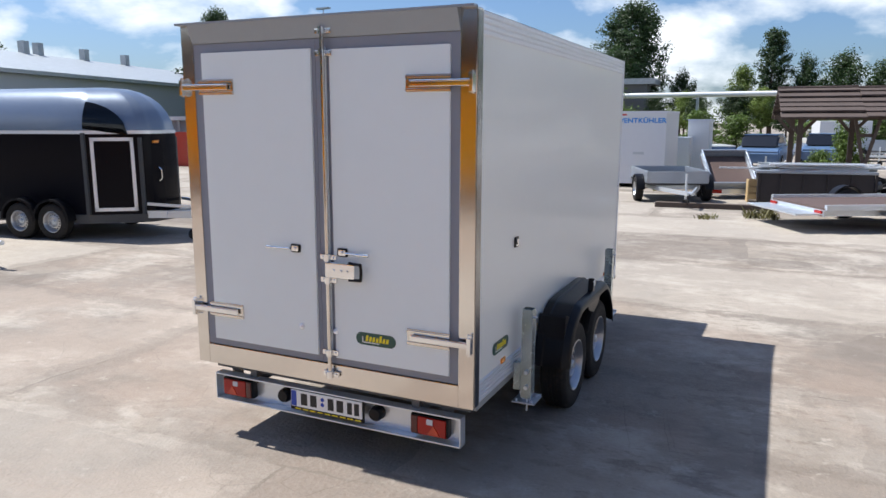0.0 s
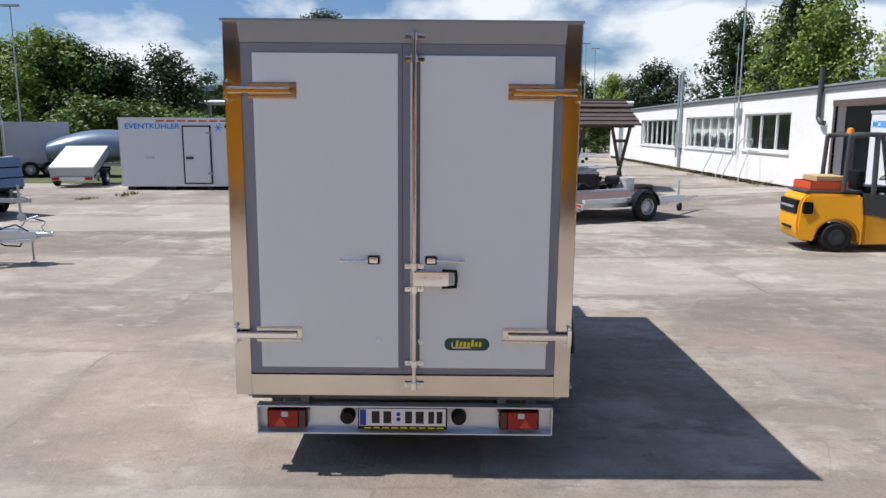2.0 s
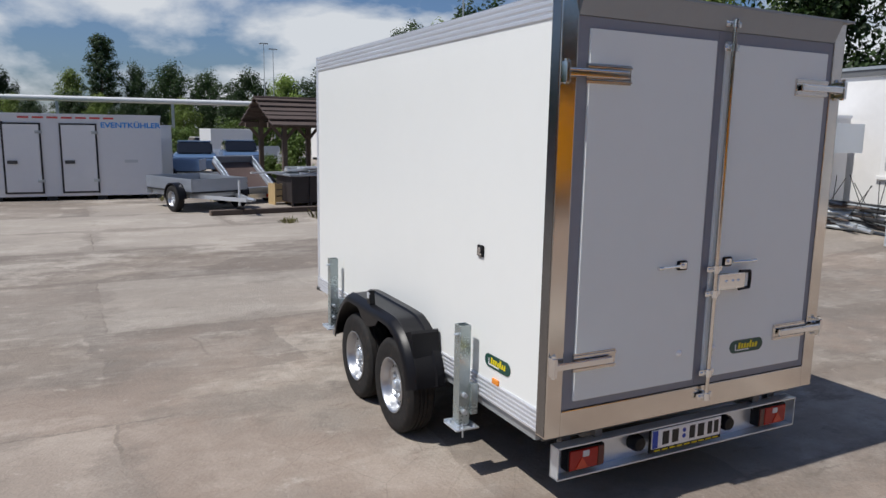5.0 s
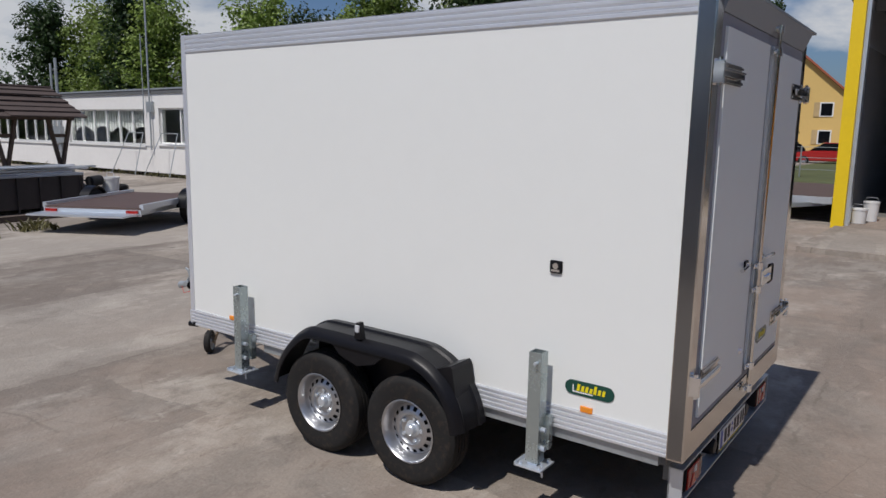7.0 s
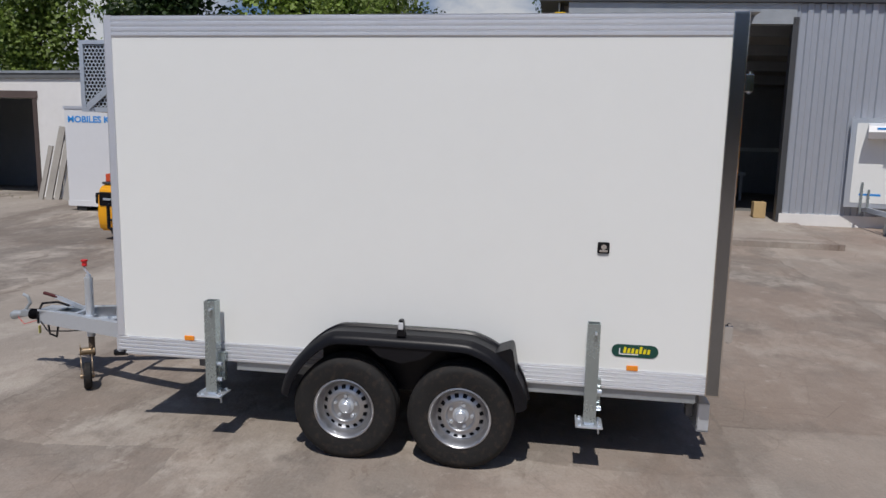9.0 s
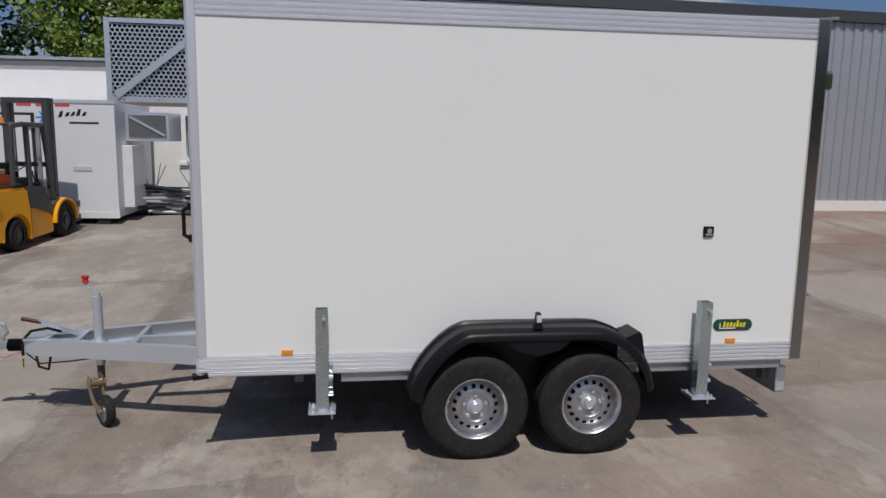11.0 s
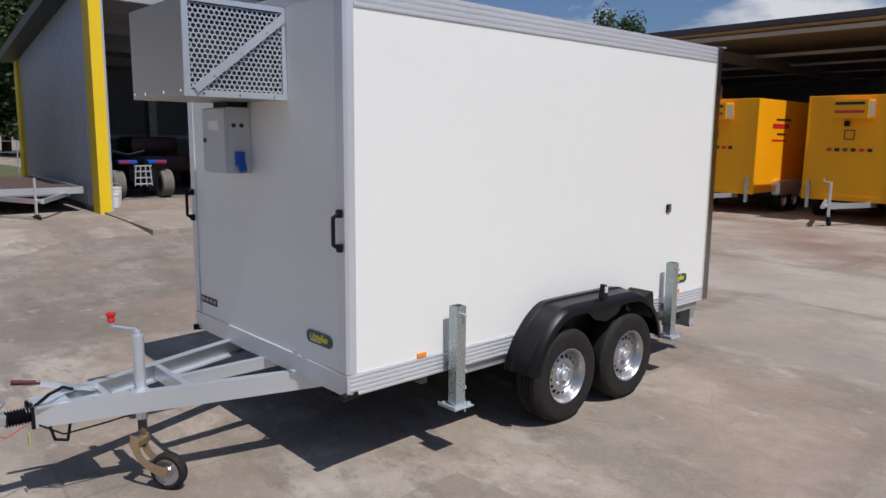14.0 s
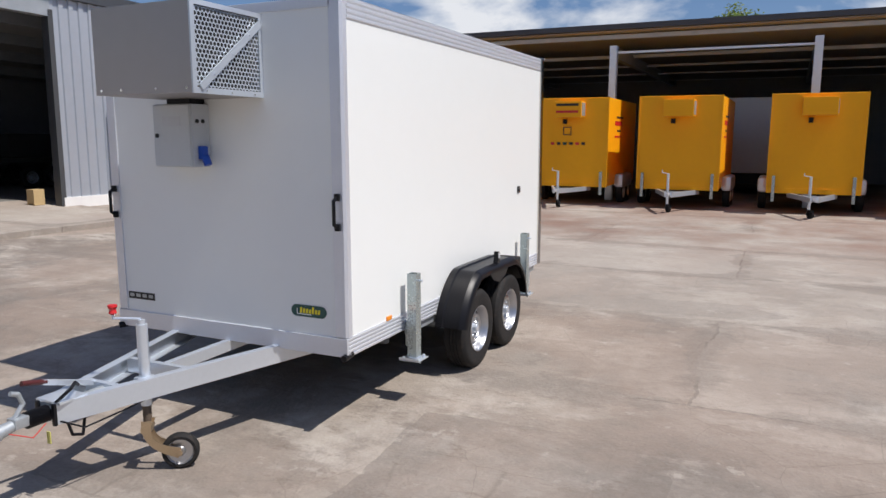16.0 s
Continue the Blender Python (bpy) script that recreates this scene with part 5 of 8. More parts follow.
# loose frames leaning at the wall, planks, weeds
def leaning_frame(y):
    t = thing("metal_trestle", pose(FX - 0.55, y, 0.1), "thin metal trestle leaning beside the white wall", "trestle", "trestles by the wall")
    bm = N()
    tube(bm, [(-0.35, -0.35, 0), (0.25, -0.05, 1.55), (0.25, 0.95, 1.55), (-0.35, 1.25, 0)], 0.016, 6)
    part("frame", bm, M_GALV_DULL, t)
    return t


leaning_frame(22.4); leaning_frame(24.6)
planks = thing("leaning_planks", pose(FX - 0.02, 13.2, 0.15), "grey weathered planks leaning against the white wall", "planks")
for i, (dy, ln, w) in enumerate(((0.0, 2.1, 0.16), (0.22, 2.0, 0.14), (0.42, 1.9, 0.18), (-0.15, 1.55, 0.12), (0.6, 1.4, 0.12))):
    part("plank", box(N(), (-0.02, -w / 2, 0), (0.025, w / 2, ln), pose(-0.5 - 0.03 * i, dy, 0, 0, 13, 0) @ pose(0, 0, 0, 6, 0, 0)), mat("grey_plank", (0.33, 0.31, 0.28), 0.85, vary=0.25, scale=5) if i == 0 else bpy.data.materials["grey_plank"], planks)
pot = thing("plant_pot", pose(FX - 0.55, 12.45, 0.16), "red plastic plant pot with a weedy plant", "plant pot")
bm = N()
lathe(bm, [(0.0, 0.0), (0.13, 0.0), (0.17, 0.22), (0.185, 0.23), (0.18, 0.25), (0.15, 0.24), (0.14, 0.2), (0.0, 0.2)], pose(0, 0, 0), 20)
part("pot", bm, M_REDPL, pot)


def tuft(bm, x, y, z, h, n, spread, rnd):
    for _ in range(n):
        a, l = rnd.uniform(0, 6.283), h * rnd.uniform(0.4, 1.0)
        p = Vector((x + rnd.gauss(0, spread), y + rnd.gauss(0, spread), z))
        d = Vector((math.cos(a) * 0.5, math.sin(a) * 0.5, 1.0)).normalized()
        s = Vector((-math.sin(a), math.cos(a), 0)) * rnd.uniform(0.004, 0.011) * (1 + h)
        q = p + d * l * 0.55
        e = p + d * l + Vector((math.cos(a), math.sin(a), -0.3)) * l * 0.2
        v = [bm.verts.new(c) for c in (p - s, p + s, q + s * 1.5, e, q - s * 1.5)]
        bm.faces.new(v)


rnd = random.Random(5)
bm = N()
tuft(bm, 0, 0, 0.2, 0.5, 70, 0.06, rnd)
part("plant", bm, L_LIGHT, pot)
bm = N()
for i in range(110):
    y = rnd.uniform(13, 41)
    tuft(bm, FX - 0.02 - rnd.random() ** 2 * 1.0, y, 0.1, rnd.uniform(0.04, 0.16), 12, 0.16, rnd)
for i in range(9):
    tuft(bm, FX - rnd.uniform(0.1, 0.5), rnd.uniform(20, 40), 0.1, rnd.uniform(0.15, 0.28), 4, 0.03, rnd)
for i in range(24):
    tuft(bm, FX - rnd.uniform(0.0, 0.3), rnd.uniform(7, 13), 0.14, rnd.uniform(0.1, 0.3), 8, 0.1, rnd)
for x, y, h in ((1.9, 13.0, 0.22), (2.05, 13.25, 0.3), (2.2, 13.05, 0.2), (1.1, 12.6, 0.15), (-9.4, 17.3, 0.12), (-9.9, 16.2, 0.1), (-9.2, 17.8, 0.14), (0.6, 17.9, 0.25), (-0.6, 18.6, 0.2)):
    for _ in range(4):
        tuft(bm, x + rnd.gauss(0, 0.12), y + rnd.gauss(0, 0.12), 0.0, h, 14, 0.08, rnd)
tagged(part("weeds", bm, L_DRY), "dry green weeds along the foot of the white wall", "weeds", "", "stuff")

# ---- grass, road and verge beyond the yard ----
def patch(name, corners, z, material, label):
    bm = N()
    bm.faces.new([bm.verts.new((x, y, ground_z(x, y) + z)) for x, y in corners])
    setting(name, bm, material, label, 0)


patch("grass_north", [(-60, 21.9), (0.4, 21.9), (0.4, 60), (-60, 60)], 0.012, M_GRASS, "rough grass behind the cooler boxes")
patch("grass_east", [(18.2, 3.4), (21, 3.4), (21, -2), (150, -2), (150, 70), (18.2, 70)], 0.012, M_GRASS, "mown grass verge along the road")
patch("road", [(33, -60), (38, -60), (41, 120), (36, 120)], 0.03, M_ROAD, "grey asphalt road behind the yard")

# ---- steel hall ----
HM = pose(11.95, 1.1, 0.17, 0, 0, -2.5)
hall = thing("steel_hall", HM, "grey corrugated steel hall with a wide open gate", "hall")
HE, HL, HD, GW = 4.85, 13.95, 8.4, 5.0       # eaves, length, depth, gate width


HB = 3.7                                      # eaves at the back


def corrugated(length, z0, z1, pitch=0.25, depth=0.035, th=0.012):
    """A trapezoid sheet in local (y along, z up), ribs towards -x."""
    line, y = [], 0.0
    while y < length - 1e-6:
        for dy, dx in ((0, 0), (0.42, 0), (0.5, -depth), (0.92, -depth)):
            yy = y + dy * pitch
            if yy < length:
                line.append((dx, yy))
        y += pitch
    line.append((0, length))
    bm = N()
    rows = [[bm.verts.new((x, y, z)) for x, y in line] for z in (z0, z1)]
    for i in range(len(line) - 1):
        bm.faces.new((rows[0][i], rows[0][i + 1], rows[1][i + 1], rows[1][i]))
    back = [[bm.verts.new((0.02 + th, y, z)) for y in (0, length)] for z in (z0, z1)]
    bm.faces.new((back[0][1], back[0][0], back[1][0], back[1][1]))
    return bm


def placed(bm, m):
    bmesh.ops.transform(bm, matrix=m, verts=bm.verts[:])
    return bm


part("front_cladding", placed(corrugated(HL - GW, 0.25, HE), pose(0, -HL, 0)), M_HALL, hall, "grey trapezoid sheet cladding", 0)
bm = placed(corrugated(HD, 0.1, HE), pose(HD, 0, 0, 0, 0, 90) @ Matrix.Diagonal((-1, 1, 1, 1)))
for v in bm.verts:
    if v.co.z > 1:
        v.co.z = HE + 0.02 + (HB - HE) * v.co.x / HD
part("gable_cladding", bm, M_HALL, hall, "grey trapezoid sheet cladding", 0)
# sheet added inside the gable; its dark colour stands for indoor shade
part("gable_lining", box(N(), (0.3, -0.06, 0.0), (HD - 0.2, -0.02, HB - 0.1)), M_INSIDE, hall, "added inner sheet, dark for the shaded inside", 0)
part("plinth", box(N(), (-0.06, -HL, -0.3), (0.2, -GW, 0.25)), M_PLASTER, hall, "pale concrete plinth", 0)
bm = N()
box(bm, (-0.1, -0.13, -0.3), (0.42, 0.10, HE - 0.25))
part("gate_post", bm, M_POST, hall, "bright yellow painted gate post")
part("gate_post_edge", box(N(), (0.0, -0.2, -0.2), (0.2, -0.132, HE - 0.3)), M_GALV, hall, "galvanised gate edge")
part("far_corner_post", box(N(), (HD - 0.35, -0.1, -0.3), (HD + 0.1, 0.12, HB)), M_POST, hall, "yellow far corner post")
part("gate_jamb", box(N(), (-0.04, -GW - 0.06, 0), (0.2, -GW + 0.06, HE - 0.3)), M_FORKGREY, hall, "dark gate jamb")
part("gate_lintel", box(N(), (-0.04, -GW, HE - 0.45), (0.2, -0.2, HE)), M_GALV_DULL, hall, "steel gate lintel")
bm = N()
prism(bm, [(-0.12, HE), (HD + 0.5, HB), (HD + 0.5, HB + 0.22), (-0.12, HE + 0.26)], -HL - 0.2, 0.45, ALONG_Y)
part("hall_roof", bm, M_HALLROOF, hall, "dark low-pitched roof", 0)
bm = N()
prism(bm, [(0.22, HE - 0.03), (HD - 0.25, HB + 0.01), (HD - 0.25, HB - 0.02), (0.22, HE - 0.06)], -HL + 0.05, -0.08, ALONG_Y)
part("roof_underside", bm, M_UNDER, hall, "pale sheet underside of the roof", 0)
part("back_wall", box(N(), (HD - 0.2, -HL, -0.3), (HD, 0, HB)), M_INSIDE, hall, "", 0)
part("far_end_wall", box(N(), (0.05, -HL - 0.2, -0.3), (HD - 0.2, -HL, HB)), M_HALL, hall, "", 0)
part("hall_floor", box(N(), (1.5, -HL, -0.3), (HD - 0.2, 0, 0.13)), M_FLOORIN, hall, "concrete hall floor, darkened for indoor shade", 0)
bm = N()
prism(bm, [(-3.2, 0.004), (-0.38, 0.03), (1.5, 0.13), (1.5, -0.3), (-3.2, -0.3)], -GW - 0.4, 0.02, ALONG_Y)
part("ramp", bm, M_YARD, hall, "sandy concrete ramp before the gate", 0)
for i in range(5):
    y = -0.2 - i * 3.4
    bm = N()
    box(bm, (HD - 0.5, y - 0.12, 0), (HD - 0.2, y + 0.12, HB))
    part("frame_column", bm, M_GALV_DULL, hall, "steel frame column")
for x in (1.5, 3.2, 4.9, 6.6):
    part("purlin", box(N(), (x - 0.07, -HL + 0.05, HE - 0.3 + (HB - HE) * x / HD), (x + 0.07, -0.05, HE - 0.04 + (HB - HE) * x / HD)), M_INSIDE, hall, "roof purlin")
bm = N()
box(bm, (HD - 0.32, -HL, 1.5), (HD - 0.2, 0, 1.62))
part("wall_rail", bm, M_GALV_DULL, hall, "grey wall rail")
# the roof line drops a little towards the far end of the hall
for ob in hall.children:
    for v in ob.data.vertices:
        if v.co.z > 3.0:
            v.co.z -= 0.3 * max(0.0, -v.co.y) / HL

# what stands in the hall
DUSTY_TYRE = TYRE.copy()
DUSTY_TYRE.materials[0] = M_DUSTY


def atv(m):
    t = thing("quad_bike", m, "dark quad bike with blue rear rack, parked in the hall", "quad bike")
    bm = N()
    box(bm, (-0.55, -0.28, 0.45), (0.6, 0.28, 0.8), None, 0.08)
    box(bm, (-0.35, -0.18, 0.78), (0.35, 0.18, 0.98), None, 0.07)
    part("body", bm, M_BLACK, t)
    for y0, y1 in ((-0.56, -0.12), (0.12, 0.56)):
        part("rear_rack", box(N(), (-0.78, y0, 0.83), (-0.45, y1, 0.92), None, 0.03), M_BLUE, t, "blue rear wing")
    for z in (0.35, 0.5, 0.65, 0.78):
        part("frame_bar", tube(N(), [(-0.74, -0.2, z), (-0.74, 0.2, z)], 0.018, 6), M_GALV, t)
    for y in (-0.2, -0.07, 0.07, 0.2):
        part("frame_bar", tube(N(), [(-0.74, y, 0.3), (-0.74, y * 0.8, 0.8)], 0.016, 6), M_GALV, t)
    for s in (-1, 1):
        bm = N()
        box(bm, (-0.80, s * 0.42 - 0.12, 0.835), (-0.775, s * 0.42 + 0.12, 0.895), None, 0.01)
        part("tail_lamp", bm, M_RED, t, "red tail lamp")
        for x in (-0.55, 0.62):
            w = wheel(t, x, s * 0.47, 0.315, s < 0, 1.0)
            w.data = DUSTY_TYRE
            w.matrix_basis = pose(x, s * 0.56, 0.34, 0, 0, 90 if s < 0 else -90) @ Matrix.Diagonal((1.5, 1.08, 1.08, 1))
    bm = N()
    tube(bm, [(0.35, -0.38, 1.12), (0.42, 0, 1.02), (0.35, 0.38, 1.12)], 0.02)
    part("handlebar", bm, M_GALV_DULL, t)
    return t


atv(HM @ pose(2.5, -1.36, 0.13, 0, 0, 0))
bench = thing("work_bench", HM @ pose(5.2, -4.0, 0.13), "grey steel work bench in the hall", "bench")
part("top", box(N(), (-0.4, -1.2, 0.72), (0.4, 1.2, 0.8), None, 0.01), M_GALV_DULL, bench)
for x in (-0.34, 0.34):
    for y in (-1.1, 1.1):
        part("leg", box(N(), (x - 0.03, y - 0.03, 0), (x + 0.03, y + 0.03, 0.72)), M_GALV_DULL, bench)
van = thing("red_utility_vehicle", HM @ pose(6.2, -2.9, 0.13, 0, 0, 0), "dark red utility vehicle deep inside the hall", "vehicle")
bm = N()
box(bm, (-1.6, -0.8, 0.45), (1.6, 0.8, 0.95), None, 0.12); box(bm, (-0.6, -0.7, 0.9), (0.9, 0.7, 1.45), None, 0.2)
part("body", bm, M_DARKRED, van)
for x in (-1.05, 1.05):
    for s in (-1, 1):
        w = wheel(van, x, s * 0.74, 0.316, s < 0)
        w.matrix_basis = pose(x, s * 0.74, 0.316, 0, 0, 90 if s < 0 else -90)
lorry = thing("parked_flatbed", HM @ pose(6.2, -9.2, 0.13), "dark flatbed trailer stored inside the hall", "trailer")
part("deck", box(N(), (-1.1, -2.6, 0.75), (1.1, 2.6, 0.9), None, 0.02), M_DARK, lorry)
part("load", box(N(), (-1.0, -2.4, 0.9), (1.0, 2.2, 1.6), None, 0.05), M_TARP, lorry)
for y in (-1.6, -0.9, 0.9, 1.6):
    for s in (-1, 1):
        wheel(lorry, s * 0.95, y, 0.316, s > 0)
stool = thing("wooden_crate_stand", HM @ pose(0.55, -GW + 0.3, 0.08), "pale wooden crate stand beside the gate", "crate")
for lo, hi in (((-0.13, -0.13, 0.3), (0.13, 0.13, 0.36)), ((-0.13, -0.13, 0), (-0.09, 0.13, 0.3)), ((0.09, -0.13, 0), (0.13, 0.13, 0.3)), ((-0.09, 0.1, 0.04), (0.09, 0.13, 0.3))):
    part("board", box(N(), lo, hi), M_WOODBOX, stool)
def bucket(m, label="white plastic bucket standing on the concrete", r=0.14, h=0.28):
    t = thing("bucket", m, label, "bucket", "buckets")
    bm = N()
    lathe(bm, [(0.0, 0.0), (r * 0.82, 0.0), (r, h), (r * 1.04, h), (r * 1.04, h - 0.03), (r, h - 0.03), (r * 0.97, h), (r * 0.8, 0.02), (0, 0.02)], pose(0, 0, 0), 20)
    part("pail", bm, M_BUCKET, t)
    bm = N()
    tube(bm, [(0, -r, h - 0.03), (0, -r * 0.6, h + 0.08), (0, r * 0.6, h + 0.08), (0, r, h - 0.03)], 0.004, 6)
    part("bail", bm, M_GALV, t)
    return t


bucket(HM @ pose(0.45, -0.3, 0.075), "white plastic bucket beside the yellow gate post", 0.16, 0.3)
bucket(HM @ pose(0.85, -0.45, 0.095), "white plastic bucket beside the yellow gate post", 0.15, 0.4)

# steel table and planks at the end of the hall
TX, TY = 10.95, -12.0
table = thing("steel_table", pose(TX, TY, ground_z(TX, TY) + 0.004), "grey steel table with a dark top beside the hall wall", "table")
part("tabletop", box(N(), (-0.3, -0.72, 0.98), (0.3, 0.72, 1.05), None, 0.008), M_FORKGREY, table, "dark tabletop")
for x in (-0.26, 0.26):
    for y in (-0.64, 0.64):
        part("leg", box(N(), (x - 0.025, y - 0.025, 0), (x + 0.025, y + 0.025, 0.98)), M_GALV_DULL, table)
    part("rail", box(N(), (x - 0.02, -0.615, 0.10), (x + 0.02, 0.615, 0.14)), M_GALV_DULL, table, "steel lower rail")
for z in (0.14, 0.23, 0.32, 0.50):
    k = int(z * 100)
    plank = thing("plank", pose(TX, TY - 0.02 * (k % 5), ground_z(TX, TY) + 0.006 + z, 0, 0, (k % 3) - 1.0), "weathered grey plank stacked under the steel table", "plank", "planks under the steel table")
    part("board", box(N(), (-0.2, -0.95 - 0.05 * (k % 4), 0), (0.2, 0.6, 0.09 if z < 0.4 else 0.04), None, 0.006), M_BOARD if k % 2 else M_GALV_DULL, plank)
for x in (-0.26, 0.26):
    part("shelf_bar", box(N(), (x - 0.02, -0.615, 0.46), (x + 0.02, 0.615, 0.50)), M_GALV_DULL, table, "steel shelf bar")

# ---- open shelter with the yellow trailers ----
SY, SX0, SX1, SE = -14.0, -17.0, 13.6, 4.62
shelter = thing("open_shelter", pose(0, SY, 0.02), "long open-fronted steel shelter with a dark roof", "shelter")
bm = N()
prism(bm, [(0.5, SE + 0.19), (0.5, SE + 0.34), (-12.5, SE - 0.15), (-12.5, SE - 0.30)], SX0, SX1)
part("shelter_roof", bm, M_HALLROOF, shelter, "dark mono-pitch roof", 0)
bm = N()
prism(bm, [(0.42, SE + 0.15), (0.42, SE + 0.175), (-12.2, SE - 0.30), (-12.2, SE - 0.325)], SX0 + 0.2, SX1 - 0.2)
part("roof_underside", bm, M_UNDER, shelter, "grey sheet underside of the roof", 0)
part("front_beam", box(N(), (SX0, -0.05, SE - 0.02), (SX1, 0.1, SE + 0.1)), M_GALV_DULL, shelter, "steel front beam", 0)
part("tie_rail", box(N(), (-3.9, -0.04, SE - 0.42), (1.35, 0.02, SE - 0.36)), M_GALV, shelter, "thin steel rail", 0)
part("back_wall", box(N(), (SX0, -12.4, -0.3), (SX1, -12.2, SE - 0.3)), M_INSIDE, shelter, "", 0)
part("end_wall", box(N(), (SX1 - 0.2, -12.2, -0.3), (SX1, 0.0, SE - 0.1)), M_HALL, shelter, "", 0)
part("far_end_wall", box(N(), (SX0, -12.2, -0.3), (SX0 + 0.2, 0.0, SE - 0.1)), M_HALL, shelter, "", 0)
for x in (6.6, 1.35, -3.9, -9.15, -14.4):
    bm = N()
    for lo, hi in (((x - 0.1, -0.11, -0.2), (x + 0.1, -0.09, SE - 0.2)), ((x - 0.1, 0.09, -0.2), (x + 0.1, 0.11, SE - 0.2)), ((x - 0.012, -0.1, -0.2), (x + 0.012, 0.1, SE - 0.2))):
        box(bm, lo, hi)
    part("post", bm, M_GALV, shelter, "galvanised H-section post", 0)
    part("rafter", box(N(), (x - 0.08, -12.2, SE - 0.55), (x + 0.08, -0.1, SE - 0.24)), M_GALV_DULL, shelter, "", 0)
for y in (-2.5, -5.0, -7.5, -10.0):
    part("roof_batten", box(N(), (SX0 + 0.2, y - 0.05, SE - 0.235 + y * 0.025), (SX1 - 0.2, y + 0.05, SE - 0.11 + y * 0.035)), M_GALV_DULL, shelter, "", 0)


def box_trailer(m, label, marked):
    t = thing("yellow_box_trailer", m, label, "trailer", "yellow box trailers in the shelter")
    w, l, z0, z1 = 1.0, 4.0, 0.52, 2.87           # local: front face at y = 0, drawbar to +y
    part("body", box(N(), (-w, -l, z0), (w, 0, z1), None, 0.015), M_YELLOWBOX, t, "golden yellow box body")
    for x in (-w, w):
        part("corner_trim", box(N(), (x - 0.02, -0.03, z0), (x + 0.02, 0.012, z1 + 0.005)), M_YELLOWBOX, t)
    part("sill", box(N(), (-w - 0.01, -0.03, z0 - 0.02), (w + 0.01, 0.014, z0 + 0.1)), M_YELLOWBOX, t)
    u = part("cooling_unit", box(N(), (-0.38, 0.0, 2.35), (0.35, 0.42, 2.76), None, 0.01), M_YELLOWBOX, t, "yellow cooling unit")
    part("grille", box(N(), (-0.395, 0.06, 2.39), (-0.379, 0.38, 2.72)), M_GALV_DULL, u, "grey side grille")
    part("inlet", box(N(), (0.1, 0.0, 2.18), (0.2, 0.09, 2.3), None, 0.01), M_BLACK, u, "dark power inlet")
    if marked:
        for i in range(6):
            part("sticker_bar", box(N(), (0.44 - i * 0.17, 0.012, 1.62), (0.54 - i * 0.17, 0.018, 1.69)), (M_REDPL, M_INK, M_BADGE, M_INK, M_REDPL, M_INK)[i], t, "small coloured bar")
        for z, c in ((2.64, M_INK), (2.46, M_REDPL)):
            part("unit_bar", box(N(), (-0.3, 0.421, z), (0.3, 0.426, z + 0.06)), c, u, "lettering bar")
        bm = N()
        for lo, hi in (((-0.02, 0.012, 1.88), (0.2, 0.017, 1.9)), ((-0.02, 0.012, 2.08), (0.2, 0.017, 2.1)), ((-0.02, 0.012, 1.9), (0.0, 0.017, 2.08)), ((0.18, 0.012, 1.9), (0.2, 0.017, 2.08))):
            box(bm, lo, hi)
        part("outline_sticker", bm, M_SHINGLE, t, "square outline sticker")
    for x, s in ((-w, -1), (w, 1)):
        for z, a, b, c in ((2.35, -2.0, -1.1, M_INK), (2.15, -1.9, -0.9, M_REDPL), (1.98, -1.7, -1.2, M_INK), (1.82, -1.8, -0.9, M_REDPL)):
            part("side_bar", box(N(), (x - 0.006, a, z), (x + 0.006, b, z + (0.12 if c is M_REDPL and z > 2 else 0.05))), c, t, "lettering bar")
        part("mudguard", box(N(), (x - 0.02 if s > 0 else x - 0.24, -2.5, 0.42), (x + 0.24 if s > 0 else x + 0.02, -1.1, 0.82), None, 0.1), M_GALV, t, "galvanised mudguard")
        for y in (-1.45, -2.12):
            wheel(t, x + s * 0.115, y, 0.316, s > 0)
        for y in (-0.25, -3.7):
            part("support_leg", box(N(), (x * 0.86 - 0.035, y + 0.25, 0.3), (x * 0.86 + 0.035, y + 0.32, 0.92)), M_LEG, t, "support leg")
    bm = N()
    for s in (-1, 1):
        beam(bm, (s * 0.52, -0.2, 0.45), (s * 0.06, 1.25, 0.45), 0.06, 0.11)
    beam(bm, (-0.3, 0.5, 0.45), (0.3, 0.5, 0.45), 0.05, 0.08)
    part("drawbar", bm, M_GALV, t, "galvanised drawbar")
    bm = N()
    cyl(bm, (0.0, 1.2, 0.46), (0.0, 1.5, 0.46), 0.035, 12)
    part("coupling", bm, M_GALV, t)
    bm = N()
    cyl(bm, (0.08, 0.85, 0.2), (0.08, 0.85, 0.95), 0.032, 14)
    j = part("jockey_wheel", bm, M_GALV, t)
    bm = N()
    lathe(bm, [(0.06, -0.03), (0.1, -0.03), (0.1, 0.03), (0.06, 0.03)], pose(0.04, 0.9, 0.1, 0, 90, 35), 20)
    cyl(bm, (0.02, 0.9, 0.1), (0.06, 0.9, 0.1), 0.065, 12)
    part("jockey_tyre", bm, M_RUBBER, j)
    bm = N()
    tube(bm, [(0.08, 0.85, 0.95), (0.22, 0.88, 0.97), (0.22, 0.88, 1.04)], 0.01)
    part("crank", bm, M_GALV, j)
    return t


for x, rz, marked in ((8.45, 1.0, True), (5.2, 1.0, True), (1.98, 0.5, True), (-0.83, -0.5, False), (-3.95, 0.5, False), (-7.2, 0.0, False), (-10.3, 0.5, False), (-13.4, 0.0, False)):
    box_trailer(pose(x, -11.9, ground_z(x, -11.9), 0, 0, rz), "golden yellow refrigerated box trailer with printed marks" if marked else "golden yellow refrigerated box trailer, plain front, under the shelter", marked)
bigbox = thing("grey_box_body", pose(-2.6, -18.0, 0.02), "plain light grey lorry box standing deep in the shelter", "box body")
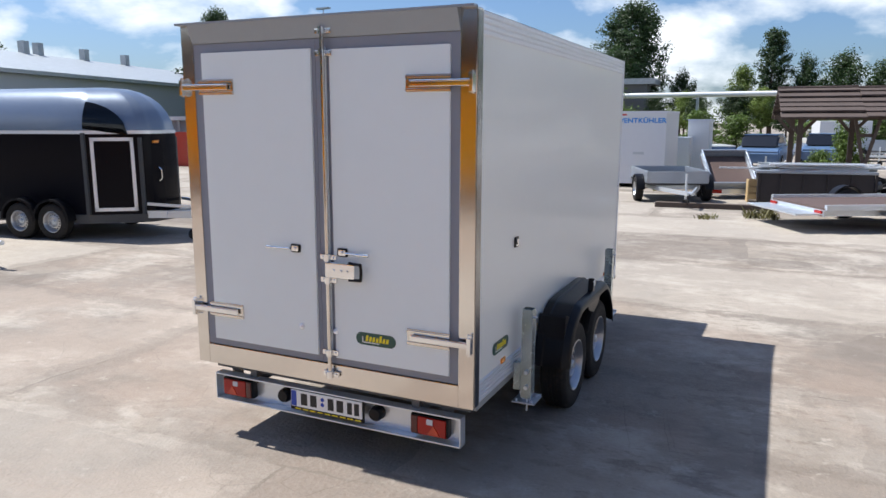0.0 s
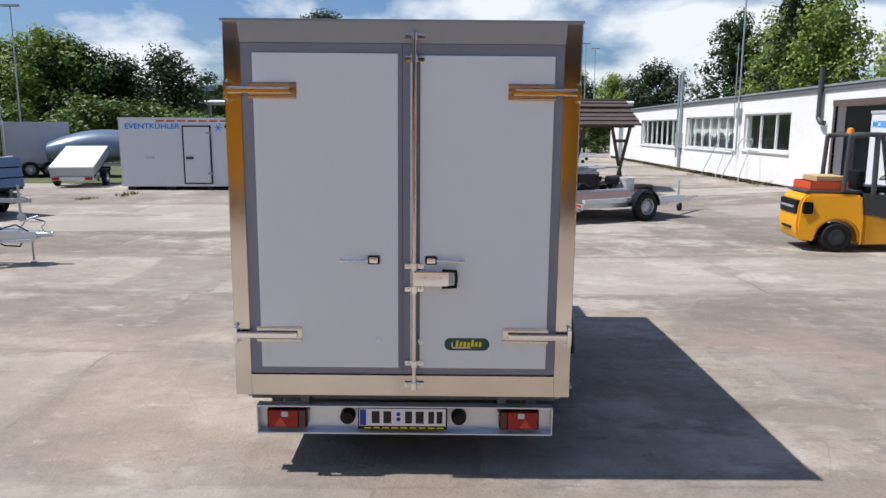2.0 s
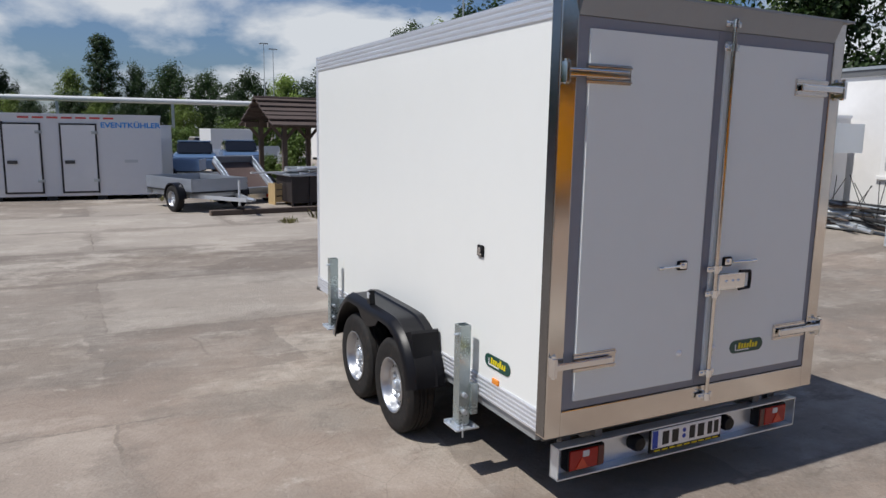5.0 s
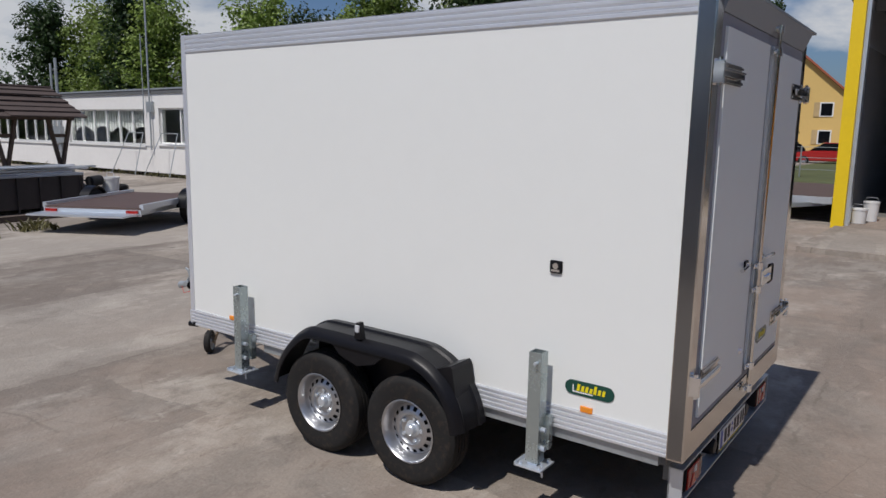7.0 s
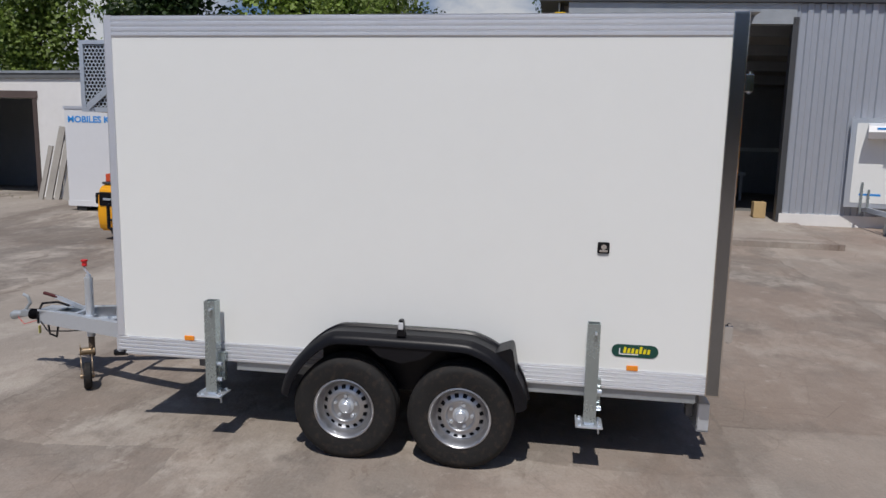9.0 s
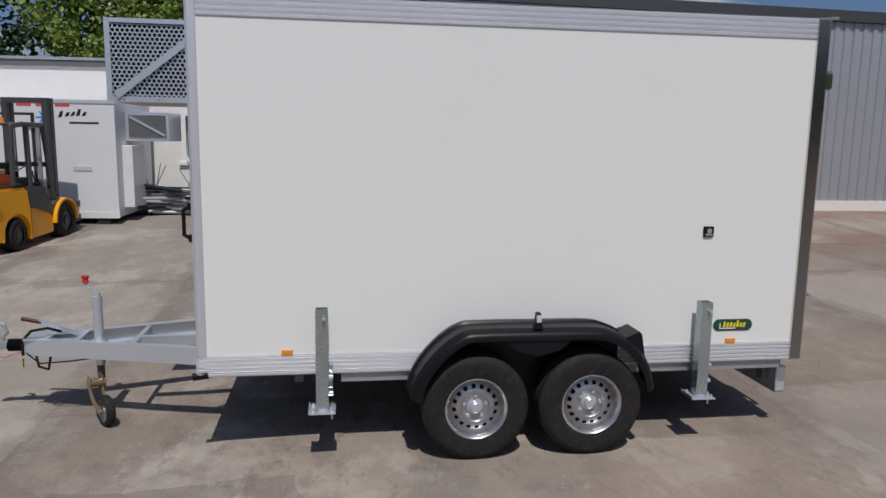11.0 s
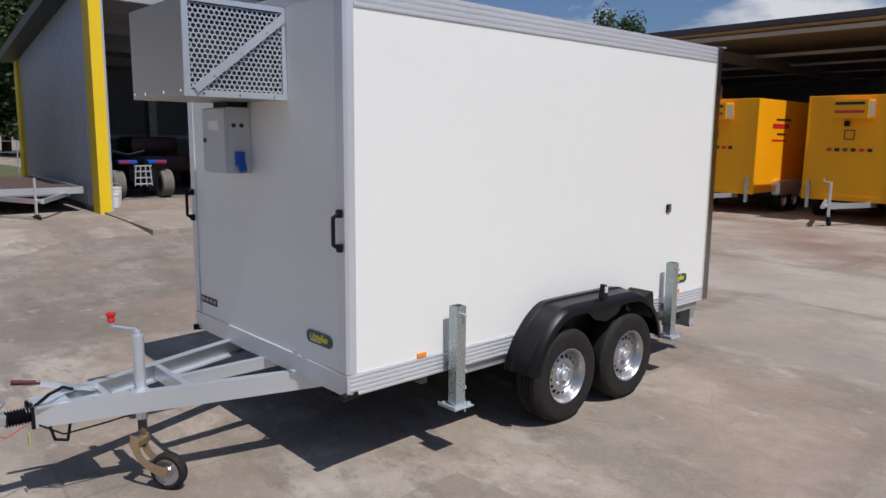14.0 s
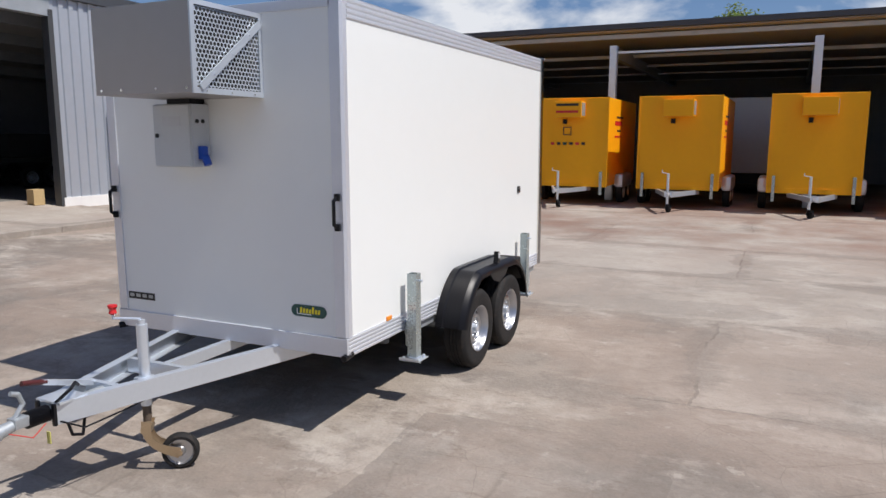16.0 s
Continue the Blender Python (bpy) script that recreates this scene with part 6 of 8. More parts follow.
part("body", box(N(), (-2.2, -2.5, 0.7), (2.2, 0, 3.1), None, 0.02), M_BOXW, bigbox)
part("underframe", box(N(), (-2.0, -2.4, 0.35), (2.0, -0.1, 0.7)), M_DARK, bigbox)
for x in (-1.6, 1.6):
    wheel(bigbox, x, -0.4, 0.316, x > 0)

# ---- white cooler boxes ----
def cooler_box(m, label, length, doors, texts, badges=()):
    """A windowless insulated box: front face at local y = 0, x along it from 0 to length."""
    t = thing("cooler_box", m, label, "cooler box", "white cooler boxes")
    z0, z1, depth = 0.14, 2.32, 2.2
    part("body", box(N(), (0, 0, z0), (length, depth, z1), None, 0.015), M_BOXW, t, "white insulated body")
    part("roof_edge", box(N(), (-0.015, -0.015, z1 - 0.05), (length + 0.015, depth + 0.015, z1 + 0.012)), M_ALUPLAIN, t)
    part("base_rail", box(N(), (-0.01, -0.012, z0 - 0.02), (length + 0.01, 0.04, z0 + 0.1)), M_BOXW, t)
    for x in (0.3, length * 0.36, length * 0.64, length - 0.3):
        part("foot_block", box(N(), (x - 0.12, 0.02, 0), (x + 0.12, depth - 0.02, z0)), M_DARK, t)
    for x in doors:
        bm = N()
        w, d0, d1 = 0.92, 0.2, 2.08
        for lo, hi in (((x, -0.03, d0), (x + 0.045, -0.002, d1)), ((x + w - 0.045, -0.03, d0), (x + w, -0.002, d1)), ((x, -0.03, d1 - 0.045), (x + w, -0.002, d1)), ((x, -0.03, d0), (x + w, -0.002, d0 + 0.045))):
            box(bm, lo, hi)
        d = part("door_seal", bm, M_SEAL, t, "black door seal")
        part("door_leaf", box(N(), (x + 0.05, -0.045, d0 + 0.05), (x + w - 0.05, -0.004, d1 - 0.05), None, 0.006), M_BOXW, d, "white door leaf")
        part("handle", box(N(), (x + 0.1, -0.09, 1.0), (x + 0.34, -0.045, 1.09), None, 0.012), M_FORKGREY, d, "grey lever handle")
        for z in (0.5, 1.8):
            part("hinge", box(N(), (x + w - 0.14, -0.07, z), (x + w + 0.03, -0.03, z + 0.08), None, 0.006), M_GALV_DULL, d, "grey hinge")
    for x in badges:
        part("vent", box(N(), (x - 0.17, -0.012, 1.02), (x + 0.17, 0.0, 1.1)), M_GREY, t, "grey vent slot")
    for kind, text, x, z, size in texts:
        if kind == "word":
            letters(text, size, pose(x, -0.004, z, 90, 0, 0), M_LETTER, t, 1.15)
        elif kind == "bars":
            for i in range(int(text)):
                part("print_bar", box(N(), (x + i * 0.34, -0.004, z), (x + i * 0.34 + 0.26, 0.001, z + 0.05)), M_LETTERRED, t, "red print bar")
        elif kind == "flake":
            bm = N()
            for k in range(3):
                box(bm, (-0.13, -0.004, -0.014), (0.13, 0.001, 0.014), pose(x, 0, z, 0, 60 * k, 0))
            part("snowflake_mark", bm, M_LETTER, t, "blue snowflake")
        elif kind == "script":
            bm = N()
            for i, (a, b, c) in enumerate(((0, 0.02, 0.12), (0.12, 0.04, 0.08), (0.22, 0.05, 0.08), (0.32, 0.05, 0.13), (0.42, 0.05, 0.08))):
                prism(bm, [(x + a, z + b), (x + a + 0.07, z + b + 0.01), (x + a + 0.1, z + b + c), (x + a + 0.05, z + b + c)], -0.004, 0.001, ALONG_Y)
            box(bm, (x + 0.2, -0.004, z - 0.09), (x + 0.72, 0.001, z - 0.055))
            part("script_mark", bm, M_INK, t, "dark script mark")
    return t


cooler_box(pose(-10.28, 19.3, 0.0, 0, 0, 2), "white cooler box with blue lettering and one door", 4.42, (2.02,),
           (("word", "EVENTKÜHLER", 0.2, 1.98, 0.228), ("flake", "", 3.18, 2.02, 0), ("flake", "", 4.12, 2.02, 0), ("script", "", 3.36, 1.98, 0), ("bars", "7", 1.2, 2.2, 0)), (0.95, 3.75))
b = cooler_box(pose(-5.2, 19.42, 0.0, 0, 0, -2), "white cooler box with blue lettering and two doors", 4.4, (0.5, 1.85),
               (("word", "EVENTKÜHLER", 2.86, 1.98, 0.2), ("script", "", 0.05, 1.98, 0), ("bars", "7", 0.9, 2.2, 0)), (3.6,))
c = cooler_box(pose(9.50, 11.85, 0.11, 0, 0, -92.5), "tall white cold-store box with blue lettering beside the workshop", 4.77, (2.42,),
               (("word", "MOBILES KÜHLHAUS", 0.08, 1.98, 0.19), ("flake", "", 3.5, 2.0, 0), ("script", "", 3.76, 1.98, 0), ("bars", "9", 1.0, 2.2, 0)), (4.15,))
ru = part("rear_cooling_unit", box(N(), (4.77, 0.55, 1.58), (5.6, 1.5, 2.14), None, 0.01), M_GALV, c, "galvanised cooling unit on the end wall")
part("unit_grille", box(N(), (4.85, 0.53, 1.66), (5.55, 0.552, 2.08)), M_CHASSIS, ru, "dark perforated grille")
bm = N()
beam(bm, (4.87, 0.52, 2.05), (5.53, 0.52, 1.69), 0.012, 0.045)
part("grille_strut", bm, M_GALV, ru, "diagonal strut")
part("end_cabinet", box(N(), (4.77, 0.3, 0.3), (4.97, 1.1, 1.5), None, 0.02), M_BOXW, c, "white equipment cabinet")

# ---- forklift ----
def forklift(m):
    """Local x points to the forks."""
    t = thing("forklift", m, "yellow and dark grey forklift truck with orange crates on its back", "forklift")
    # counterweight with a wheel arch cut out of its underside
    arch = [(0.34 * math.cos(q), 0.25 + 0.30 * math.sin(q)) for q in [math.pi * (1 - i / 8) for i in range(9)]]
    bm = N()
    prism(bm, [(-0.55, 0.17), (-0.61, 0.27), (-0.63, 0.45), (-0.60, 0.80), (-0.55, 0.93), (-0.46, 0.985), (0.36, 0.97), (0.42, 0.62), (0.42, 0.14)] + [(0.34, 0.14)] + arch[::-1] + [(-0.36, 0.2), (-0.42, 0.17)], -0.54, 0.54, ALONG_Y)
    for v in bm.verts:
        if v.co.x < -0.44:
            v.co.y *= 0.86
    bmesh.ops.bevel(bm, geom=[e for e in bm.edges if e.calc_length() > 0.09], offset=0.035, segments=2, affect="EDGES")
    part("counterweight", bm, M_FORK, t, "yellow counterweight", 35)
    bm = N()
    prism(bm, [(0.43, 0.14), (0.43, 0.66), (0.62, 0.62), (1.02, 0.5), (1.12, 0.42), (1.12, 0.16)], -0.52, 0.52, ALONG_Y)
    bmesh.ops.bevel(bm, geom=bm.edges[:], offset=0.02, segments=2, affect="EDGES")
    part("chassis", bm, M_FORK, t, "yellow chassis", 35)
    part("rear_grille", box(N(), (-0.64, -0.40, 0.62), (-0.54, 0.40, 0.86), None, 0.03), M_BLACK, t, "black rear grille")
    for s in (-1, 1):
        part("side_vent", box(N(), (-0.56, s * 0.47 - 0.03, 0.64), (-0.40, s * 0.515 + 0.03, 0.84), None, 0.03), M_BLACK, t, "black side vent")
    part("grille_bar", box(N(), (-0.655, -0.3, 0.72), (-0.635, 0.3, 0.76), None, 0.008), M_GALV, t, "pale bar")
    part("tow_slot", box(N(), (-0.65, -0.22, 0.36), (-0.61, 0.22, 0.40), None, 0.01), M_BLACK, t, "dark slot")
    bm = N()
    prism(bm, [(0.40, 0.64), (0.38, 0.985), (0.9, 0.95), (0.98, 0.72), (1.1, 0.62), (1.3, 0.72), (1.42, 0.68), (1.2, 0.5), (1.02, 0.5), (0.62, 0.62)], -0.53, 0.53, ALONG_Y)
    part("side_panel", bm, M_FORKGREY, t, "dark grey side panel")
    bm = N()
    box(bm, (-0.5, -0.44, 0.985), (0.4, 0.44, 1.03), None, 0.02)
    part("bonnet", bm, M_FORKGREY, t, "dark bonnet")
    part("seat", box(N(), (0.5, -0.26, 0.98), (0.95, 0.26, 1.1), None, 0.04), M_BLACK, t, "black seat")
    part("seat_back", box(N(), (0.36, -0.24, 1.05), (0.48, 0.24, 1.36), None, 0.05), M_BLACK, t, "black seat back")
    part("dashboard", box(N(), (1.06, -0.34, 0.62), (1.22, 0.34, 1.0), None, 0.04), M_BLACK, t, "black dashboard")
    for k, y in enumerate((-0.34, -0.28, -0.22)):
        bm = N()
        tube(bm, [(1.08, y, 0.98), (1.0, y, 1.16)], 0.01, 6)
        bmesh.ops.create_uvsphere(bm, u_segments=8, v_segments=6, radius=0.022, matrix=pose(1.0, y, 1.18))
        part("lever", bm, M_BLACK, t, "black hydraulic lever")
    for s in (-0.48, 0.48):
        bm = N()
        tube(bm, [(0.06, s, 1.02), (0.1, s, 1.93), (0.4, s, 1.965), (1.02, s, 1.95), (1.26, s, 0.72)], 0.04)
        g = part("guard_frame", bm, M_FORKGREY, t, "grey overhead guard frame")
        part("guard_post", tube(N(), [(0.54, s, 0.96), (0.52, s, 1.95)], 0.045), M_FORKGREY, g)
    for x in (0.12, 0.3, 0.55, 0.8, 1.02):
        part("guard_bar", tube(N(), [(x, -0.48, 1.96), (x, 0.48, 1.96)], 0.02), M_FORKGREY, t, "grey roof bar")
    bm = N()
    lathe(bm, [(0.0, 0.1), (0.05, 0.08), (0.06, 0.0)], pose(0.16, -0.3, 1.98), 14)
    part("beacon", bm, M_ORANGE, t, "amber beacon")
    bm = N()
    cyl(bm, (1.12, 0, 0.75), (1.0, 0, 1.24), 0.03, 10)
    lathe(bm, [(0.15, -0.012), (0.17, 0.0), (0.15, 0.012)], pose(0.98, 0, 1.26, 0, -25, 0), 22)
    tube(bm, [(0.84, 0, 1.19), (1.12, 0, 1.33)], 0.012)
    part("steering_wheel", bm, M_BLACK, t, "black steering wheel")
    for s in (-1, 1):
        bm = N()
        for dx in (0.0, 0.13):
            box(bm, (1.40 + dx, s * 0.34 - 0.045, 0.12), (1.50 + dx, s * 0.34 + 0.045, 2.42))
        part("mast_rail", bm, M_FORKGREY, t, "dark mast rail")
        bm = N()
        cyl(bm, (1.38, s * 0.22, 0.3), (1.38, s * 0.22, 2.0), 0.035, 12)
        part("lift_cylinder", bm, M_GALV_DULL, t, "steel lift cylinder")
        bm = N()
        prism(bm, [(2.14, 0.06), (2.14, 0.62), (2.19, 0.62), (2.2, 0.11), (2.95, 0.08), (2.95, 0.06)], s * 0.3 - 0.05, s * 0.3 + 0.05, ALONG_Y)
        part("fork_tine", bm, M_FORKGREY, t, "steel fork tine")
        for x, r, w in ((0.0, 0.25, 0.18), (1.48, 0.32, 0.22)):
            bm = N()
            y = s * 0.46
            lathe(bm, [(r * 0.55, -w / 2), (r * 0.9, -w / 2), (r, -w / 2 + 0.03), (r, w / 2 - 0.03), (r * 0.9, w / 2), (r * 0.55, w / 2)], pose(x, y, r, 90, 0, 0), 32)
            tw = part("tyre", bm, M_RUBBER, t, "black solid tyre")
            bm = N()
            cyl(bm, (x, y - w * 0.4, r), (x, y + w * 0.4, r), r * 0.56, 20)
            cyl(bm, (x, y - w * 0.5, r), (x, y + w * 0.5, r), r * 0.25, 12)
            part("rim", bm, M_FORKGREY, tw, "dark rim")
        bm = N()
        arch = [(1.48 + 0.40 * math.cos(a), 0.32 + 0.40 * math.sin(a)) for a in [math.pi * i / 12 for i in range(13)]]
        inner = [(1.48 + 0.36 * math.cos(a), 0.32 + 0.36 * math.sin(a)) for a in [math.pi * i / 12 for i in range(12, -1, -1)]]
        prism(bm, arch + inner, s * 0.46 - 0.13, s * 0.46 + 0.13, ALONG_Y)
        part("wheel_arch", bm, M_FORK, t, "yellow wheel arch")
    for z in (0.3, 0.55):
        part("carriage_bar", box(N(), (1.68, -0.5, z - 0.06), (2.14, 0.5, z + 0.06)), M_FORKGREY, t, "dark fork carriage bar")
    part("mast_head", box(N(), (1.40, -0.34, 2.33), (1.63, 0.34, 2.42)), M_FORKGREY, t)
    part("mast_brace", box(N(), (1.40, -0.34, 1.25), (1.48, 0.34, 1.33)), M_FORKGREY, t)
    return t


FK = pose(6.87, 8.42, ground_z(6.8, 8.4), 0, 0, -7)
forklift(FK)
crate = thing("plastic_crate", FK @ pose(-0.14, 0.0, 1.03), "orange-red plastic crate on the forklift bonnet", "crate")
bm = N()
for lo, hi in (((-0.3, -0.4, 0), (0.3, 0.4, 0.02)), ((-0.3, -0.4, 0), (-0.28, 0.4, 0.14)), ((0.28, -0.4, 0), (0.3, 0.4, 0.14)), ((-0.28, -0.4, 0), (0.28, -0.38, 0.14)), ((-0.28, 0.38, 0), (0.28, 0.4, 0.14))):
    box(bm, lo, hi)
part("tray", bm, M_CRATE, crate)
crate2 = thing("wooden_tray", FK @ pose(-0.08, 0.0, 1.175), "pale wooden tray stacked on the crate", "tray")
part("tray", box(N(), (-0.24, -0.32, 0), (0.24, 0.32, 0.09), None, 0.01), M_WOODBOX, crate2)

# ---- horse trailer ----
def horse_trailer(m):
    """Local x points to the drawbar, near side at y = -0.9."""
    t = thing("horse_trailer", m, "black horse trailer with a rounded silver-blue roof shell", "horse trailer")
    plan = [(-3.4, -0.9), (0.0, -0.9), (0.80, -0.52), (0.94, -0.36), (1.0, 0.0), (0.94, 0.36), (0.80, 0.52), (0.0, 0.9), (-3.4, 0.9)]
    up = Matrix(((0, 1, 0, 0), (0, 0, 1, 0), (1, 0, 0, 0), (0, 0, 0, 1)))
    part("body", prism(N(), plan, 0.42, 1.86, up), M_HORSEB, t, "glossy black panel body", 25)
    part("waist_rail", prism(N(), [(x * 1.006, y * 1.012) for x, y in plan], 1.84, 1.9, up), M_ALU, t, "pale waist rail", 25)
    part("floor_rail", prism(N(), [(x * 1.006, y * 1.012) for x, y in plan], 0.29, 0.44, up), M_FORKGREY, t, "dark grey floor rail", 25)
    bm = N()
    rings = []
    for k in range(9):
        a = k / 8 * math.pi / 2
        sc, z = math.cos(a) ** 0.62, 1.9 + 0.76 * math.sin(a)
        ring = []
        for i in range(len(plan)):
            p, q = Vector(plan[i]), Vector(plan[(i + 1) % len(plan)])
            for s in range(6):
                c = p.lerp(q, s / 6)
                front = max(0.0, c.x)
                ring.append(bm.verts.new((c.x - 1.25 * (1 - sc) * max(0, min(1, (c.x + 1.2) / 2.2)) if c.x > -1.2 else c.x, c.y * max(sc, 0.02), z - 0.16 * max(0.0, c.x) * (1 - k / 8))))
        rings.append(ring)
    n_ring = len(rings[0])
    for p, q in zip(rings, rings[1:]):
        for i in range(n_ring):
            bm.faces.new((p[i], p[(i + 1) % n_ring], q[(i + 1) % n_ring], q[i]))
    bm.faces.new(rings[-1])
    bmesh.ops.recalc_face_normals(bm, faces=bm.faces[:])
    part("roof_shell", bm, M_HORSES, t, "rounded silver-blue roof shell", 60)
    for s in (-1, 1):
        bm = N()
        rows = []
        for j in range(9):
            row = []
            for i in range(11):
                x = 0.02 + 0.66 * i / 10
                z = 1.93 + 0.46 * (j / 8) * math.sqrt(max(0.0, 1 - (i / 10) ** 2.2)) - 0.11 * i / 10
                f = min(0.98, max(0.0, z - 1.9 + 0.16 * x) / 0.76)
                row.append(bm.verts.new((x, s * ((0.9 - 0.475 * x) * (1 - f * f) ** 0.31 + 0.03), z)))
            rows.append(row)
        for p, q in zip(rows, rows[1:]):
            for i in range(10):
                bm.faces.new((p[i], p[i + 1], q[i + 1], q[i]))
        bmesh.ops.solidify(bm, geom=bm.faces[:], thickness=0.02)
        bmesh.ops.recalc_face_normals(bm, faces=bm.faces[:])
        part("side_window", bm, M_TINT, t, "dark tinted side window")
        bm = N()
        a, b2 = Vector((0.10, s * 0.8525, 0)), Vector((0.74, s * 0.5485, 0))
        nrm = Vector((0.43, s * 0.90, 0)).normalized() * 0.02
        for z0, z1, f0, f1 in ((0.5, 0.56, 0, 1), (1.72, 1.78, 0, 1), (0.5, 1.78, 0, 0.08), (0.5, 1.78, 0.92, 1)):
            c0, c1 = a.lerp(b2, f0), a.lerp(b2, f1)
            beam(bm, c0 + nrm + Vector((0, 0, (z0 + z1) / 2)), c1 + nrm + Vector((0, 0, (z0 + z1) / 2)), 0.02, z1 - z0)
        part("groom_door", bm, M_ALU, t, "pale framed groom door")
        for x in (-1.35, -0.65):
            wheel(t, x, s * 0.98, 0.316, s > 0).matrix_basis = pose(x, s * 0.98, 0.316, 0, 0, 90 if s < 0 else -90)
        bm = N()
        for x in (-1.35, -0.65):
            arch = [(x + 0.38 * math.cos(q), 0.34 + 0.38 * math.sin(q)) for q in [math.pi * i / 12 for i in range(13)]]
            inn = [(x + 0.345 * math.cos(q), 0.34 + 0.345 * math.sin(q)) for q in [math.pi * i / 12 for i in range(12, -1, -1)]]
            prism(bm, arch + inn, s * 0.9, s * 1.1, ALONG_Y)
        part("mudguard", bm, M_BLACK, t, "black double mudguard")
        for px, py in ((0.0, 0.9), (0.82, 0.5)):
            part("front_post", box(N(), (px - 0.035, s * py - 0.022, 0.44), (px + 0.035, s * py + 0.022, 1.86 - 0.1 * px)), M_FORKGREY, t, "grey upright rail")
    bm = N()
    tube(bm, [(0.96, -0.2, 1.0), (1.01, -0.2, 1.05), (1.01, -0.2, 1.2), (0.96, -0.2, 1.25)], 0.012)
    part("nose_handle", bm, M_CHROME, t, "bright grab handle")
    part("marker_lamp", box(N(), (0.94, -0.32, 1.68), (0.975, -0.18, 1.72)), M_ORANGE, t, "amber marker lamp")
    bm = N()
    for s in (-1, 1):
        beam(bm, (0.2, s * 0.55, 0.42), (2.8, s * 0.06, 0.44), 0.07, 0.13)
        beam(bm, (0.9, s * 0.5, 0.62), (2.6, s * 0.1, 0.5), 0.04, 0.05)
    for x, y in ((1.2, 0.42), (1.7, 0.32), (2.2, 0.2)):
        beam(bm, (x, -y, 0.44), (x, y, 0.44), 0.05, 0.09)
    box(bm, (2.3, -0.2, 0.36), (2.75, 0.2, 0.40), None, 0.01)
    part("drawbar", bm, M_GALV, t, "galvanised drawbar")
    bm = N()
    tube(bm, [(2.5, 0.08, 0.5), (2.62, 0.1, 0.66), (2.8, 0.1, 0.72)], 0.014, 6)
    part("handbrake_lever", bm, M_GALV_DULL, t, "grey handbrake lever")
    for pts in ([(2.7, -0.05, 0.5), (2.55, -0.12, 0.62), (2.35, -0.05, 0.56), (2.2, 0.0, 0.5)], [(2.6, 0.06, 0.40), (2.5, 0.1, 0.26), (2.3, 0.08, 0.28), (2.1, 0.1, 0.40)]):
        part("cable_loop", tube(N(), pts, 0.011, 6), M_BLACK, t, "black cable")
    bm = N()
    cyl(bm, (2.75, 0, 0.45), (3.02, 0, 0.45), 0.04, 12)
    tube(bm, [(2.9, 0, 0.48), (2.86, 0, 0.56), (2.92, 0, 0.62)], 0.014)
    part("coupling", bm, M_GALV, t)
    bm = N()
    cyl(bm, (1.75, -0.42, 0.2), (1.75, -0.42, 0.85), 0.03, 12)
    j = part("jockey_wheel", bm, M_GALV, t)
    bm = N()
    lathe(bm, [(0.0, -0.03), (0.07, -0.03), (0.1, -0.02), (0.1, 0.02), (0.07, 0.03), (0.0, 0.03)], pose(1.75, -0.42, 0.1, 90, 0, 20), 20)
    part("jockey_tyre", bm, M_RUBBER, j)
    bm = N()
    lathe(bm, [(0.13, -0.08), (0.2, -0.085), (0.26, -0.06), (0.29, 0.0), (0.26, 0.06), (0.2, 0.085), (0.13, 0.08), (0.14, 0.0)], pose(1.75, 0.0, 0.58, 55, 0, 10), 30, True)
    for k in range(8):
        q = 2 * math.pi * k / 8
        cyl(bm, pose(1.75, 0.0, 0.58, 55, 0, 10) @ Vector((0.03 * math.cos(q), 0.03 * math.sin(q), 0.05)), pose(1.75, 0.0, 0.58, 55, 0, 10) @ Vector((0.135 * math.cos(q), 0.135 * math.sin(q), 0.05)), 0.012, 5)
    part("spare_wheel", bm, M_RUBBER, t, "black spare wheel on the drawbar")
    bm = N()
    tube(bm, [(2.7, 0.05, 0.42), (2.7, 0.05, 0.05)], 0.015); cyl(bm, (2.7, 0.05, 0.0), (2.7, 0.05, 0.03), 0.05, 10)
    part("prop_stand", bm, M_GALV_DULL, t, "thin prop stand")
    return t


horse_trailer(pose(-8.65, 6.1, 0, 0, 0, 10))

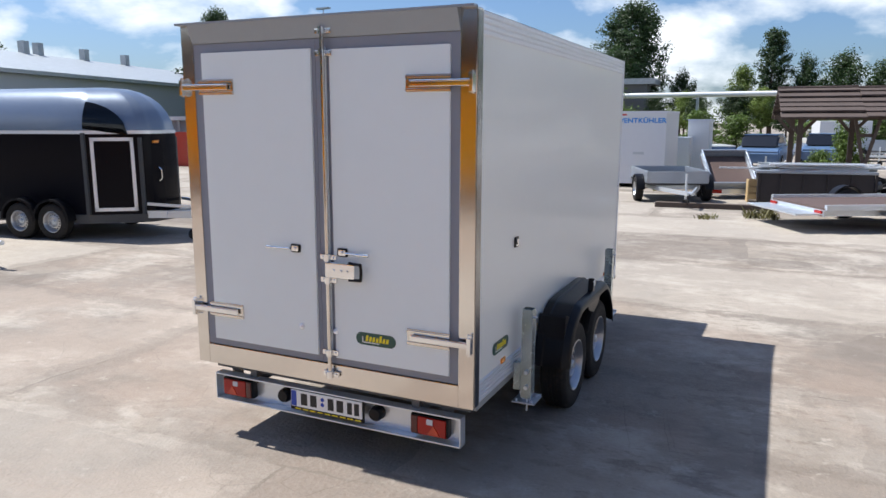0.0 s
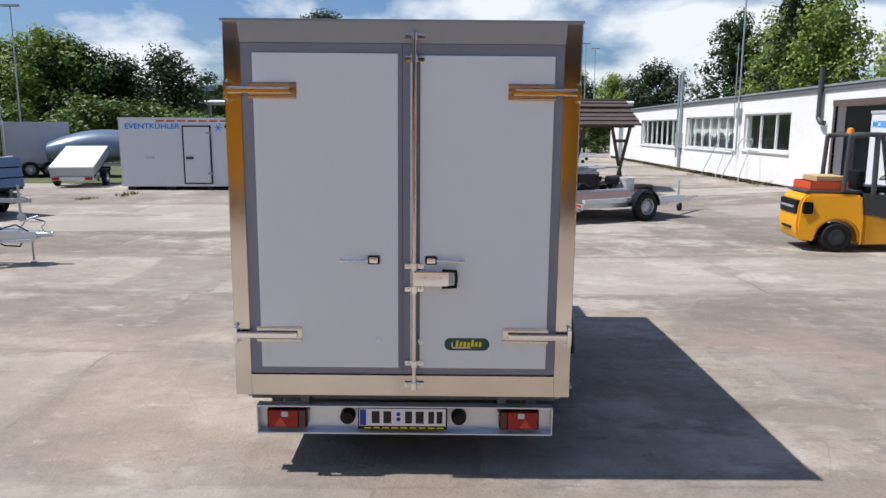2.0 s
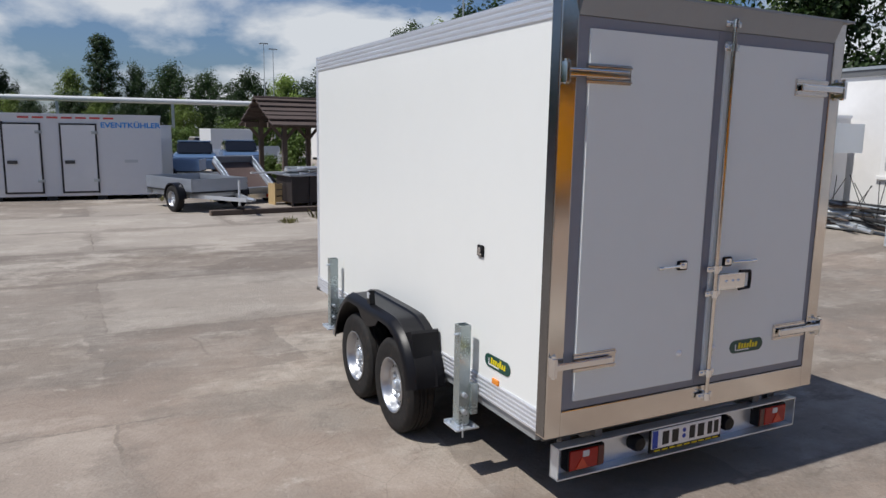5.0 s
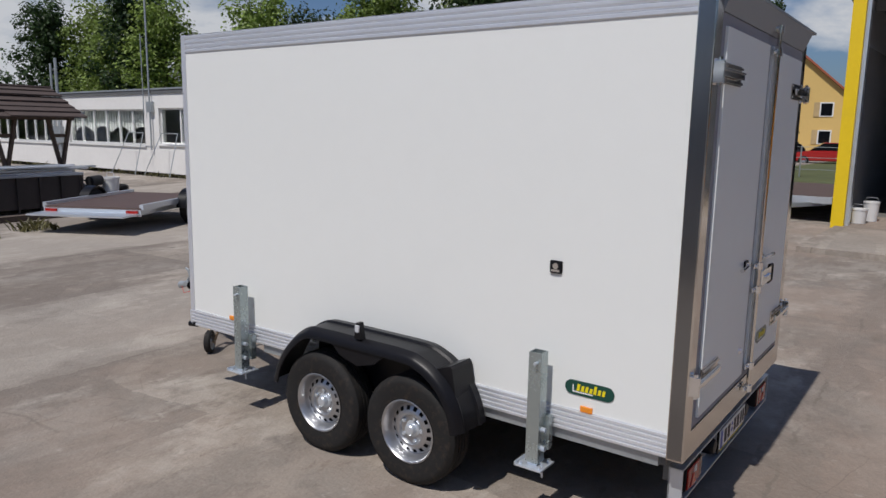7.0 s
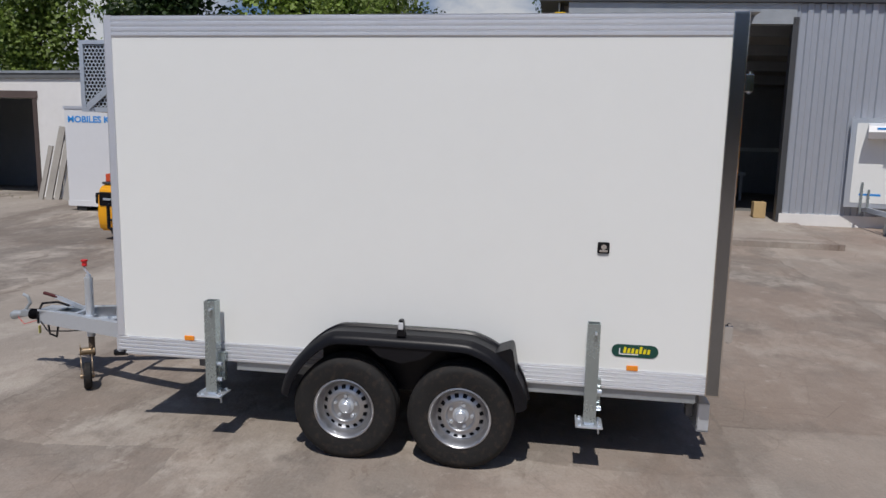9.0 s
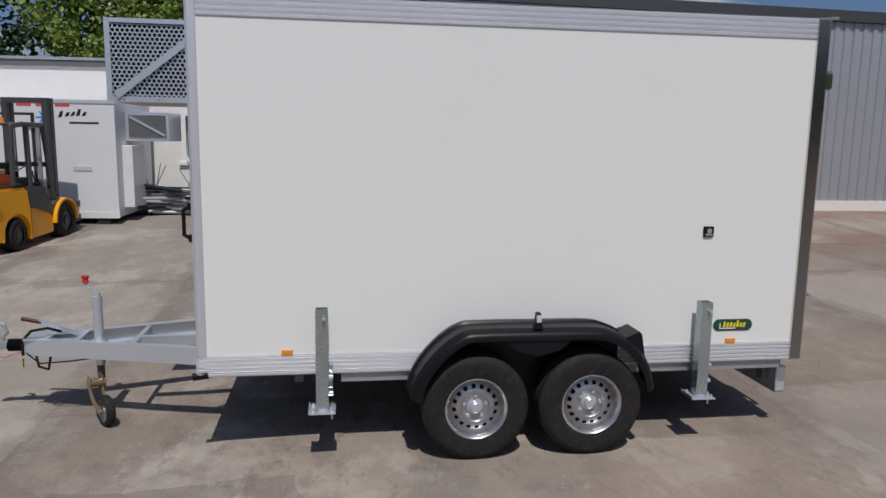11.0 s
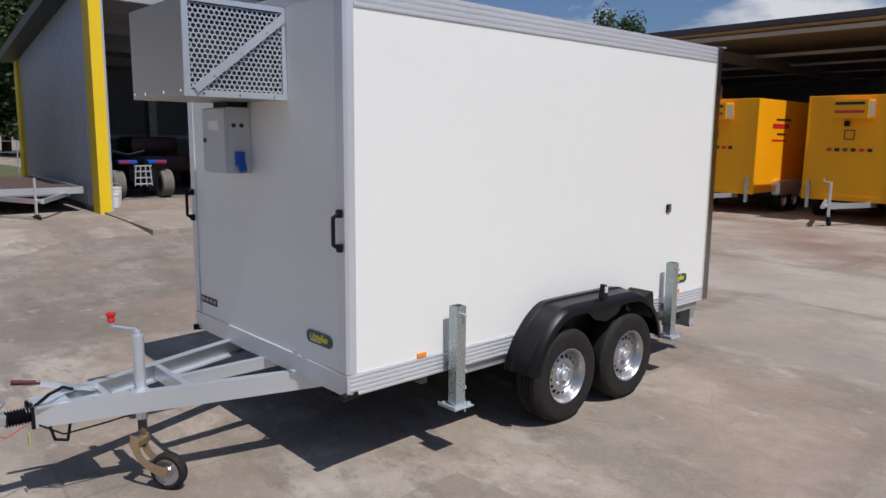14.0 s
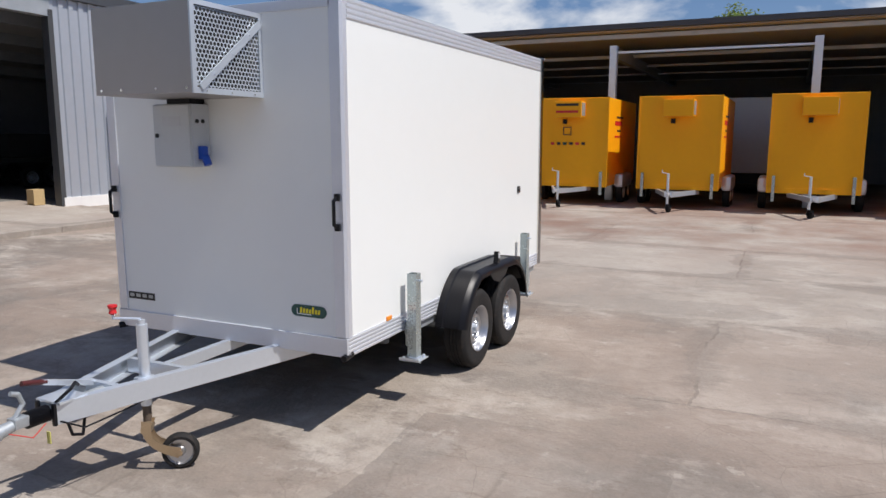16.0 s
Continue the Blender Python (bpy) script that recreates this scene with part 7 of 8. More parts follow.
# ---- open trailers about the yard ----
def flat_trailer(m, label, length, width, deck_z, boards, deck_mat, board_mat, wheels_y=None, tilt=0.0, jockey_x=0.0, cover=None, lamps=True, wheel_size=1.0, inset=False):
    """Local y points to the drawbar; the bed spans -length..0."""
    t = thing("flatbed_trailer", m, label, "trailer", "open trailers in the yard")
    tm = pose(0, -length * 0.95, deck_z, tilt, 0, 0) @ pose(0, length * 0.95, -deck_z)
    w = width / 2
    part("deck", placed(box(N(), (-w, -length, deck_z - 0.04), (w, 0, deck_z)), tm), deck_mat, t)
    if boards:
        for lo, hi in (((-w, -length, deck_z), (-w + 0.03, 0, deck_z + boards)), ((w - 0.03, -length, deck_z), (w, 0, deck_z + boards)),
                       ((-w + 0.03, -length, deck_z), (w - 0.03, -length + 0.03, deck_z + boards)), ((-w + 0.03, -0.03, deck_z), (w - 0.03, 0, deck_z + boards))):
            bd = part("side_board", placed(box(N(), lo, hi), tm), board_mat, t)
            k = 3 if boards > 0.4 else 2
            sx, sy = hi[0] - lo[0], hi[1] - lo[1]
            for i in range(k):
                z = deck_z + boards * (i + 0.5) / k
                e = 0.008
                part("board_rib", placed(box(N(), (lo[0] - e, lo[1] - e, z - boards * 0.36 / k), (hi[0] + e, hi[1] + e, z + boards * 0.36 / k)), tm), board_mat, bd)
    if cover:
        part("cover", placed(box(N(), (-w - 0.02, -length - 0.02, deck_z + boards), (w + 0.02, 0.02, deck_z + boards + 0.05), None, 0.02), tm), cover, t, "flat cover sheet")
    bm = N()
    for s in (-1, 1):
        beam(bm, (s * w * 0.8, -length + 0.05, deck_z - 0.12), (s * w * 0.8, -0.3, deck_z - 0.12), 0.05, 0.1)
        beam(bm, (s * w * 0.8, -0.35, deck_z - 0.12), (s * 0.05, 1.25, deck_z - 0.14), 0.05, 0.09)
    for y in (-length + 0.1, -length * 0.5, -0.3):
        beam(bm, (-w * 0.8, y, deck_z - 0.12), (w * 0.8, y, deck_z - 0.12), 0.05, 0.08)
    part("frame", bm, M_GALV, t, "galvanised frame")
    bm = N()
    cyl(bm, (0, 1.2, deck_z - 0.12), (0, 1.5, deck_z - 0.12), 0.035, 12)
    part("coupling", bm, M_GALV, t)
    bm = N()
    cyl(bm, (jockey_x, 0.85, 0.18), (jockey_x, 0.85, deck_z + 0.3), 0.028, 12)
    j = part("jockey_wheel", bm, M_GALV, t)
    bm = N()
    lathe(bm, [(0.0, -0.03), (0.1, -0.03), (0.1, 0.03), (0.0, 0.03)], pose(jockey_x, 0.9, 0.1, 0, 90, 20), 18)
    part("jockey_tyre", bm, M_RUBBER, j)
    for y in (wheels_y or (-length * 0.55,)):
        for s in (-1, 1):
            wheel(t, s * (w + (0.11 if not inset else -0.14)), y, 0.316 * wheel_size, s > 0, wheel_size)
            if not inset:
                bm = N()
                arch = [(y + 0.37 * wheel_size * math.cos(q), 0.33 * wheel_size + 0.37 * wheel_size * math.sin(q)) for q in [math.pi * i / 10 for i in range(11)]]
                inn = [(y + 0.34 * wheel_size * math.cos(q), 0.33 * wheel_size + 0.34 * wheel_size * math.sin(q)) for q in [math.pi * i / 10 for i in range(10, -1, -1)]]
                prism(bm, arch + inn, s * w, s * (w + 0.21))
                part("mudguard", bm, M_BLACK, t)
    if lamps:
        part("lamp_bar", box(N(), (-w, -length - 0.03, deck_z - 0.16), (w, -length, deck_z - 0.04)), M_GALV, t)
        for s in (-1, 1):
            part("tail_lamp", box(N(), (s * (w - 0.16) - 0.12, -length - 0.06, deck_z - 0.15), (s * (w - 0.16) + 0.12, -length - 0.03, deck_z - 0.05), None, 0.01), M_RED, t, "red tail lamp")
    return t


def heading(x, y, dx, dy, z=None):
    """A pose at (x, y) whose local y points along (dx, dy)."""
    return pose(x, y, ground_z(x, y) if z is None else z, 0, 0, math.degrees(math.atan2(-dx, dy)))


def tipper(m):
    """Local x points to the raised blue end boards; the covered bed falls away behind them."""
    t = thing("tipper_trailer", m, "dark covered tipper trailer with blue end boards", "trailer", "open trailers in the yard")
    tm = pose(0, 0, 0.66, 0, -11, 0)
    part("bed", placed(box(N(), (-2.6, -0.72, -0.02), (0.0, 0.72, 0.03)), tm), M_DARK, t)
    for i in range(3):
        part("end_board", placed(box(N(), (0.0, -0.74, 0.03 + i * 0.235), (0.035, 0.74, 0.03 + i * 0.235 + 0.205), None, 0.008), tm @ pose(0, 0, 0, 0, 4, 0)), M_BLUEBOARD, t, "blue ribbed end board")
    for s in (-1, 1):
        for i in range(3):
            part("side_board", placed(box(N(), (-2.6, s * 0.74 - 0.02, 0.03 + i * 0.2), (-0.02, s * 0.74 + 0.02, 0.2 + i * 0.2), None, 0.008), tm), M_NAVY, t, "dark blue ribbed side board")
        for i in range(5):
            part("lashing_rail", tube(N(), [tm @ Vector((-2.5 + i * 0.5, s * 0.76, 0.6)), tm @ Vector((-2.25 + i * 0.5, s * 0.72, 0.66)), tm @ Vector((-2.0 + i * 0.5, s * 0.76, 0.6))], 0.01, 5), M_GALV, t)
        bm = N()
        tube(bm, [tm @ Vector((-2.5, s * 0.7, 0.62)), tm @ Vector((-1.4, s * 0.5, 0.86)), tm @ Vector((-0.1, s * 0.7, 0.75))], 0.018, 6)
        part("hoop", bm, M_GALV_DULL, t, "thin steel hoop")
        wheel(t, -1.2, s * 0.86, 0.316, s > 0).matrix_basis = pose(-1.2, s * 0.86, 0.316, 0, 0, 90 if s < 0 else -90)
    part("underframe", box(N(), (-2.3, -0.6, 0.3), (-0.1, 0.6, 0.55), None, 0.02), M_DARK, t, "dark chassis and cylinder")
    part("cover", placed(box(N(), (-2.55, -0.7, 0.6), (-0.05, 0.7, 0.68), None, 0.02), tm), M_TARP, t, "dark tarpaulin")
    bm = N()
    for s in (-1, 1):
        beam(bm, (-2.3, s * 0.6, 0.5), (0.2, s * 0.5, 0.5), 0.06, 0.1)
        beam(bm, (0.0, s * 0.5, 0.5), (1.2, s * 0.05, 0.48), 0.05, 0.09)
        beam(bm, (-0.1, s * 0.45, 0.3), (-0.02, s * 0.45, 0.84), 0.05, 0.05)
    part("frame", bm, M_GALV_DULL, t, "galvanised frame")
    bm = N()
    cyl(bm, (0.9, 0, 0.16), (0.9, 0, 0.8), 0.028, 12)
    lathe(bm, [(0.0, -0.03), (0.1, -0.03), (0.1, 0.03), (0.0, 0.03)], pose(0.94, 0, 0.1, 90, 0, 20), 18)
    part("jockey_wheel", bm, M_GALV_DULL, t)
    return t


low = flat_trailer(heading(5.35, 13.6, 0.88, 0.47), "low galvanised car transporter with a brown deck", 2.95, 1.95, 0.46, 0.0, M_MAROON, M_GALV, (-1.3,))
for s in (-1, 1):
    part("side_rail", box(N(), (s * 0.975 - 0.04, -2.95, 0.42), (s * 0.975 + 0.04, 0, 0.52)), M_GALV, low)
part("tread_plate", box(N(), (-0.95, -3.5, 0.33), (0.95, -2.96, 0.36), pose(0, 0, 0)), M_GALV, low, "chequer-plate ramp")
flat_trailer(heading(0.1, 15.3, 0.35, -0.94), "small silver box trailer with dark bed, unhitched", 2.3, 1.5, 0.5, 0.3, M_DARK, M_BOARD, (-0.6,))
flat_trailer(heading(0.82, 18.3, -0.38, 1.0), "tipped galvanised trailer showing its brown plywood bed", 1.4, 1.2, 0.30, 0.22, M_MAROON, M_BOARD, (-0.9,), 36.0)
flat_trailer(heading(-12.75, 22.3, -0.2, 1.0), "tipped silver trailer with a pale flat cover", 2.2, 1.36, 0.40, 0.3, M_DARK, M_BOARD, (-1.2,), 17.0, 0.0, M_BOXW, wheel_size=0.85)
tipper(pose(-9.86, 11.9, -0.02, 0, 0, -26))
flat_trailer(heading(-8.9, 2.75, 0.95, 0.1), "galvanised flatbed trailer with a dark deck", 3.0, 1.6, 0.5, 0.3, M_DARK, M_ALU, (-1.6,))
plat = flat_trailer(HM @ pose(0.65, 1.3, -0.12, 0, 0, 90), "long low platform trailer with a worn brown deck", 5.2, 2.1, 0.62, 0.0, M_MAROON, M_GALV, (-2.4, -3.1), inset=True, wheel_size=0.8)
part("deck_edge", box(N(), (-1.06, -5.2, 0.52), (-1.02, 0, 0.66)), M_GALV, plat)
part("deck_edge", box(N(), (1.02, -5.2, 0.52), (1.06, 0, 0.66)), M_GALV, plat)
part("deck_edge", box(N(), (-1.06, 0.0, 0.52), (1.06, 0.04, 0.66)), M_GALV, plat)

# small white refrigerated trailer before the hall
wt = thing("small_fridge_trailer", pose(11.2, -5.95, ground_z(10.6, -5.7), 0, 0, 70), "small white refrigerated trailer with a rounded cooling unit", "trailer")
part("body", box(N(), (-0.85, -2.3, 0.48), (0.85, 0, 2.32), None, 0.02), M_BOXW, wt)
part("front_frame", box(N(), (-0.87, -0.06, 0.46), (0.87, 0.004, 2.34)), M_GALV, wt, "grey front frame")
part("front_panel", box(N(), (-0.76, 0.0, 0.56), (0.76, 0.012, 2.24)), M_WHITE, wt, "white front panel")
bm = N()
prism(bm, [(0.0, 1.9), (0.3, 1.92), (0.36, 2.05), (0.3, 2.18), (0.0, 2.24)], -0.5, 0.55)
part("cooling_unit", bm, M_CARWHITE, wt, "white rounded cooling unit")
part("unit_grille", box(N(), (-0.48, 0.30, 1.95), (0.1, 0.365, 2.05), None, 0.01), M_FORKGREY, wt, "dark grille")
part("unit_stripe", box(N(), (-0.2, 0.27, 2.10), (0.4, 0.345, 2.14)), M_LETTER, wt, "blue stripe")
part("panel_stripe", box(N(), (0.2, 0.012, 0.72), (0.6, 0.017, 0.76)), M_LETTER, wt, "blue stripe")
bm = N()
for s in (-1, 1):
    beam(bm, (s * 0.5, -0.2, 0.42), (s * 0.06, 1.1, 0.42), 0.05, 0.1)
cyl(bm, (0, 1.05, 0.44), (0, 1.35, 0.44), 0.035, 12)
part("drawbar", bm, M_GALV, wt)
bm = N()
cyl(bm, (0.06, 0.75, 0.18), (0.06, 0.75, 0.85), 0.028, 12)
lathe(bm, [(0.0, -0.03), (0.1, -0.03), (0.1, 0.03), (0.0, 0.03)], pose(0.06, 0.8, 0.1, 0, 90, 20), 18)
part("jockey_wheel", bm, M_GALV_DULL, wt)
for s in (-1, 1):
    wheel(wt, s * 0.95, -0.95, 0.3, s > 0, 0.95)
    part("mudguard", box(N(), (s * 0.95 - 0.11, -1.35, 0.36), (s * 0.95 + 0.11, -0.55, 0.72), None, 0.1), M_GALV, wt)
    for k, h in ((0.55, 1.0), (0.42, 0.85)):
        part("support_leg", box(N(), (s * k - 0.02, 0.02, 0.35), (s * k + 0.02, 0.06, h)), M_LEG, wt)

# ---- pavilion with the brown roof ----
pav = thing("wooden_pavilion", pose(4.27, 20.9, 0, 0, 0, 5), "open wooden pavilion with a dark brown boarded roof", "pavilion")
PW, PD, PE, PR = 2.12, 1.75, 2.06, 2.95
for s in (-1, 1):
    for i in range(6):
        a, c = i / 6, (i + 1) / 6 + 0.05
        bm = N()
        lo = Vector((0, s * PD * (1 - a), PE + (PR - PE) * a)); hi = Vector((0, s * PD * (1 - c), PE + (PR - PE) * c))
        mid = (lo + hi) / 2 + Vector((0, 0, 0.03))
        d = hi - lo
        ang = math.degrees(math.atan2(d.z, d.y)) + (-9 if s < 0 else 9)
        # each overlapping row sags and waves a little along its length
        for j in range(2):
            x0, x1 = -PW + j * PW, -PW + (j + 1) * PW
            sag = 0.012 * math.sin(j * 0.9 + i * 1.7) + 0.006 * ((j * 7 + i * 3) % 4)
            bm = N()
            box(bm, (x0 + 0.004, -d.length / 2 - 0.01 * (j % 3), -0.02), (x1 - 0.004, d.length / 2, 0.022), Matrix.Translation(mid + Vector((0, 0, sag))) @ pose(0, 0, 0, ang, 0, 0))
            part("roof_board", bm, M_SHINGLE, pav, "brown roof board")
for x, y in ((-1.55, -1.15), (-1.55, 1.15), (0.12, 1.15)):
    part("post", box(N(), (x - 0.07, y - 0.07, 0), (x + 0.07, y + 0.07, PE + 0.25)), M_WOOD, pav, "dark timber post")
    for s in (-1, 1):
        bm = N()
        beam(bm, (x, y, PE - 0.42), (x + s * 0.38, y, PE + 0.02), 0.07, 0.09)
        part("brace", bm, M_WOOD, pav, "timber brace")
# crossed trestles carry the front
for x in (0.12, 1.64):
    for s in (-1, 1):
        bm = N()
        beam(bm, (x - s * 0.30, -1.15 + 0.03 * s, PE + 0.05), (x + s * 0.16, -1.15 + 0.03 * s, 0.0), 0.08, 0.11)
        part("trestle_leg", bm, M_WOOD, pav, "crossed timber leg")
    part("trestle_bar", box(N(), (x - 0.22, -1.2, 1.58), (x + 0.22, -1.1, 1.68)), M_WOOD, pav, "short timber bar")
for y in (-1.15, 1.15):
    part("purlin", box(N(), (-PW + 0.05, y - 0.06, PE), (PW - 0.05, y + 0.06, PE + 0.14)), M_WOOD, pav)
# ---- stacks and loose things round the pavilion ----
rnd = random.Random(11)
def stack(x, y, rz, n, lx, ly, label):
    t = thing("material_stack", pose(x, y, 0, 0, 0, rz), label, "stack", "stacks by the pavilion")
    z = 0.0
    for i in range(n):
        h = rnd.uniform(0.06, 0.14)
        part("layer", box(N(), (-lx / 2 + rnd.uniform(-0.08, 0.08), -ly / 2, z), (lx / 2 + rnd.uniform(-0.08, 0.08), ly / 2, z + h), None, 0.01), M_TARP if i % 3 else M_WOOD, t)
        z += h
    return t, z


t1 = thing("covered_load", pose(3.1, 16.3, 0, 0, 0, 6), "dark brown sheeted load in a steel frame beside the pavilion", "load")
z1 = 0.86
part("sheeting", box(N(), (-1.2, -0.62, 0.1), (1.25, 0.62, 0.8), None, 0.03), M_LOAD, t1)
for i in range(6):
    part("frame_post", box(N(), (-1.25 + i * 0.5, -0.66, 0.0), (-1.2 + i * 0.5, -0.61, 0.84)), M_LOAD, t1, "dark frame post")
part("frame_rail", box(N(), (-1.3, -0.68, 0.8), (1.3, 0.66, 0.86), None, 0.01), M_BOARD, t1, "grey top frame")
bar_rnd = random.Random(31)
for i in range(16):
    m_bar = (M_GALV, M_ALU, M_GALV_DULL, M_CARWHITE)[i % 4]
    long, wide = bar_rnd.uniform(0.8, 1.6), bar_rnd.uniform(0.03, 0.09)
    lift = z1 + 0.065 * (i // 6)
    bar = thing("steel_profile", pose(3.05 + bar_rnd.uniform(-0.5, 0.6), 15.75 + 0.17 * (i % 6), lift, 0, 0, bar_rnd.uniform(0, 10)), "long pale metal profile lying on the sheeted load", "steel profile", "profiles on the load")
    part("bar", box(N(), (-long, -wide, 0), (long, wide, bar_rnd.uniform(0.03, 0.06)), None, 0.006), m_bar, bar)
for x, y in ((1.9, 16.6),):
    cr = thing("wooden_crate", pose(x, y, 0.0, 0, 0, 8), "yellowish wooden crate beside the sheeted load", "crate")
    for z in (0.08, 0.25, 0.42):
        part("board", box(N(), (-0.22, -0.24, z), (0.22, -0.21, z + 0.14)), M_WOODBOX, cr)
        part("board", box(N(), (-0.22, 0.21, z), (0.22, 0.24, z + 0.14)), M_WOODBOX, cr)
    for sx in (-1, 1):
        part("end", box(N(), (sx * 0.235 - 0.013, -0.24, 0.0), (sx * 0.235 + 0.013, 0.24, 0.56)), M_WOODBOX, cr)
t2, z2 = stack(5.2, 16.4, -8, 3, 1.6, 1.1, "low stack of dark boards by the pavilion")
bucket(pose(5.35, 16.2, z2) @ Matrix.Diagonal((1.5, 1.5, 1.5, 1)), "white plastic bucket with red rim by the pavilion")
junk = thing("machine_part_heap", pose(4.75, 16.55, 0.3, 0, 0, -8), "heap of dark machine parts on the low stack", "machine parts")
jr = random.Random(8)
for i in range(18):
    c = Vector((jr.uniform(-0.6, 0.35), jr.uniform(-0.4, 0.4), jr.uniform(0.05, 0.32)))
    bm = N()
    if i % 3 == 0:
        cyl(bm, c - Vector((jr.uniform(0.05, 0.2), jr.uniform(-0.1, 0.1), 0)), c + Vector((jr.uniform(0.05, 0.2), 0.05, jr.uniform(0, 0.1))), jr.uniform(0.04, 0.13), 14)
    elif i % 3 == 1:
        k = jr.uniform(0.06, 0.16)
        box(bm, (-k, -k * 0.7, -0.05), (k, k * 0.7, jr.uniform(0.03, 0.12)), Matrix.Translation(c) @ pose(0, 0, 0, jr.uniform(-20, 20), jr.uniform(-20, 20), jr.uniform(0, 180)), 0.01)
    else:
        tube(bm, [c, c + Vector((jr.uniform(-0.3, 0.3), jr.uniform(-0.2, 0.2), 0.08)), c + Vector((jr.uniform(-0.5, 0.5), 0.1, -0.03))], 0.018, 6)
    part("machine_part", bm, (M_DARK, M_CHASSIS, M_BLACK, M_GALV_DULL, M_DARK)[i % 5], junk)
lid = thing("orange_tub", pose(5.75, 16.75, 0), "shallow orange-red tub by the bucket", "tub")
bm = N()
lathe(bm, [(0.0, 0.0), (0.3, 0.0), (0.36, 0.26), (0.33, 0.26), (0.28, 0.03), (0.0, 0.03)], pose(0, 0, 0), 20)
part("shell", bm, M_CRATE, lid)
for i, (x, y, z) in enumerate(((6.1, 17.3, 0.0), (6.1, 17.3, 0.2))):
    ty = thing("loose_tyre", pose(x, y, z), "worn black tyre lying flat", "tyre", "loose tyres")
    bm = N()
    lathe(bm, [(0.18, 0.02), (0.24, 0.0), (0.3, 0.03), (0.315, 0.1), (0.3, 0.17), (0.24, 0.2), (0.18, 0.18), (0.19, 0.1)], pose(0, 0, 0), 28, True)
    part("tread", bm, M_RUBBER, ty)
kerb = thing("timber_beam", pose(2.3, 14.6, 0, 0, 0, 4), "long dark timber beam on the ground", "beam")
part("beam", box(N(), (-2.6, -0.1, 0), (2.6, 0.1, 0.12), None, 0.01), M_WOOD, kerb)

# ---- mesh crate, pipes and scrap before the workshop ----
mc = thing("mesh_crate", heading(10.0, 4.25, 0.38, -1.0), "galvanised wire mesh crate with scrap inside", "mesh crate")
bm = N()
for x in (-0.4, 0.4):
    for y in (-0.65, 0.65):
        box(bm, (x - 0.025, y - 0.025, 0.0), (x + 0.025, y + 0.025, 0.78))
for z in (0.12, 0.72):
    for x in (-0.4, 0.4):
        box(bm, (x - 0.02, -0.65, z - 0.02), (x + 0.02, 0.65, z + 0.02))
    for y in (-0.65, 0.65):
        box(bm, (-0.4, y - 0.02, z - 0.02), (0.4, y + 0.02, z + 0.02))
part("frame", bm, M_GALV, mc)
bm = N()
for x in (-0.4, 0.4):
    for k in range(1, 14):
        cyl(bm, (x, -0.65 + k * 0.093, 0.12), (x, -0.65 + k * 0.093, 0.72), 0.004, 5)
    for k in range(1, 7):
        cyl(bm, (x, -0.65, 0.12 + k * 0.086), (x, 0.65, 0.12 + k * 0.086), 0.004, 5)
for y in (-0.65, 0.65):
    for k in range(1, 9):
        cyl(bm, (-0.4 + k * 0.09, y, 0.12), (-0.4 + k * 0.09, y, 0.72), 0.004, 5)
part("mesh", bm, M_GALV_DULL, mc)
part("base", box(N(), (-0.4, -0.65, 0.1), (0.4, 0.65, 0.13)), M_DARK, mc)
bm = N()
for i in range(44):
    beam(bm, (rnd.uniform(-0.34, 0.34), rnd.uniform(-0.62, -0.2), rnd.uniform(0.15, 0.6)), (rnd.uniform(-0.34, 0.34), rnd.uniform(0.2, 0.62), rnd.uniform(0.15, 0.66)), 0.035, 0.03)
tagged(part("scrap", bm, M_DARK, mc), "dark scrap bars", "", "", "stuff")
heap = tagged(new("scrap_heap"), "heap of metal pipes and scrap before the white wall", "scrap heap")
heap.matrix_basis = pose(10.5, 6.1, 0.15)
for i in range(26):
    a = rnd.uniform(-0.5, 0.5)
    l = rnd.uniform(0.8, 1.7)
    z = 0.03 + 0.02 * i
    bm = N()
    cy = rnd.uniform(-0.5, 0.5)
    cyl(bm, (math.sin(a) * -l / 2, cy - math.cos(a) * l / 2, z), (math.sin(a) * l / 2, cy + math.cos(a) * l / 2, z + rnd.uniform(-0.02, 0.12)), rnd.uniform(0.015, 0.045), 8)
    part("pipe", bm, (M_GALV_DULL, M_DARK, M_GALV, M_WOOD)[i % 4], heap)
for i in range(9):
    bm = N()
    x, y = rnd.uniform(-0.3, 0.4), rnd.uniform(-0.7, 0.9)
    tube(bm, [(x, y, 0.3), (x + rnd.uniform(-0.3, 0.2), y + rnd.uniform(-0.4, 0.4), rnd.uniform(0.9, 1.15))], 0.008, 5)
    part("thin_rod", bm, M_DARK, heap)
part("blue_sheet", box(N(), (-0.4, 0.1, 0.45), (0.3, 0.9, 0.5), pose(0, 0, 0, 8, 12, 0)), M_CARDARK, heap)
redp = thing("red_gas_trolley", pose(12.1, 3.32, 0.16), "small red trolley beside the mesh crate", "trolley")
part("tank", box(N(), (-0.12, -0.15, 0.08), (0.12, 0.15, 0.5), None, 0.05), M_REDPL, redp)
bm = N()
tube(bm, [(0.12, -0.1, 0.1), (0.17, -0.1, 0.6), (0.17, 0.1, 0.6), (0.12, 0.1, 0.1)], 0.012)
part("handle", bm, M_REDPL, redp)
for s in (-1, 1):
    bm = N()
    cyl(bm, (0, s * 0.15, 0.08), (0, s * 0.19, 0.08), 0.08, 14)
    part("wheel", bm, M_RUBBER, redp)

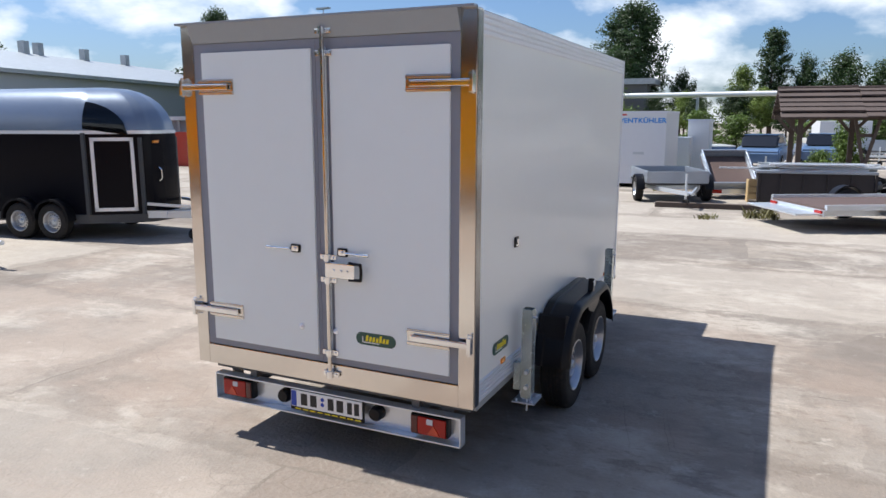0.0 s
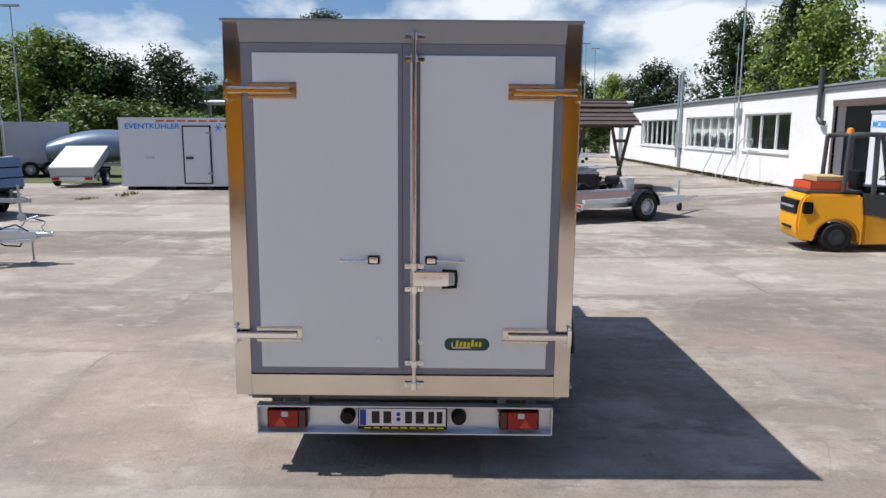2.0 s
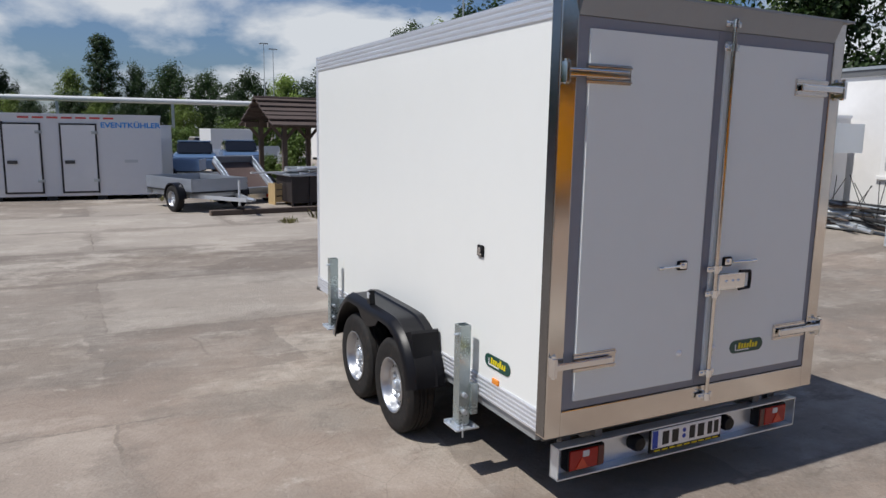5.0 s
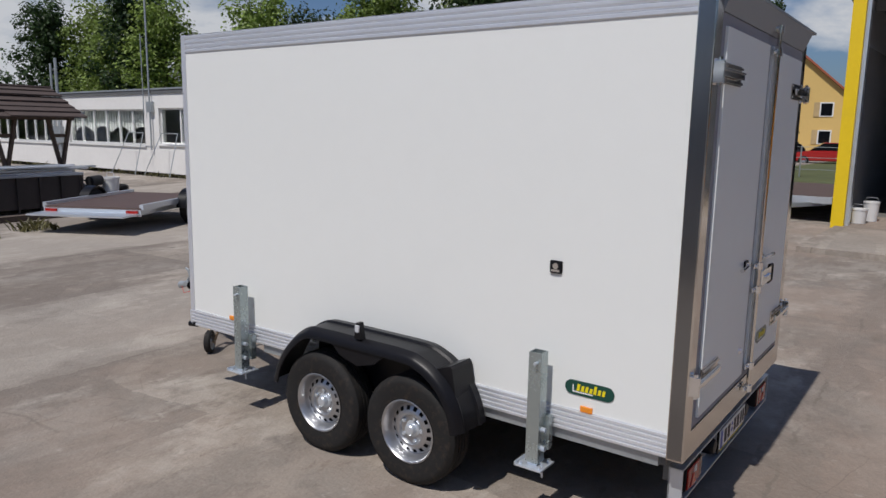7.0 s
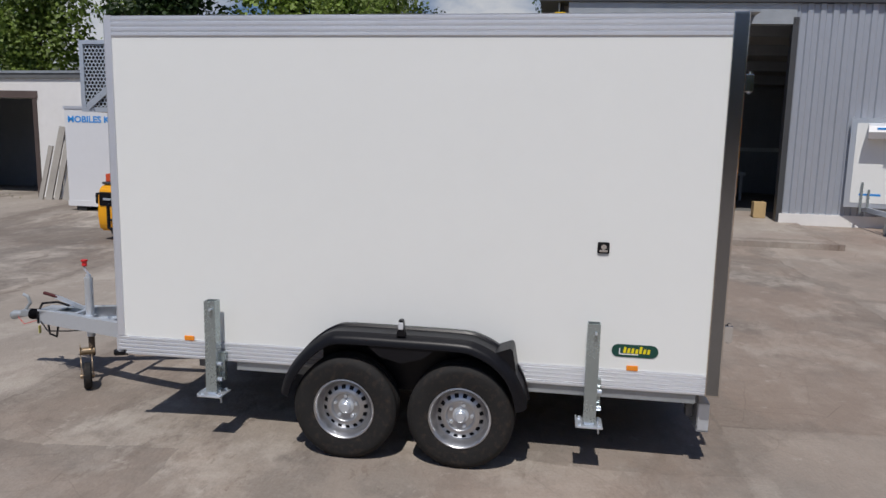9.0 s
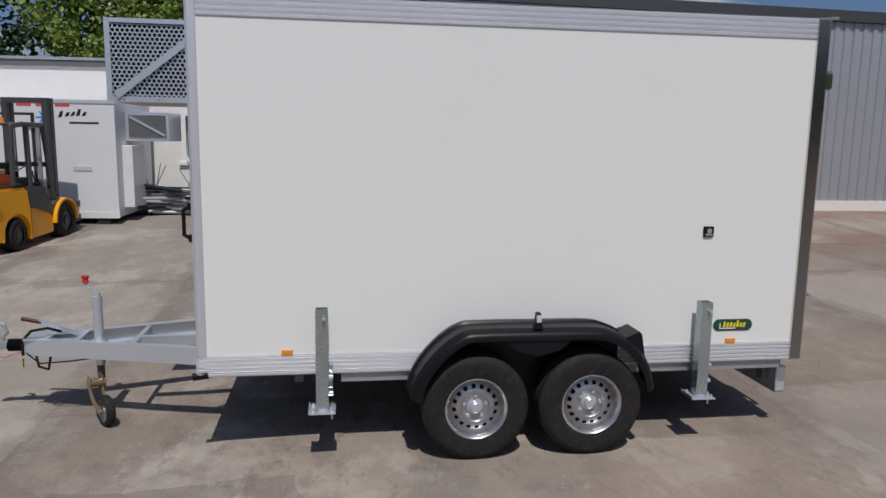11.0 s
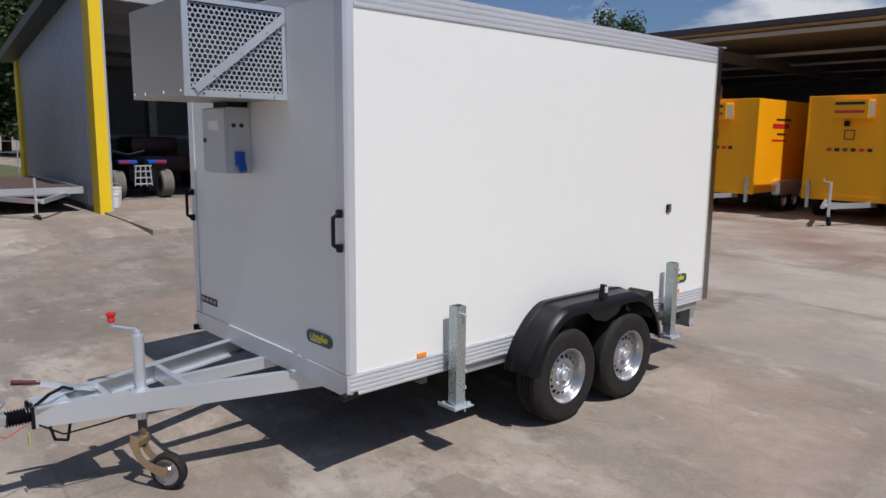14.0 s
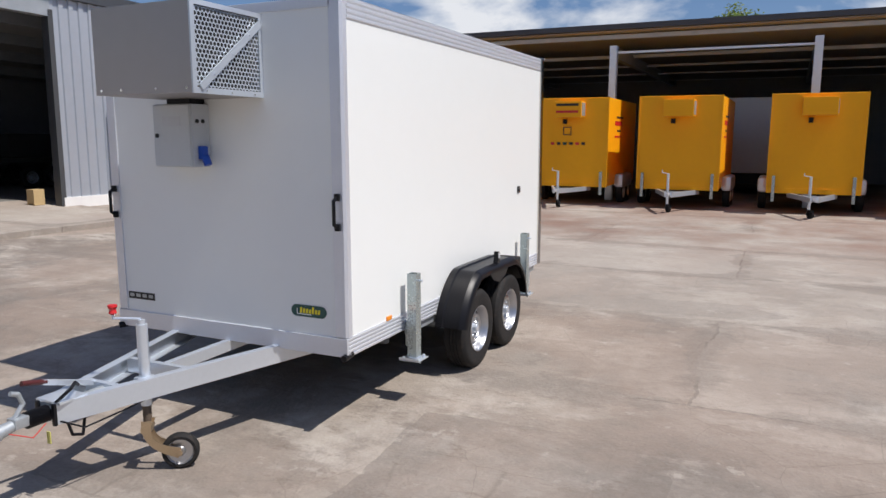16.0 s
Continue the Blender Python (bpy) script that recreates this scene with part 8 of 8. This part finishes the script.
# ---- low blue-grey shed behind the skip
low_shed = thing("low_shed", pose(-22.6, 24.6, 0, 0, 0, 38), "low blue-grey shed with a thin white roof edge", "shed")
part("wall", box(N(), (-5.5, 0, 0), (4.2, 3.0, 2.05)), M_HALL, low_shed, "blue-grey sheet wall", 0)
part("roof", box(N(), (-5.8, -0.5, 2.12), (4.6, 3.3, 2.24)), M_ROOFFELT, low_shed, "flat grey roof", 0)
part("roof_edge", box(N(), (-5.8, -0.54, 2.10), (4.6, -0.5, 2.27)), M_FRAME, low_shed, "thin white roof edge", 0)
for i in range(4):
    part("post", box(N(), (-5.2 + i * 3.0, -0.42, 0), (-5.1 + i * 3.0, -0.32, 2.12)), M_GALV_DULL, low_shed, "slim steel post")

# ---- red skip, stored trailers and vehicles far off ----
skip = thing("red_skip_container", pose(-21.3, 23.0, -0.12, 0, 0, 6), "long red steel skip container", "container")
bm = N()
for lo, hi in (((-4, -1.2, 0.1), (4, -1.1, 1.68)), ((-4, 1.1, 0.1), (4, 1.2, 1.68)), ((-4, -1.1, 0.1), (-3.9, 1.1, 1.68)), ((3.9, -1.1, 0.1), (4, 1.1, 1.68)), ((-4, -1.2, 0.0), (4, 1.2, 0.1))):
    box(bm, lo, hi)
part("shell", bm, M_REDCON, skip)
for i in range(9):
    part("rib", box(N(), (-3.8 + i * 0.95, -1.28, 0.1), (-3.7 + i * 0.95, -1.2, 1.7)), M_REDCON, skip)
part("print_bar", box(N(), (1.2, -1.215, 1.45), (2.2, -1.2, 1.55)), M_CARWHITE, skip, "pale lettering bar")


def stored_box(x, y, rz, l, h, material, label):
    t = thing("stored_box_trailer", pose(x, y, 0, 0, 0, rz), label, "trailer", "trailers stored at the yard's end")
    part("body", box(N(), (-l / 2, -1, 0.55), (l / 2, 1, h), None, 0.03), material, t)
    part("frame", box(N(), (-l / 2, -0.8, 0.4), (l / 2 + 1.1, 0.8, 0.55)), M_GALV_DULL, t)
    for s in (-1, 1):
        for k in (-0.35, 0.35):
            wheel(t, k, s * 1.0, 0.316, False).matrix_basis = pose(k, s * 1.08, 0.316, 0, 0, 90 if s < 0 else -90)
    return t


stored_box(-16.6, 25.8, 32, 2.3, 2.2, M_HALL, "small grey stored box trailer at the far end of the yard")


def cabinet(x0, x1, y, h, depth, label):
    t = thing("stored_cabinet", pose(x0, y, 0), label, "cabinet", "cabinets stored behind the boxes")
    w = x1 - x0
    part("body", box(N(), (0, 0, 0.12), (w, depth, h), None, 0.02), M_BOXW, t, "white cabinet body")
    part("door", box(N(), (0.05, -0.02, 0.2), (w - 0.05, 0.0, h - 0.08), None, 0.006), M_BOXW, t, "white cabinet door")
    part("lid_edge", box(N(), (-0.02, -0.03, h - 0.04), (w + 0.02, depth + 0.02, h + 0.01)), M_ALUPLAIN, t, "aluminium top edge")
    for x in (0.06, w - 0.06):
        part("foot", box(N(), (x - 0.05, 0.05, 0), (x + 0.05, depth - 0.05, 0.12)), M_DARK, t)


cabinet(-0.72, 0.02, 24.0, 2.08, 1.3, "tall white cabinet stored behind the cooler boxes")
cabinet(-1.12, -0.52, 23.0, 1.46, 0.8, "small white cabinet stored behind the cooler boxes")


def covered_boat(m):
    t = thing("covered_boat", m, "boat under a silver-grey cover on a low trailer", "boat")
    bm = N()
    rings = []
    for i in range(13):
        f = i / 12
        half = 0.92 * min(1.0, 1.25 * math.sin(math.pi * min(0.97, 0.16 + 0.8 * f)) ** 0.6)
        top = 1.42 + 0.5 * math.sin(math.pi * min(1.0, f * 1.1)) ** 0.8
        rings.append([bm.verts.new((-2.3 + 4.6 * f, half * math.cos(q), (1.05 - 0.45 * (1 if math.sin(q) < 0 else 0) * abs(math.sin(q))) + max(0.0, math.sin(q)) ** 0.8 * (top - 1.05))) for q in [2 * math.pi * k / 20 for k in range(20)]])
    for p, q in zip(rings, rings[1:]):
        for k in range(20):
            bm.faces.new((p[k], p[(k + 1) % 20], q[(k + 1) % 20], q[k]))
    bm.faces.new(rings[0]); bm.faces.new(rings[-1][::-1])
    bmesh.ops.recalc_face_normals(bm, faces=bm.faces[:])
    part("cover", bm, M_HORSES, t, "silver-grey fitted cover", 50)
    bm = N()
    for s in (-1, 1):
        beam(bm, (-2.2, s * 0.6, 0.5), (1.2, s * 0.6, 0.5), 0.06, 0.1)
        beam(bm, (1.2, s * 0.6, 0.5), (3.0, 0, 0.5), 0.06, 0.1)
    for x in (-1.6, 0.0, 1.1):
        beam(bm, (x, -0.7, 0.56), (x, 0.7, 0.56), 0.06, 0.08)
    part("trailer_frame", bm, M_GALV, t, "galvanised boat trailer frame")
    for s in (-1, 1):
        wheel(t, -0.6, s * 0.95, 0.316, s > 0).matrix_basis = pose(-0.6, s * 0.95, 0.316, 0, 0, 90 if s < 0 else -90)
    return t


covered_boat(pose(-13.4, 25.6, 0, 0, 0, 16))
stored_box(5.3, 43.0, 10, 2.6, 2.0, M_BOXW, "white stored box trailer beyond the pavilion")


for x, y, rz, h, mm in ((5.6, 35.0, 1.0, 0.4, M_ALU), (7.4, 38.5, 0.8, 0.5, M_BOARD), (8.3, 42.0, 0.9, 0.35, M_ALU), (6.6, 45.5, 1.1, 0.6, M_CARWHITE)):
    flat_trailer(heading(x, y, rz, -0.2), "pale open trailer parked in a row beyond the pavilion", 2.6, 1.6, 0.55, h, M_DARK, mm, (-1.3,))


def car(m, paint, label):
    t = thing("parked_car", m, label, "car", "parked cars")
    bm = N()
    prism(bm, [(-2.1, 0.3), (-2.12, 0.75), (-1.95, 0.9), (-1.35, 0.98), (1.0, 0.95), (1.9, 0.8), (2.1, 0.6), (2.1, 0.3)], -0.86, 0.86, ALONG_Y)
    bmesh.ops.bevel(bm, geom=bm.edges[:], offset=0.06, segments=2, affect="EDGES")
    part("body", bm, paint, t)
    bm = N()
    prism(bm, [(-1.8, 0.93), (-1.35, 1.42), (0.2, 1.44), (1.05, 0.93)], -0.72, 0.72, ALONG_Y)
    bmesh.ops.bevel(bm, geom=bm.edges[:], offset=0.07, segments=2, affect="EDGES")
    part("glasshouse", bm, M_TINT, t, "dark windows")
    part("roof", box(N(), (-1.3, -0.68, 1.42), (0.2, 0.68, 1.47), None, 0.02), paint, t)
    for x in (-1.3, 1.3):
        for s in (-1, 1):
            wheel(t, x, s * 0.8, 0.316, False).matrix_basis = pose(x, s * 0.8, 0.316, 0, 0, 90 if s < 0 else -90)
    return t


car(pose(1.75, 31.0, 0, 0, 0, 82), M_CARBLUE, "blue car parked beyond the cooler boxes")
car(pose(4.4, 47.0, 0, 0, 0, 95), M_CARWHITE, "white car parked beyond the pavilion")
flat_trailer(heading(-0.1, 29.0, 0.3, -1.0), "blue-sided trailer with a white cover beyond the cooler boxes", 2.4, 1.5, 0.55, 0.4, M_DARK, M_BLUEBOARD, (-1.2,), 0.0, 0.0, M_CARWHITE)
flat_trailer(heading(1.1, 24.6, 0.9, -0.3), "blue-grey ribbed trailer behind the tipped trailer", 2.2, 1.4, 0.5, 0.4, M_DARK, M_BLUEBOARD, (-1.1,))
car(pose(4.2, 34.0, 0, 0, 0, 85), M_CARBLUE, "blue car parked beyond the pavilion")
car(pose(-5.6, 24.6, 0, 0, 0, 80), M_CARDARK, "dark car parked between the cooler boxes")
for i, p in enumerate((M_CARDARK, M_CARDARK, M_CARRED, M_CARDARK, M_CARWHITE)):
    car(pose(47.0 + 0.3 * i, 12.4 - 2.9 * i, 0.0, 0, 0, 96 + 3 * i), p, ("white" if p is M_CARWHITE else "red" if p is M_CARRED else "dark") + " car parked across the road")

# ---- far buildings, pipe bridge, masts, fence ----
house = thing("yellow_house", pose(76, 14.3, 0, 0, 0, 6), "yellow rendered two-storey house with a red tiled gable roof", "house")
part("wall", box(N(), (0, -5.2, 0), (9, 5.2, 5.6)), M_HOUSE, house, "", 0)
bm = N()
prism(bm, [(-5.2, 5.6), (5.2, 5.6), (0, 10.2)], 0, 9)
part("gable", bm, M_HOUSE, house, "", 0)
for s in (-1, 1):
    bm = N()
    prism(bm, [(s * 5.7, 5.2), (s * 5.7, 5.45), (0, 10.5), (0, 10.25)], -0.4, 9.4)
    part("roof_slope", bm, M_TILES, house, "red tiled roof slope", 0)
for z in (1.0, 3.7):
    for y in (-3.2, 0.0, 3.2):
        w = part("window_frame", box(N(), (-0.06, y - 0.62, z), (0.02, y + 0.62, z + 1.4)), M_FRAME, house, "white window", 0)
        part("pane", box(N(), (-0.08, y - 0.5, z + 0.1), (-0.06, y + 0.5, z + 1.28)), M_TINT, w, "", 0)
        part("shutter", box(N(), (-0.07, y + 0.64, z), (-0.02, y + 1.15, z + 1.4)), M_WOODBOX, w, "brown shutter", 0)
part("chimney", box(N(), (4, -0.4, 9.4), (4.6, 0.4, 11.2)), M_TILES, house, "", 0)

longh = thing("long_grey_shed", pose(-35.4, 31.8, 0, 0, 0, 104.3) @ pose(-8.0, 5.5, -0.85), "long low grey shed with a pale roof and chimneys", "shed")
part("wall", box(N(), (-22, -5, 0), (20, 5, 5.4)), M_HALL, longh, "", 0)
bm = N()
prism(bm, [(-5.5, 5.3), (5.5, 5.3), (5.5, 5.5), (0, 7.0), (-5.5, 5.5)], -22.5, 20.5)
part("roof", bm, M_GALV_DULL, longh, "pale low roof", 0)
for x in (-6, 4, 5.2, 9.5, 14):
    part("chimney", box(N(), (x - 0.22, -0.22, 6.6), (x + 0.22, 0.22, 7.7)), M_GALV_DULL, longh, "", 0)
dark = thing("far_dark_hall", pose(-26, 96, 0, 0, 0, 3), "long dark hall far behind the trees", "hall")
part("wall", box(N(), (-40, -4, 0), (12, 4, 6.6)), M_ROOFFELT, dark, "", 0)
part("roof", box(N(), (-41, -4.5, 6.6), (13, 4.5, 7.3)), M_GALV_DULL, dark, "", 0)

bridge = thing("pipe_bridge", pose(0, 58, 0, 0, 0, -2), "long pale overhead pipe on slim posts", "pipe")
bm = N()
cyl(bm, (-22, 0, 4.05), (16, 0, 4.05), 0.2, 14)
part("pipe", bm, M_BOXW, bridge)
for x in (-20, -12, -4, 4, 12):
    part("post", box(N(), (x - 0.1, -0.1, 0), (x + 0.1, 0.1, 3.85)), M_GALV_DULL, bridge)


def mast(x, y, h, label):
    t = thing("light_mast", pose(x, y, 0), label, "light mast", "light masts")
    bm = N()
    cyl(bm, (0, 0, 0), (0, 0, h), 0.055, 10, 0.03)
    part("pole", bm, M_GALV_DULL, t)
    part("head", box(N(), (-0.45, -0.1, h), (0.45, 0.1, h + 0.1)), M_GALV_DULL, t)
    return t


mast(-23.0, 34.0, 8.6, "tall grey light mast"); mast(-22.2, 34.4, 8.1, "tall grey light mast")
mast(15.0, 74.0, 10.7, "tall grey light mast"); mast(16.2, 75.0, 10.3, "tall grey light mast")

fence = thing("chain_fence", pose(30.0, 0, 0), "galvanised wire fence along the road", "fence")
for i in range(16):
    y = -10 + i * 3.0
    bm = N()
    cyl(bm, (0, y, 0), (0, y, 1.5), 0.03, 8)
    part("post", bm, M_GALV_DULL, fence)
for z in (0.5, 1.0, 1.45):
    bm = N()
    cyl(bm, (0, -10, z), (0, 35, z), 0.012, 6)
    part("wire", bm, M_GALV_DULL, fence)

# ---- trees ----
def tree_template(name, label, height, spread, kind, leaf, seed, leaves=3000, size=0.3):
    """A tapered trunk with limbs and a crown of leaf clumps; kinds: poplar, round, broad."""
    r = random.Random(seed)
    t = thing(name, pose(0, 0, -60), label, "tree", "trees round the yard")
    bm = N()
    base = height * 0.014 + 0.08
    pts = [Vector((0, 0, 0))]
    for i in range(1, 7):
        pts.append(Vector((r.gauss(0, 0.02) * height * i / 6, r.gauss(0, 0.02) * height * i / 6, height * 0.88 * i / 6)))
    for i in range(6):
        cyl(bm, pts[i], pts[i + 1], base * (1 - i / 6.5), 8, base * (1 - (i + 1) / 6.5))
    clumps = []
    start = {"poplar": 0.10, "round": 0.24, "broad": 0.14}[kind]
    count = 46 if kind != "poplar" else 150
    for i in range(count):
        f = start + (1 - start) * (i + r.random()) / count
        if kind == "poplar":
            reach = spread * math.sqrt(max(0.03, 1 - ((f - 0.48) / 0.55) ** 2)) * r.uniform(0.35, 1.0) ** 0.7
        elif kind == "round":
            reach = spread * max(0.15, math.sin(math.pi * min(0.97, (f - start) / (1 - start) * 0.85 + 0.15))) ** 0.7 * r.uniform(0.4, 1.1)
        else:
            reach = spread * (1.0 - 0.62 * f ** 1.5) * r.uniform(0.4, 1.1)
        a = i * 2.4 + r.uniform(-0.5, 0.5)
        root = Vector((0, 0, height * f * (0.72 if kind != "poplar" else 0.85)))
        tip = Vector((math.cos(a) * reach, math.sin(a) * reach, height * f * 0.93 + r.uniform(-0.3, 0.3)))
        if i % 2 == 0:
            cyl(bm, root, root.lerp(tip, 0.9), base * 0.28 * (1.1 - f), 5, base * 0.08)
        clumps.append((tip, r.uniform(0.5, 1.0) * spread * (0.34 if kind != "poplar" else 0.30)))
        clumps.append((root.lerp(tip, 0.55), r.uniform(0.5, 0.9) * spread * (0.34 if kind != "poplar" else 0.28)))
    part("trunk", bm, M_BARK, t)
    verts, faces = [], []
    for k in range(leaves):
        c, cr = clumps[r.randrange(len(clumps))]
        d = Vector((r.gauss(0, 1), r.gauss(0, 1), r.gauss(0, 0.8))).normalized() * cr * r.random() ** 0.4
        p = c + d
        n = (d.normalized() + Vector((r.gauss(0, 0.5), r.gauss(0, 0.5), 0.5 + r.gauss(0, 0.4)))).normalized()
        u = n.orthogonal().normalized()
        u = Matrix.Rotation(r.uniform(0, 6.283), 3, n) @ u
        v = n.cross(u)
        s = size * r.uniform(0.55, 1.25)
        i0 = len(verts)
        verts += [p - u * s * 0.5, p + v * s * 0.34 + n * s * 0.06, p + u * s * 0.5, p - v * s * 0.34 + n * s * 0.06]
        faces.append((i0, i0 + 1, i0 + 2, i0 + 3))
    me = bpy.data.meshes.new("crown")
    me.from_pydata([tuple(q) for q in verts], [], faces)
    me.materials.append(leaf)
    ob = new("crown", me)
    ob.parent = t
    return t


T_POP = tree_template("poplar_tree", "tall dark green poplar behind the yard", 14.0, 3.3, "poplar", L_POPLAR, 1, 40000, 0.22)
T_POP2 = tree_template("poplar_tree", "slim upright poplar behind the yard", 13.0, 1.9, "poplar", L_POPLAR, 2, 22000, 0.18)
T_RND = tree_template("broadleaf_tree", "round leafy tree behind the yard", 9.0, 3.4, "round", L_DEEP, 3, 10000, 0.26)
T_RND2 = tree_template("broadleaf_tree", "round light green tree behind the yard", 9.0, 3.0, "round", L_LIGHT, 4, 10000, 0.26)
T_BRD = tree_template("broadleaf_tree", "tall leafy tree behind the workshop", 12.0, 3.6, "broad", L_LIGHT, 5, 12500, 0.28)
T_BRD2 = tree_template("broadleaf_tree", "tall dark leafy tree behind the workshop", 12.0, 3.4, "broad", L_DEEP, 6, 12500, 0.28)
T_BUSH = tree_template("bush", "low light green bush", 3.2, 1.7, "broad", L_BUSH, 7, 4500, 0.18)


def plant(template, x, y, h, native, wide=1.0, turn=0.0):
    k = h / native
    copy_thing(template, pose(x, y, 0, 0, 0, turn) @ Matrix.Diagonal((k * wide, k * wide, k, 1)))


rnd = random.Random(21)
for tpl, native, x, y, h, wide in (
        (T_POP, 14.0, -17.3, 100.0, 18.6, 1.2), (T_POP2, 13.0, 0.65, 100.0, 14.4, 1.1), (T_RND, 9.0, -10.5, 100.0, 8.8, 0.7), (T_RND2, 9.0, -3.0, 102.0, 9.6, 0.75),
        (T_RND, 9.0, 4.6, 100.0, 10.4, 0.62), (T_RND, 9.0, 8.6, 100.0, 10.7, 0.85), (T_RND, 9.0, 13.2, 100.0, 9.8, 0.9), (T_RND, 9.0, 18.5, 98.0, 10.0, 1.0), (T_RND2, 9.0, 23.0, 96.0, 9.6, 1.1),
        (T_POP, 14.0, -58.0, 63.5, 15.4, 0.72), (T_RND, 9.0, -46.0, 60.0, 9.6, 1.1), (T_RND, 9.0, -52.0, 60.0, 8.4, 1.2), (T_RND2, 9.0, -41.8, 63.5, 11.2, 0.8), (T_RND, 9.0, -70.0, 30.0, 9.6, 1.4), (T_RND, 9.0, -64.0, 40.0, 9.4, 1.2),
        (T_RND, 9.0, -27.5, 88.0, 7.6, 1.1), (T_RND2, 9.0, -33.0, 90.0, 8.0, 1.2), (T_RND, 9.0, 26.0, 86.0, 10.2, 1.3),
        (T_BRD, 12.0, 1.0, -54.0, 12.2, 1.0), (T_BRD2, 12.0, 31.0, -44.0, 12.4, 1.0), (T_BRD2, 12.0, 70.0, 2.0, 12.0, 0.9), (T_BRD, 12.0, 88.0, 4.0, 11.0, 0.9)):
    plant(tpl, x, y, h, native, wide, rnd.uniform(0, 360))
# dense belt of trees on the north-west side
for i in range(11):
    x = -39.5 + i * 1.75 + rnd.uniform(-0.5, 0.5)
    y = 47 + rnd.uniform(-3, 5) + 0.25 * (x + 30)
    tpl, native = ((T_RND, 9.0), (T_BRD2, 12.0), (T_RND, 9.0), (T_RND2, 9.0))[i % 4]
    plant(tpl, x, y, rnd.uniform(7.4, 9.0), native, 1.3, rnd.uniform(0, 360))
for i in range(14):
    plant(T_BUSH, -36 + i * 2.2 + rnd.uniform(-0.6, 0.6), 41.5 + rnd.uniform(-2, 2), rnd.uniform(2.6, 3.8), 3.2, 1.5, rnd.uniform(0, 360))
for i in (0, 1, 3, 6, 7, 9, 10, 11, 12, 13, 14, 16, 17, 19):
    plant(T_BUSH, -14 + i * 1.9 + rnd.uniform(-0.6, 0.6), 54 + rnd.uniform(-4, 3), rnd.uniform(1.8, 3.3), 3.2, 1.3, rnd.uniform(0, 360))
for i in range(17):
    plant((T_RND, T_RND2, T_RND)[i % 3], -22 + i * 3.1 + rnd.uniform(-0.8, 0.8), 92 + rnd.uniform(-4, 4), rnd.uniform(5.2, 6.8), 9.0, 1.0, rnd.uniform(0, 360))
plant(T_BUSH, 4.35, 24.0, 1.9, 3.2, 0.75, 40); plant(T_BUSH, 3.6, 24.8, 1.0, 3.2, 1.2, 140)
# tall row behind the workshop
plant(T_BRD, 28.5, 9.6, 10.5, 12.0, 1.0, 70); plant(T_BRD2, 36.0, 8.6, 9.5, 12.0, 0.85, 20)
for i in range(15):
    y = 10 + i * 3.7 + rnd.uniform(-0.8, 0.8)
    x = 26.5 + rnd.uniform(-1.5, 2.5)
    tpl = (T_BRD, T_BRD, T_BRD2, T_BRD)[i % 4]
    plant(tpl, x, y, rnd.choice((8.2, 9.4, 10.8, 12.4)), 12.0, 1.05, rnd.uniform(0, 360))
# unseen trees added on the west side to darken reflections in the steel
for i in range(19):
    plant((T_RND, T_BRD2, T_RND2)[i % 3], -40 + rnd.uniform(-3, 3), -54 + i * 3.6 + rnd.uniform(-1, 1), rnd.uniform(8.5, 11), (9.0, 12.0, 9.0)[i % 3], 1.3, rnd.uniform(0, 360))
# trees across the road
for x, y, h, wide in ((52, 1.4, 13, 0.9), (54, -2.5, 15, 1.1), (50, -6.0, 13, 1.1), (57, 0.0, 15, 0.9)):
    plant(T_BRD2, x, y, h, 12.0, wide, rnd.uniform(0, 360))
for i in range(6):
    plant((T_BRD, T_BRD2)[i % 2], 54 + rnd.uniform(-2, 4), -22 + i * 3.9 + rnd.uniform(-1, 1), rnd.uniform(13, 16), 12.0, 1.1, rnd.uniform(0, 360))
for tpl in (T_POP, T_POP2, T_RND, T_RND2, T_BRD, T_BRD2, T_BUSH):
    for o in (*tpl.children_recursive, tpl):
        bpy.data.objects.remove(o)
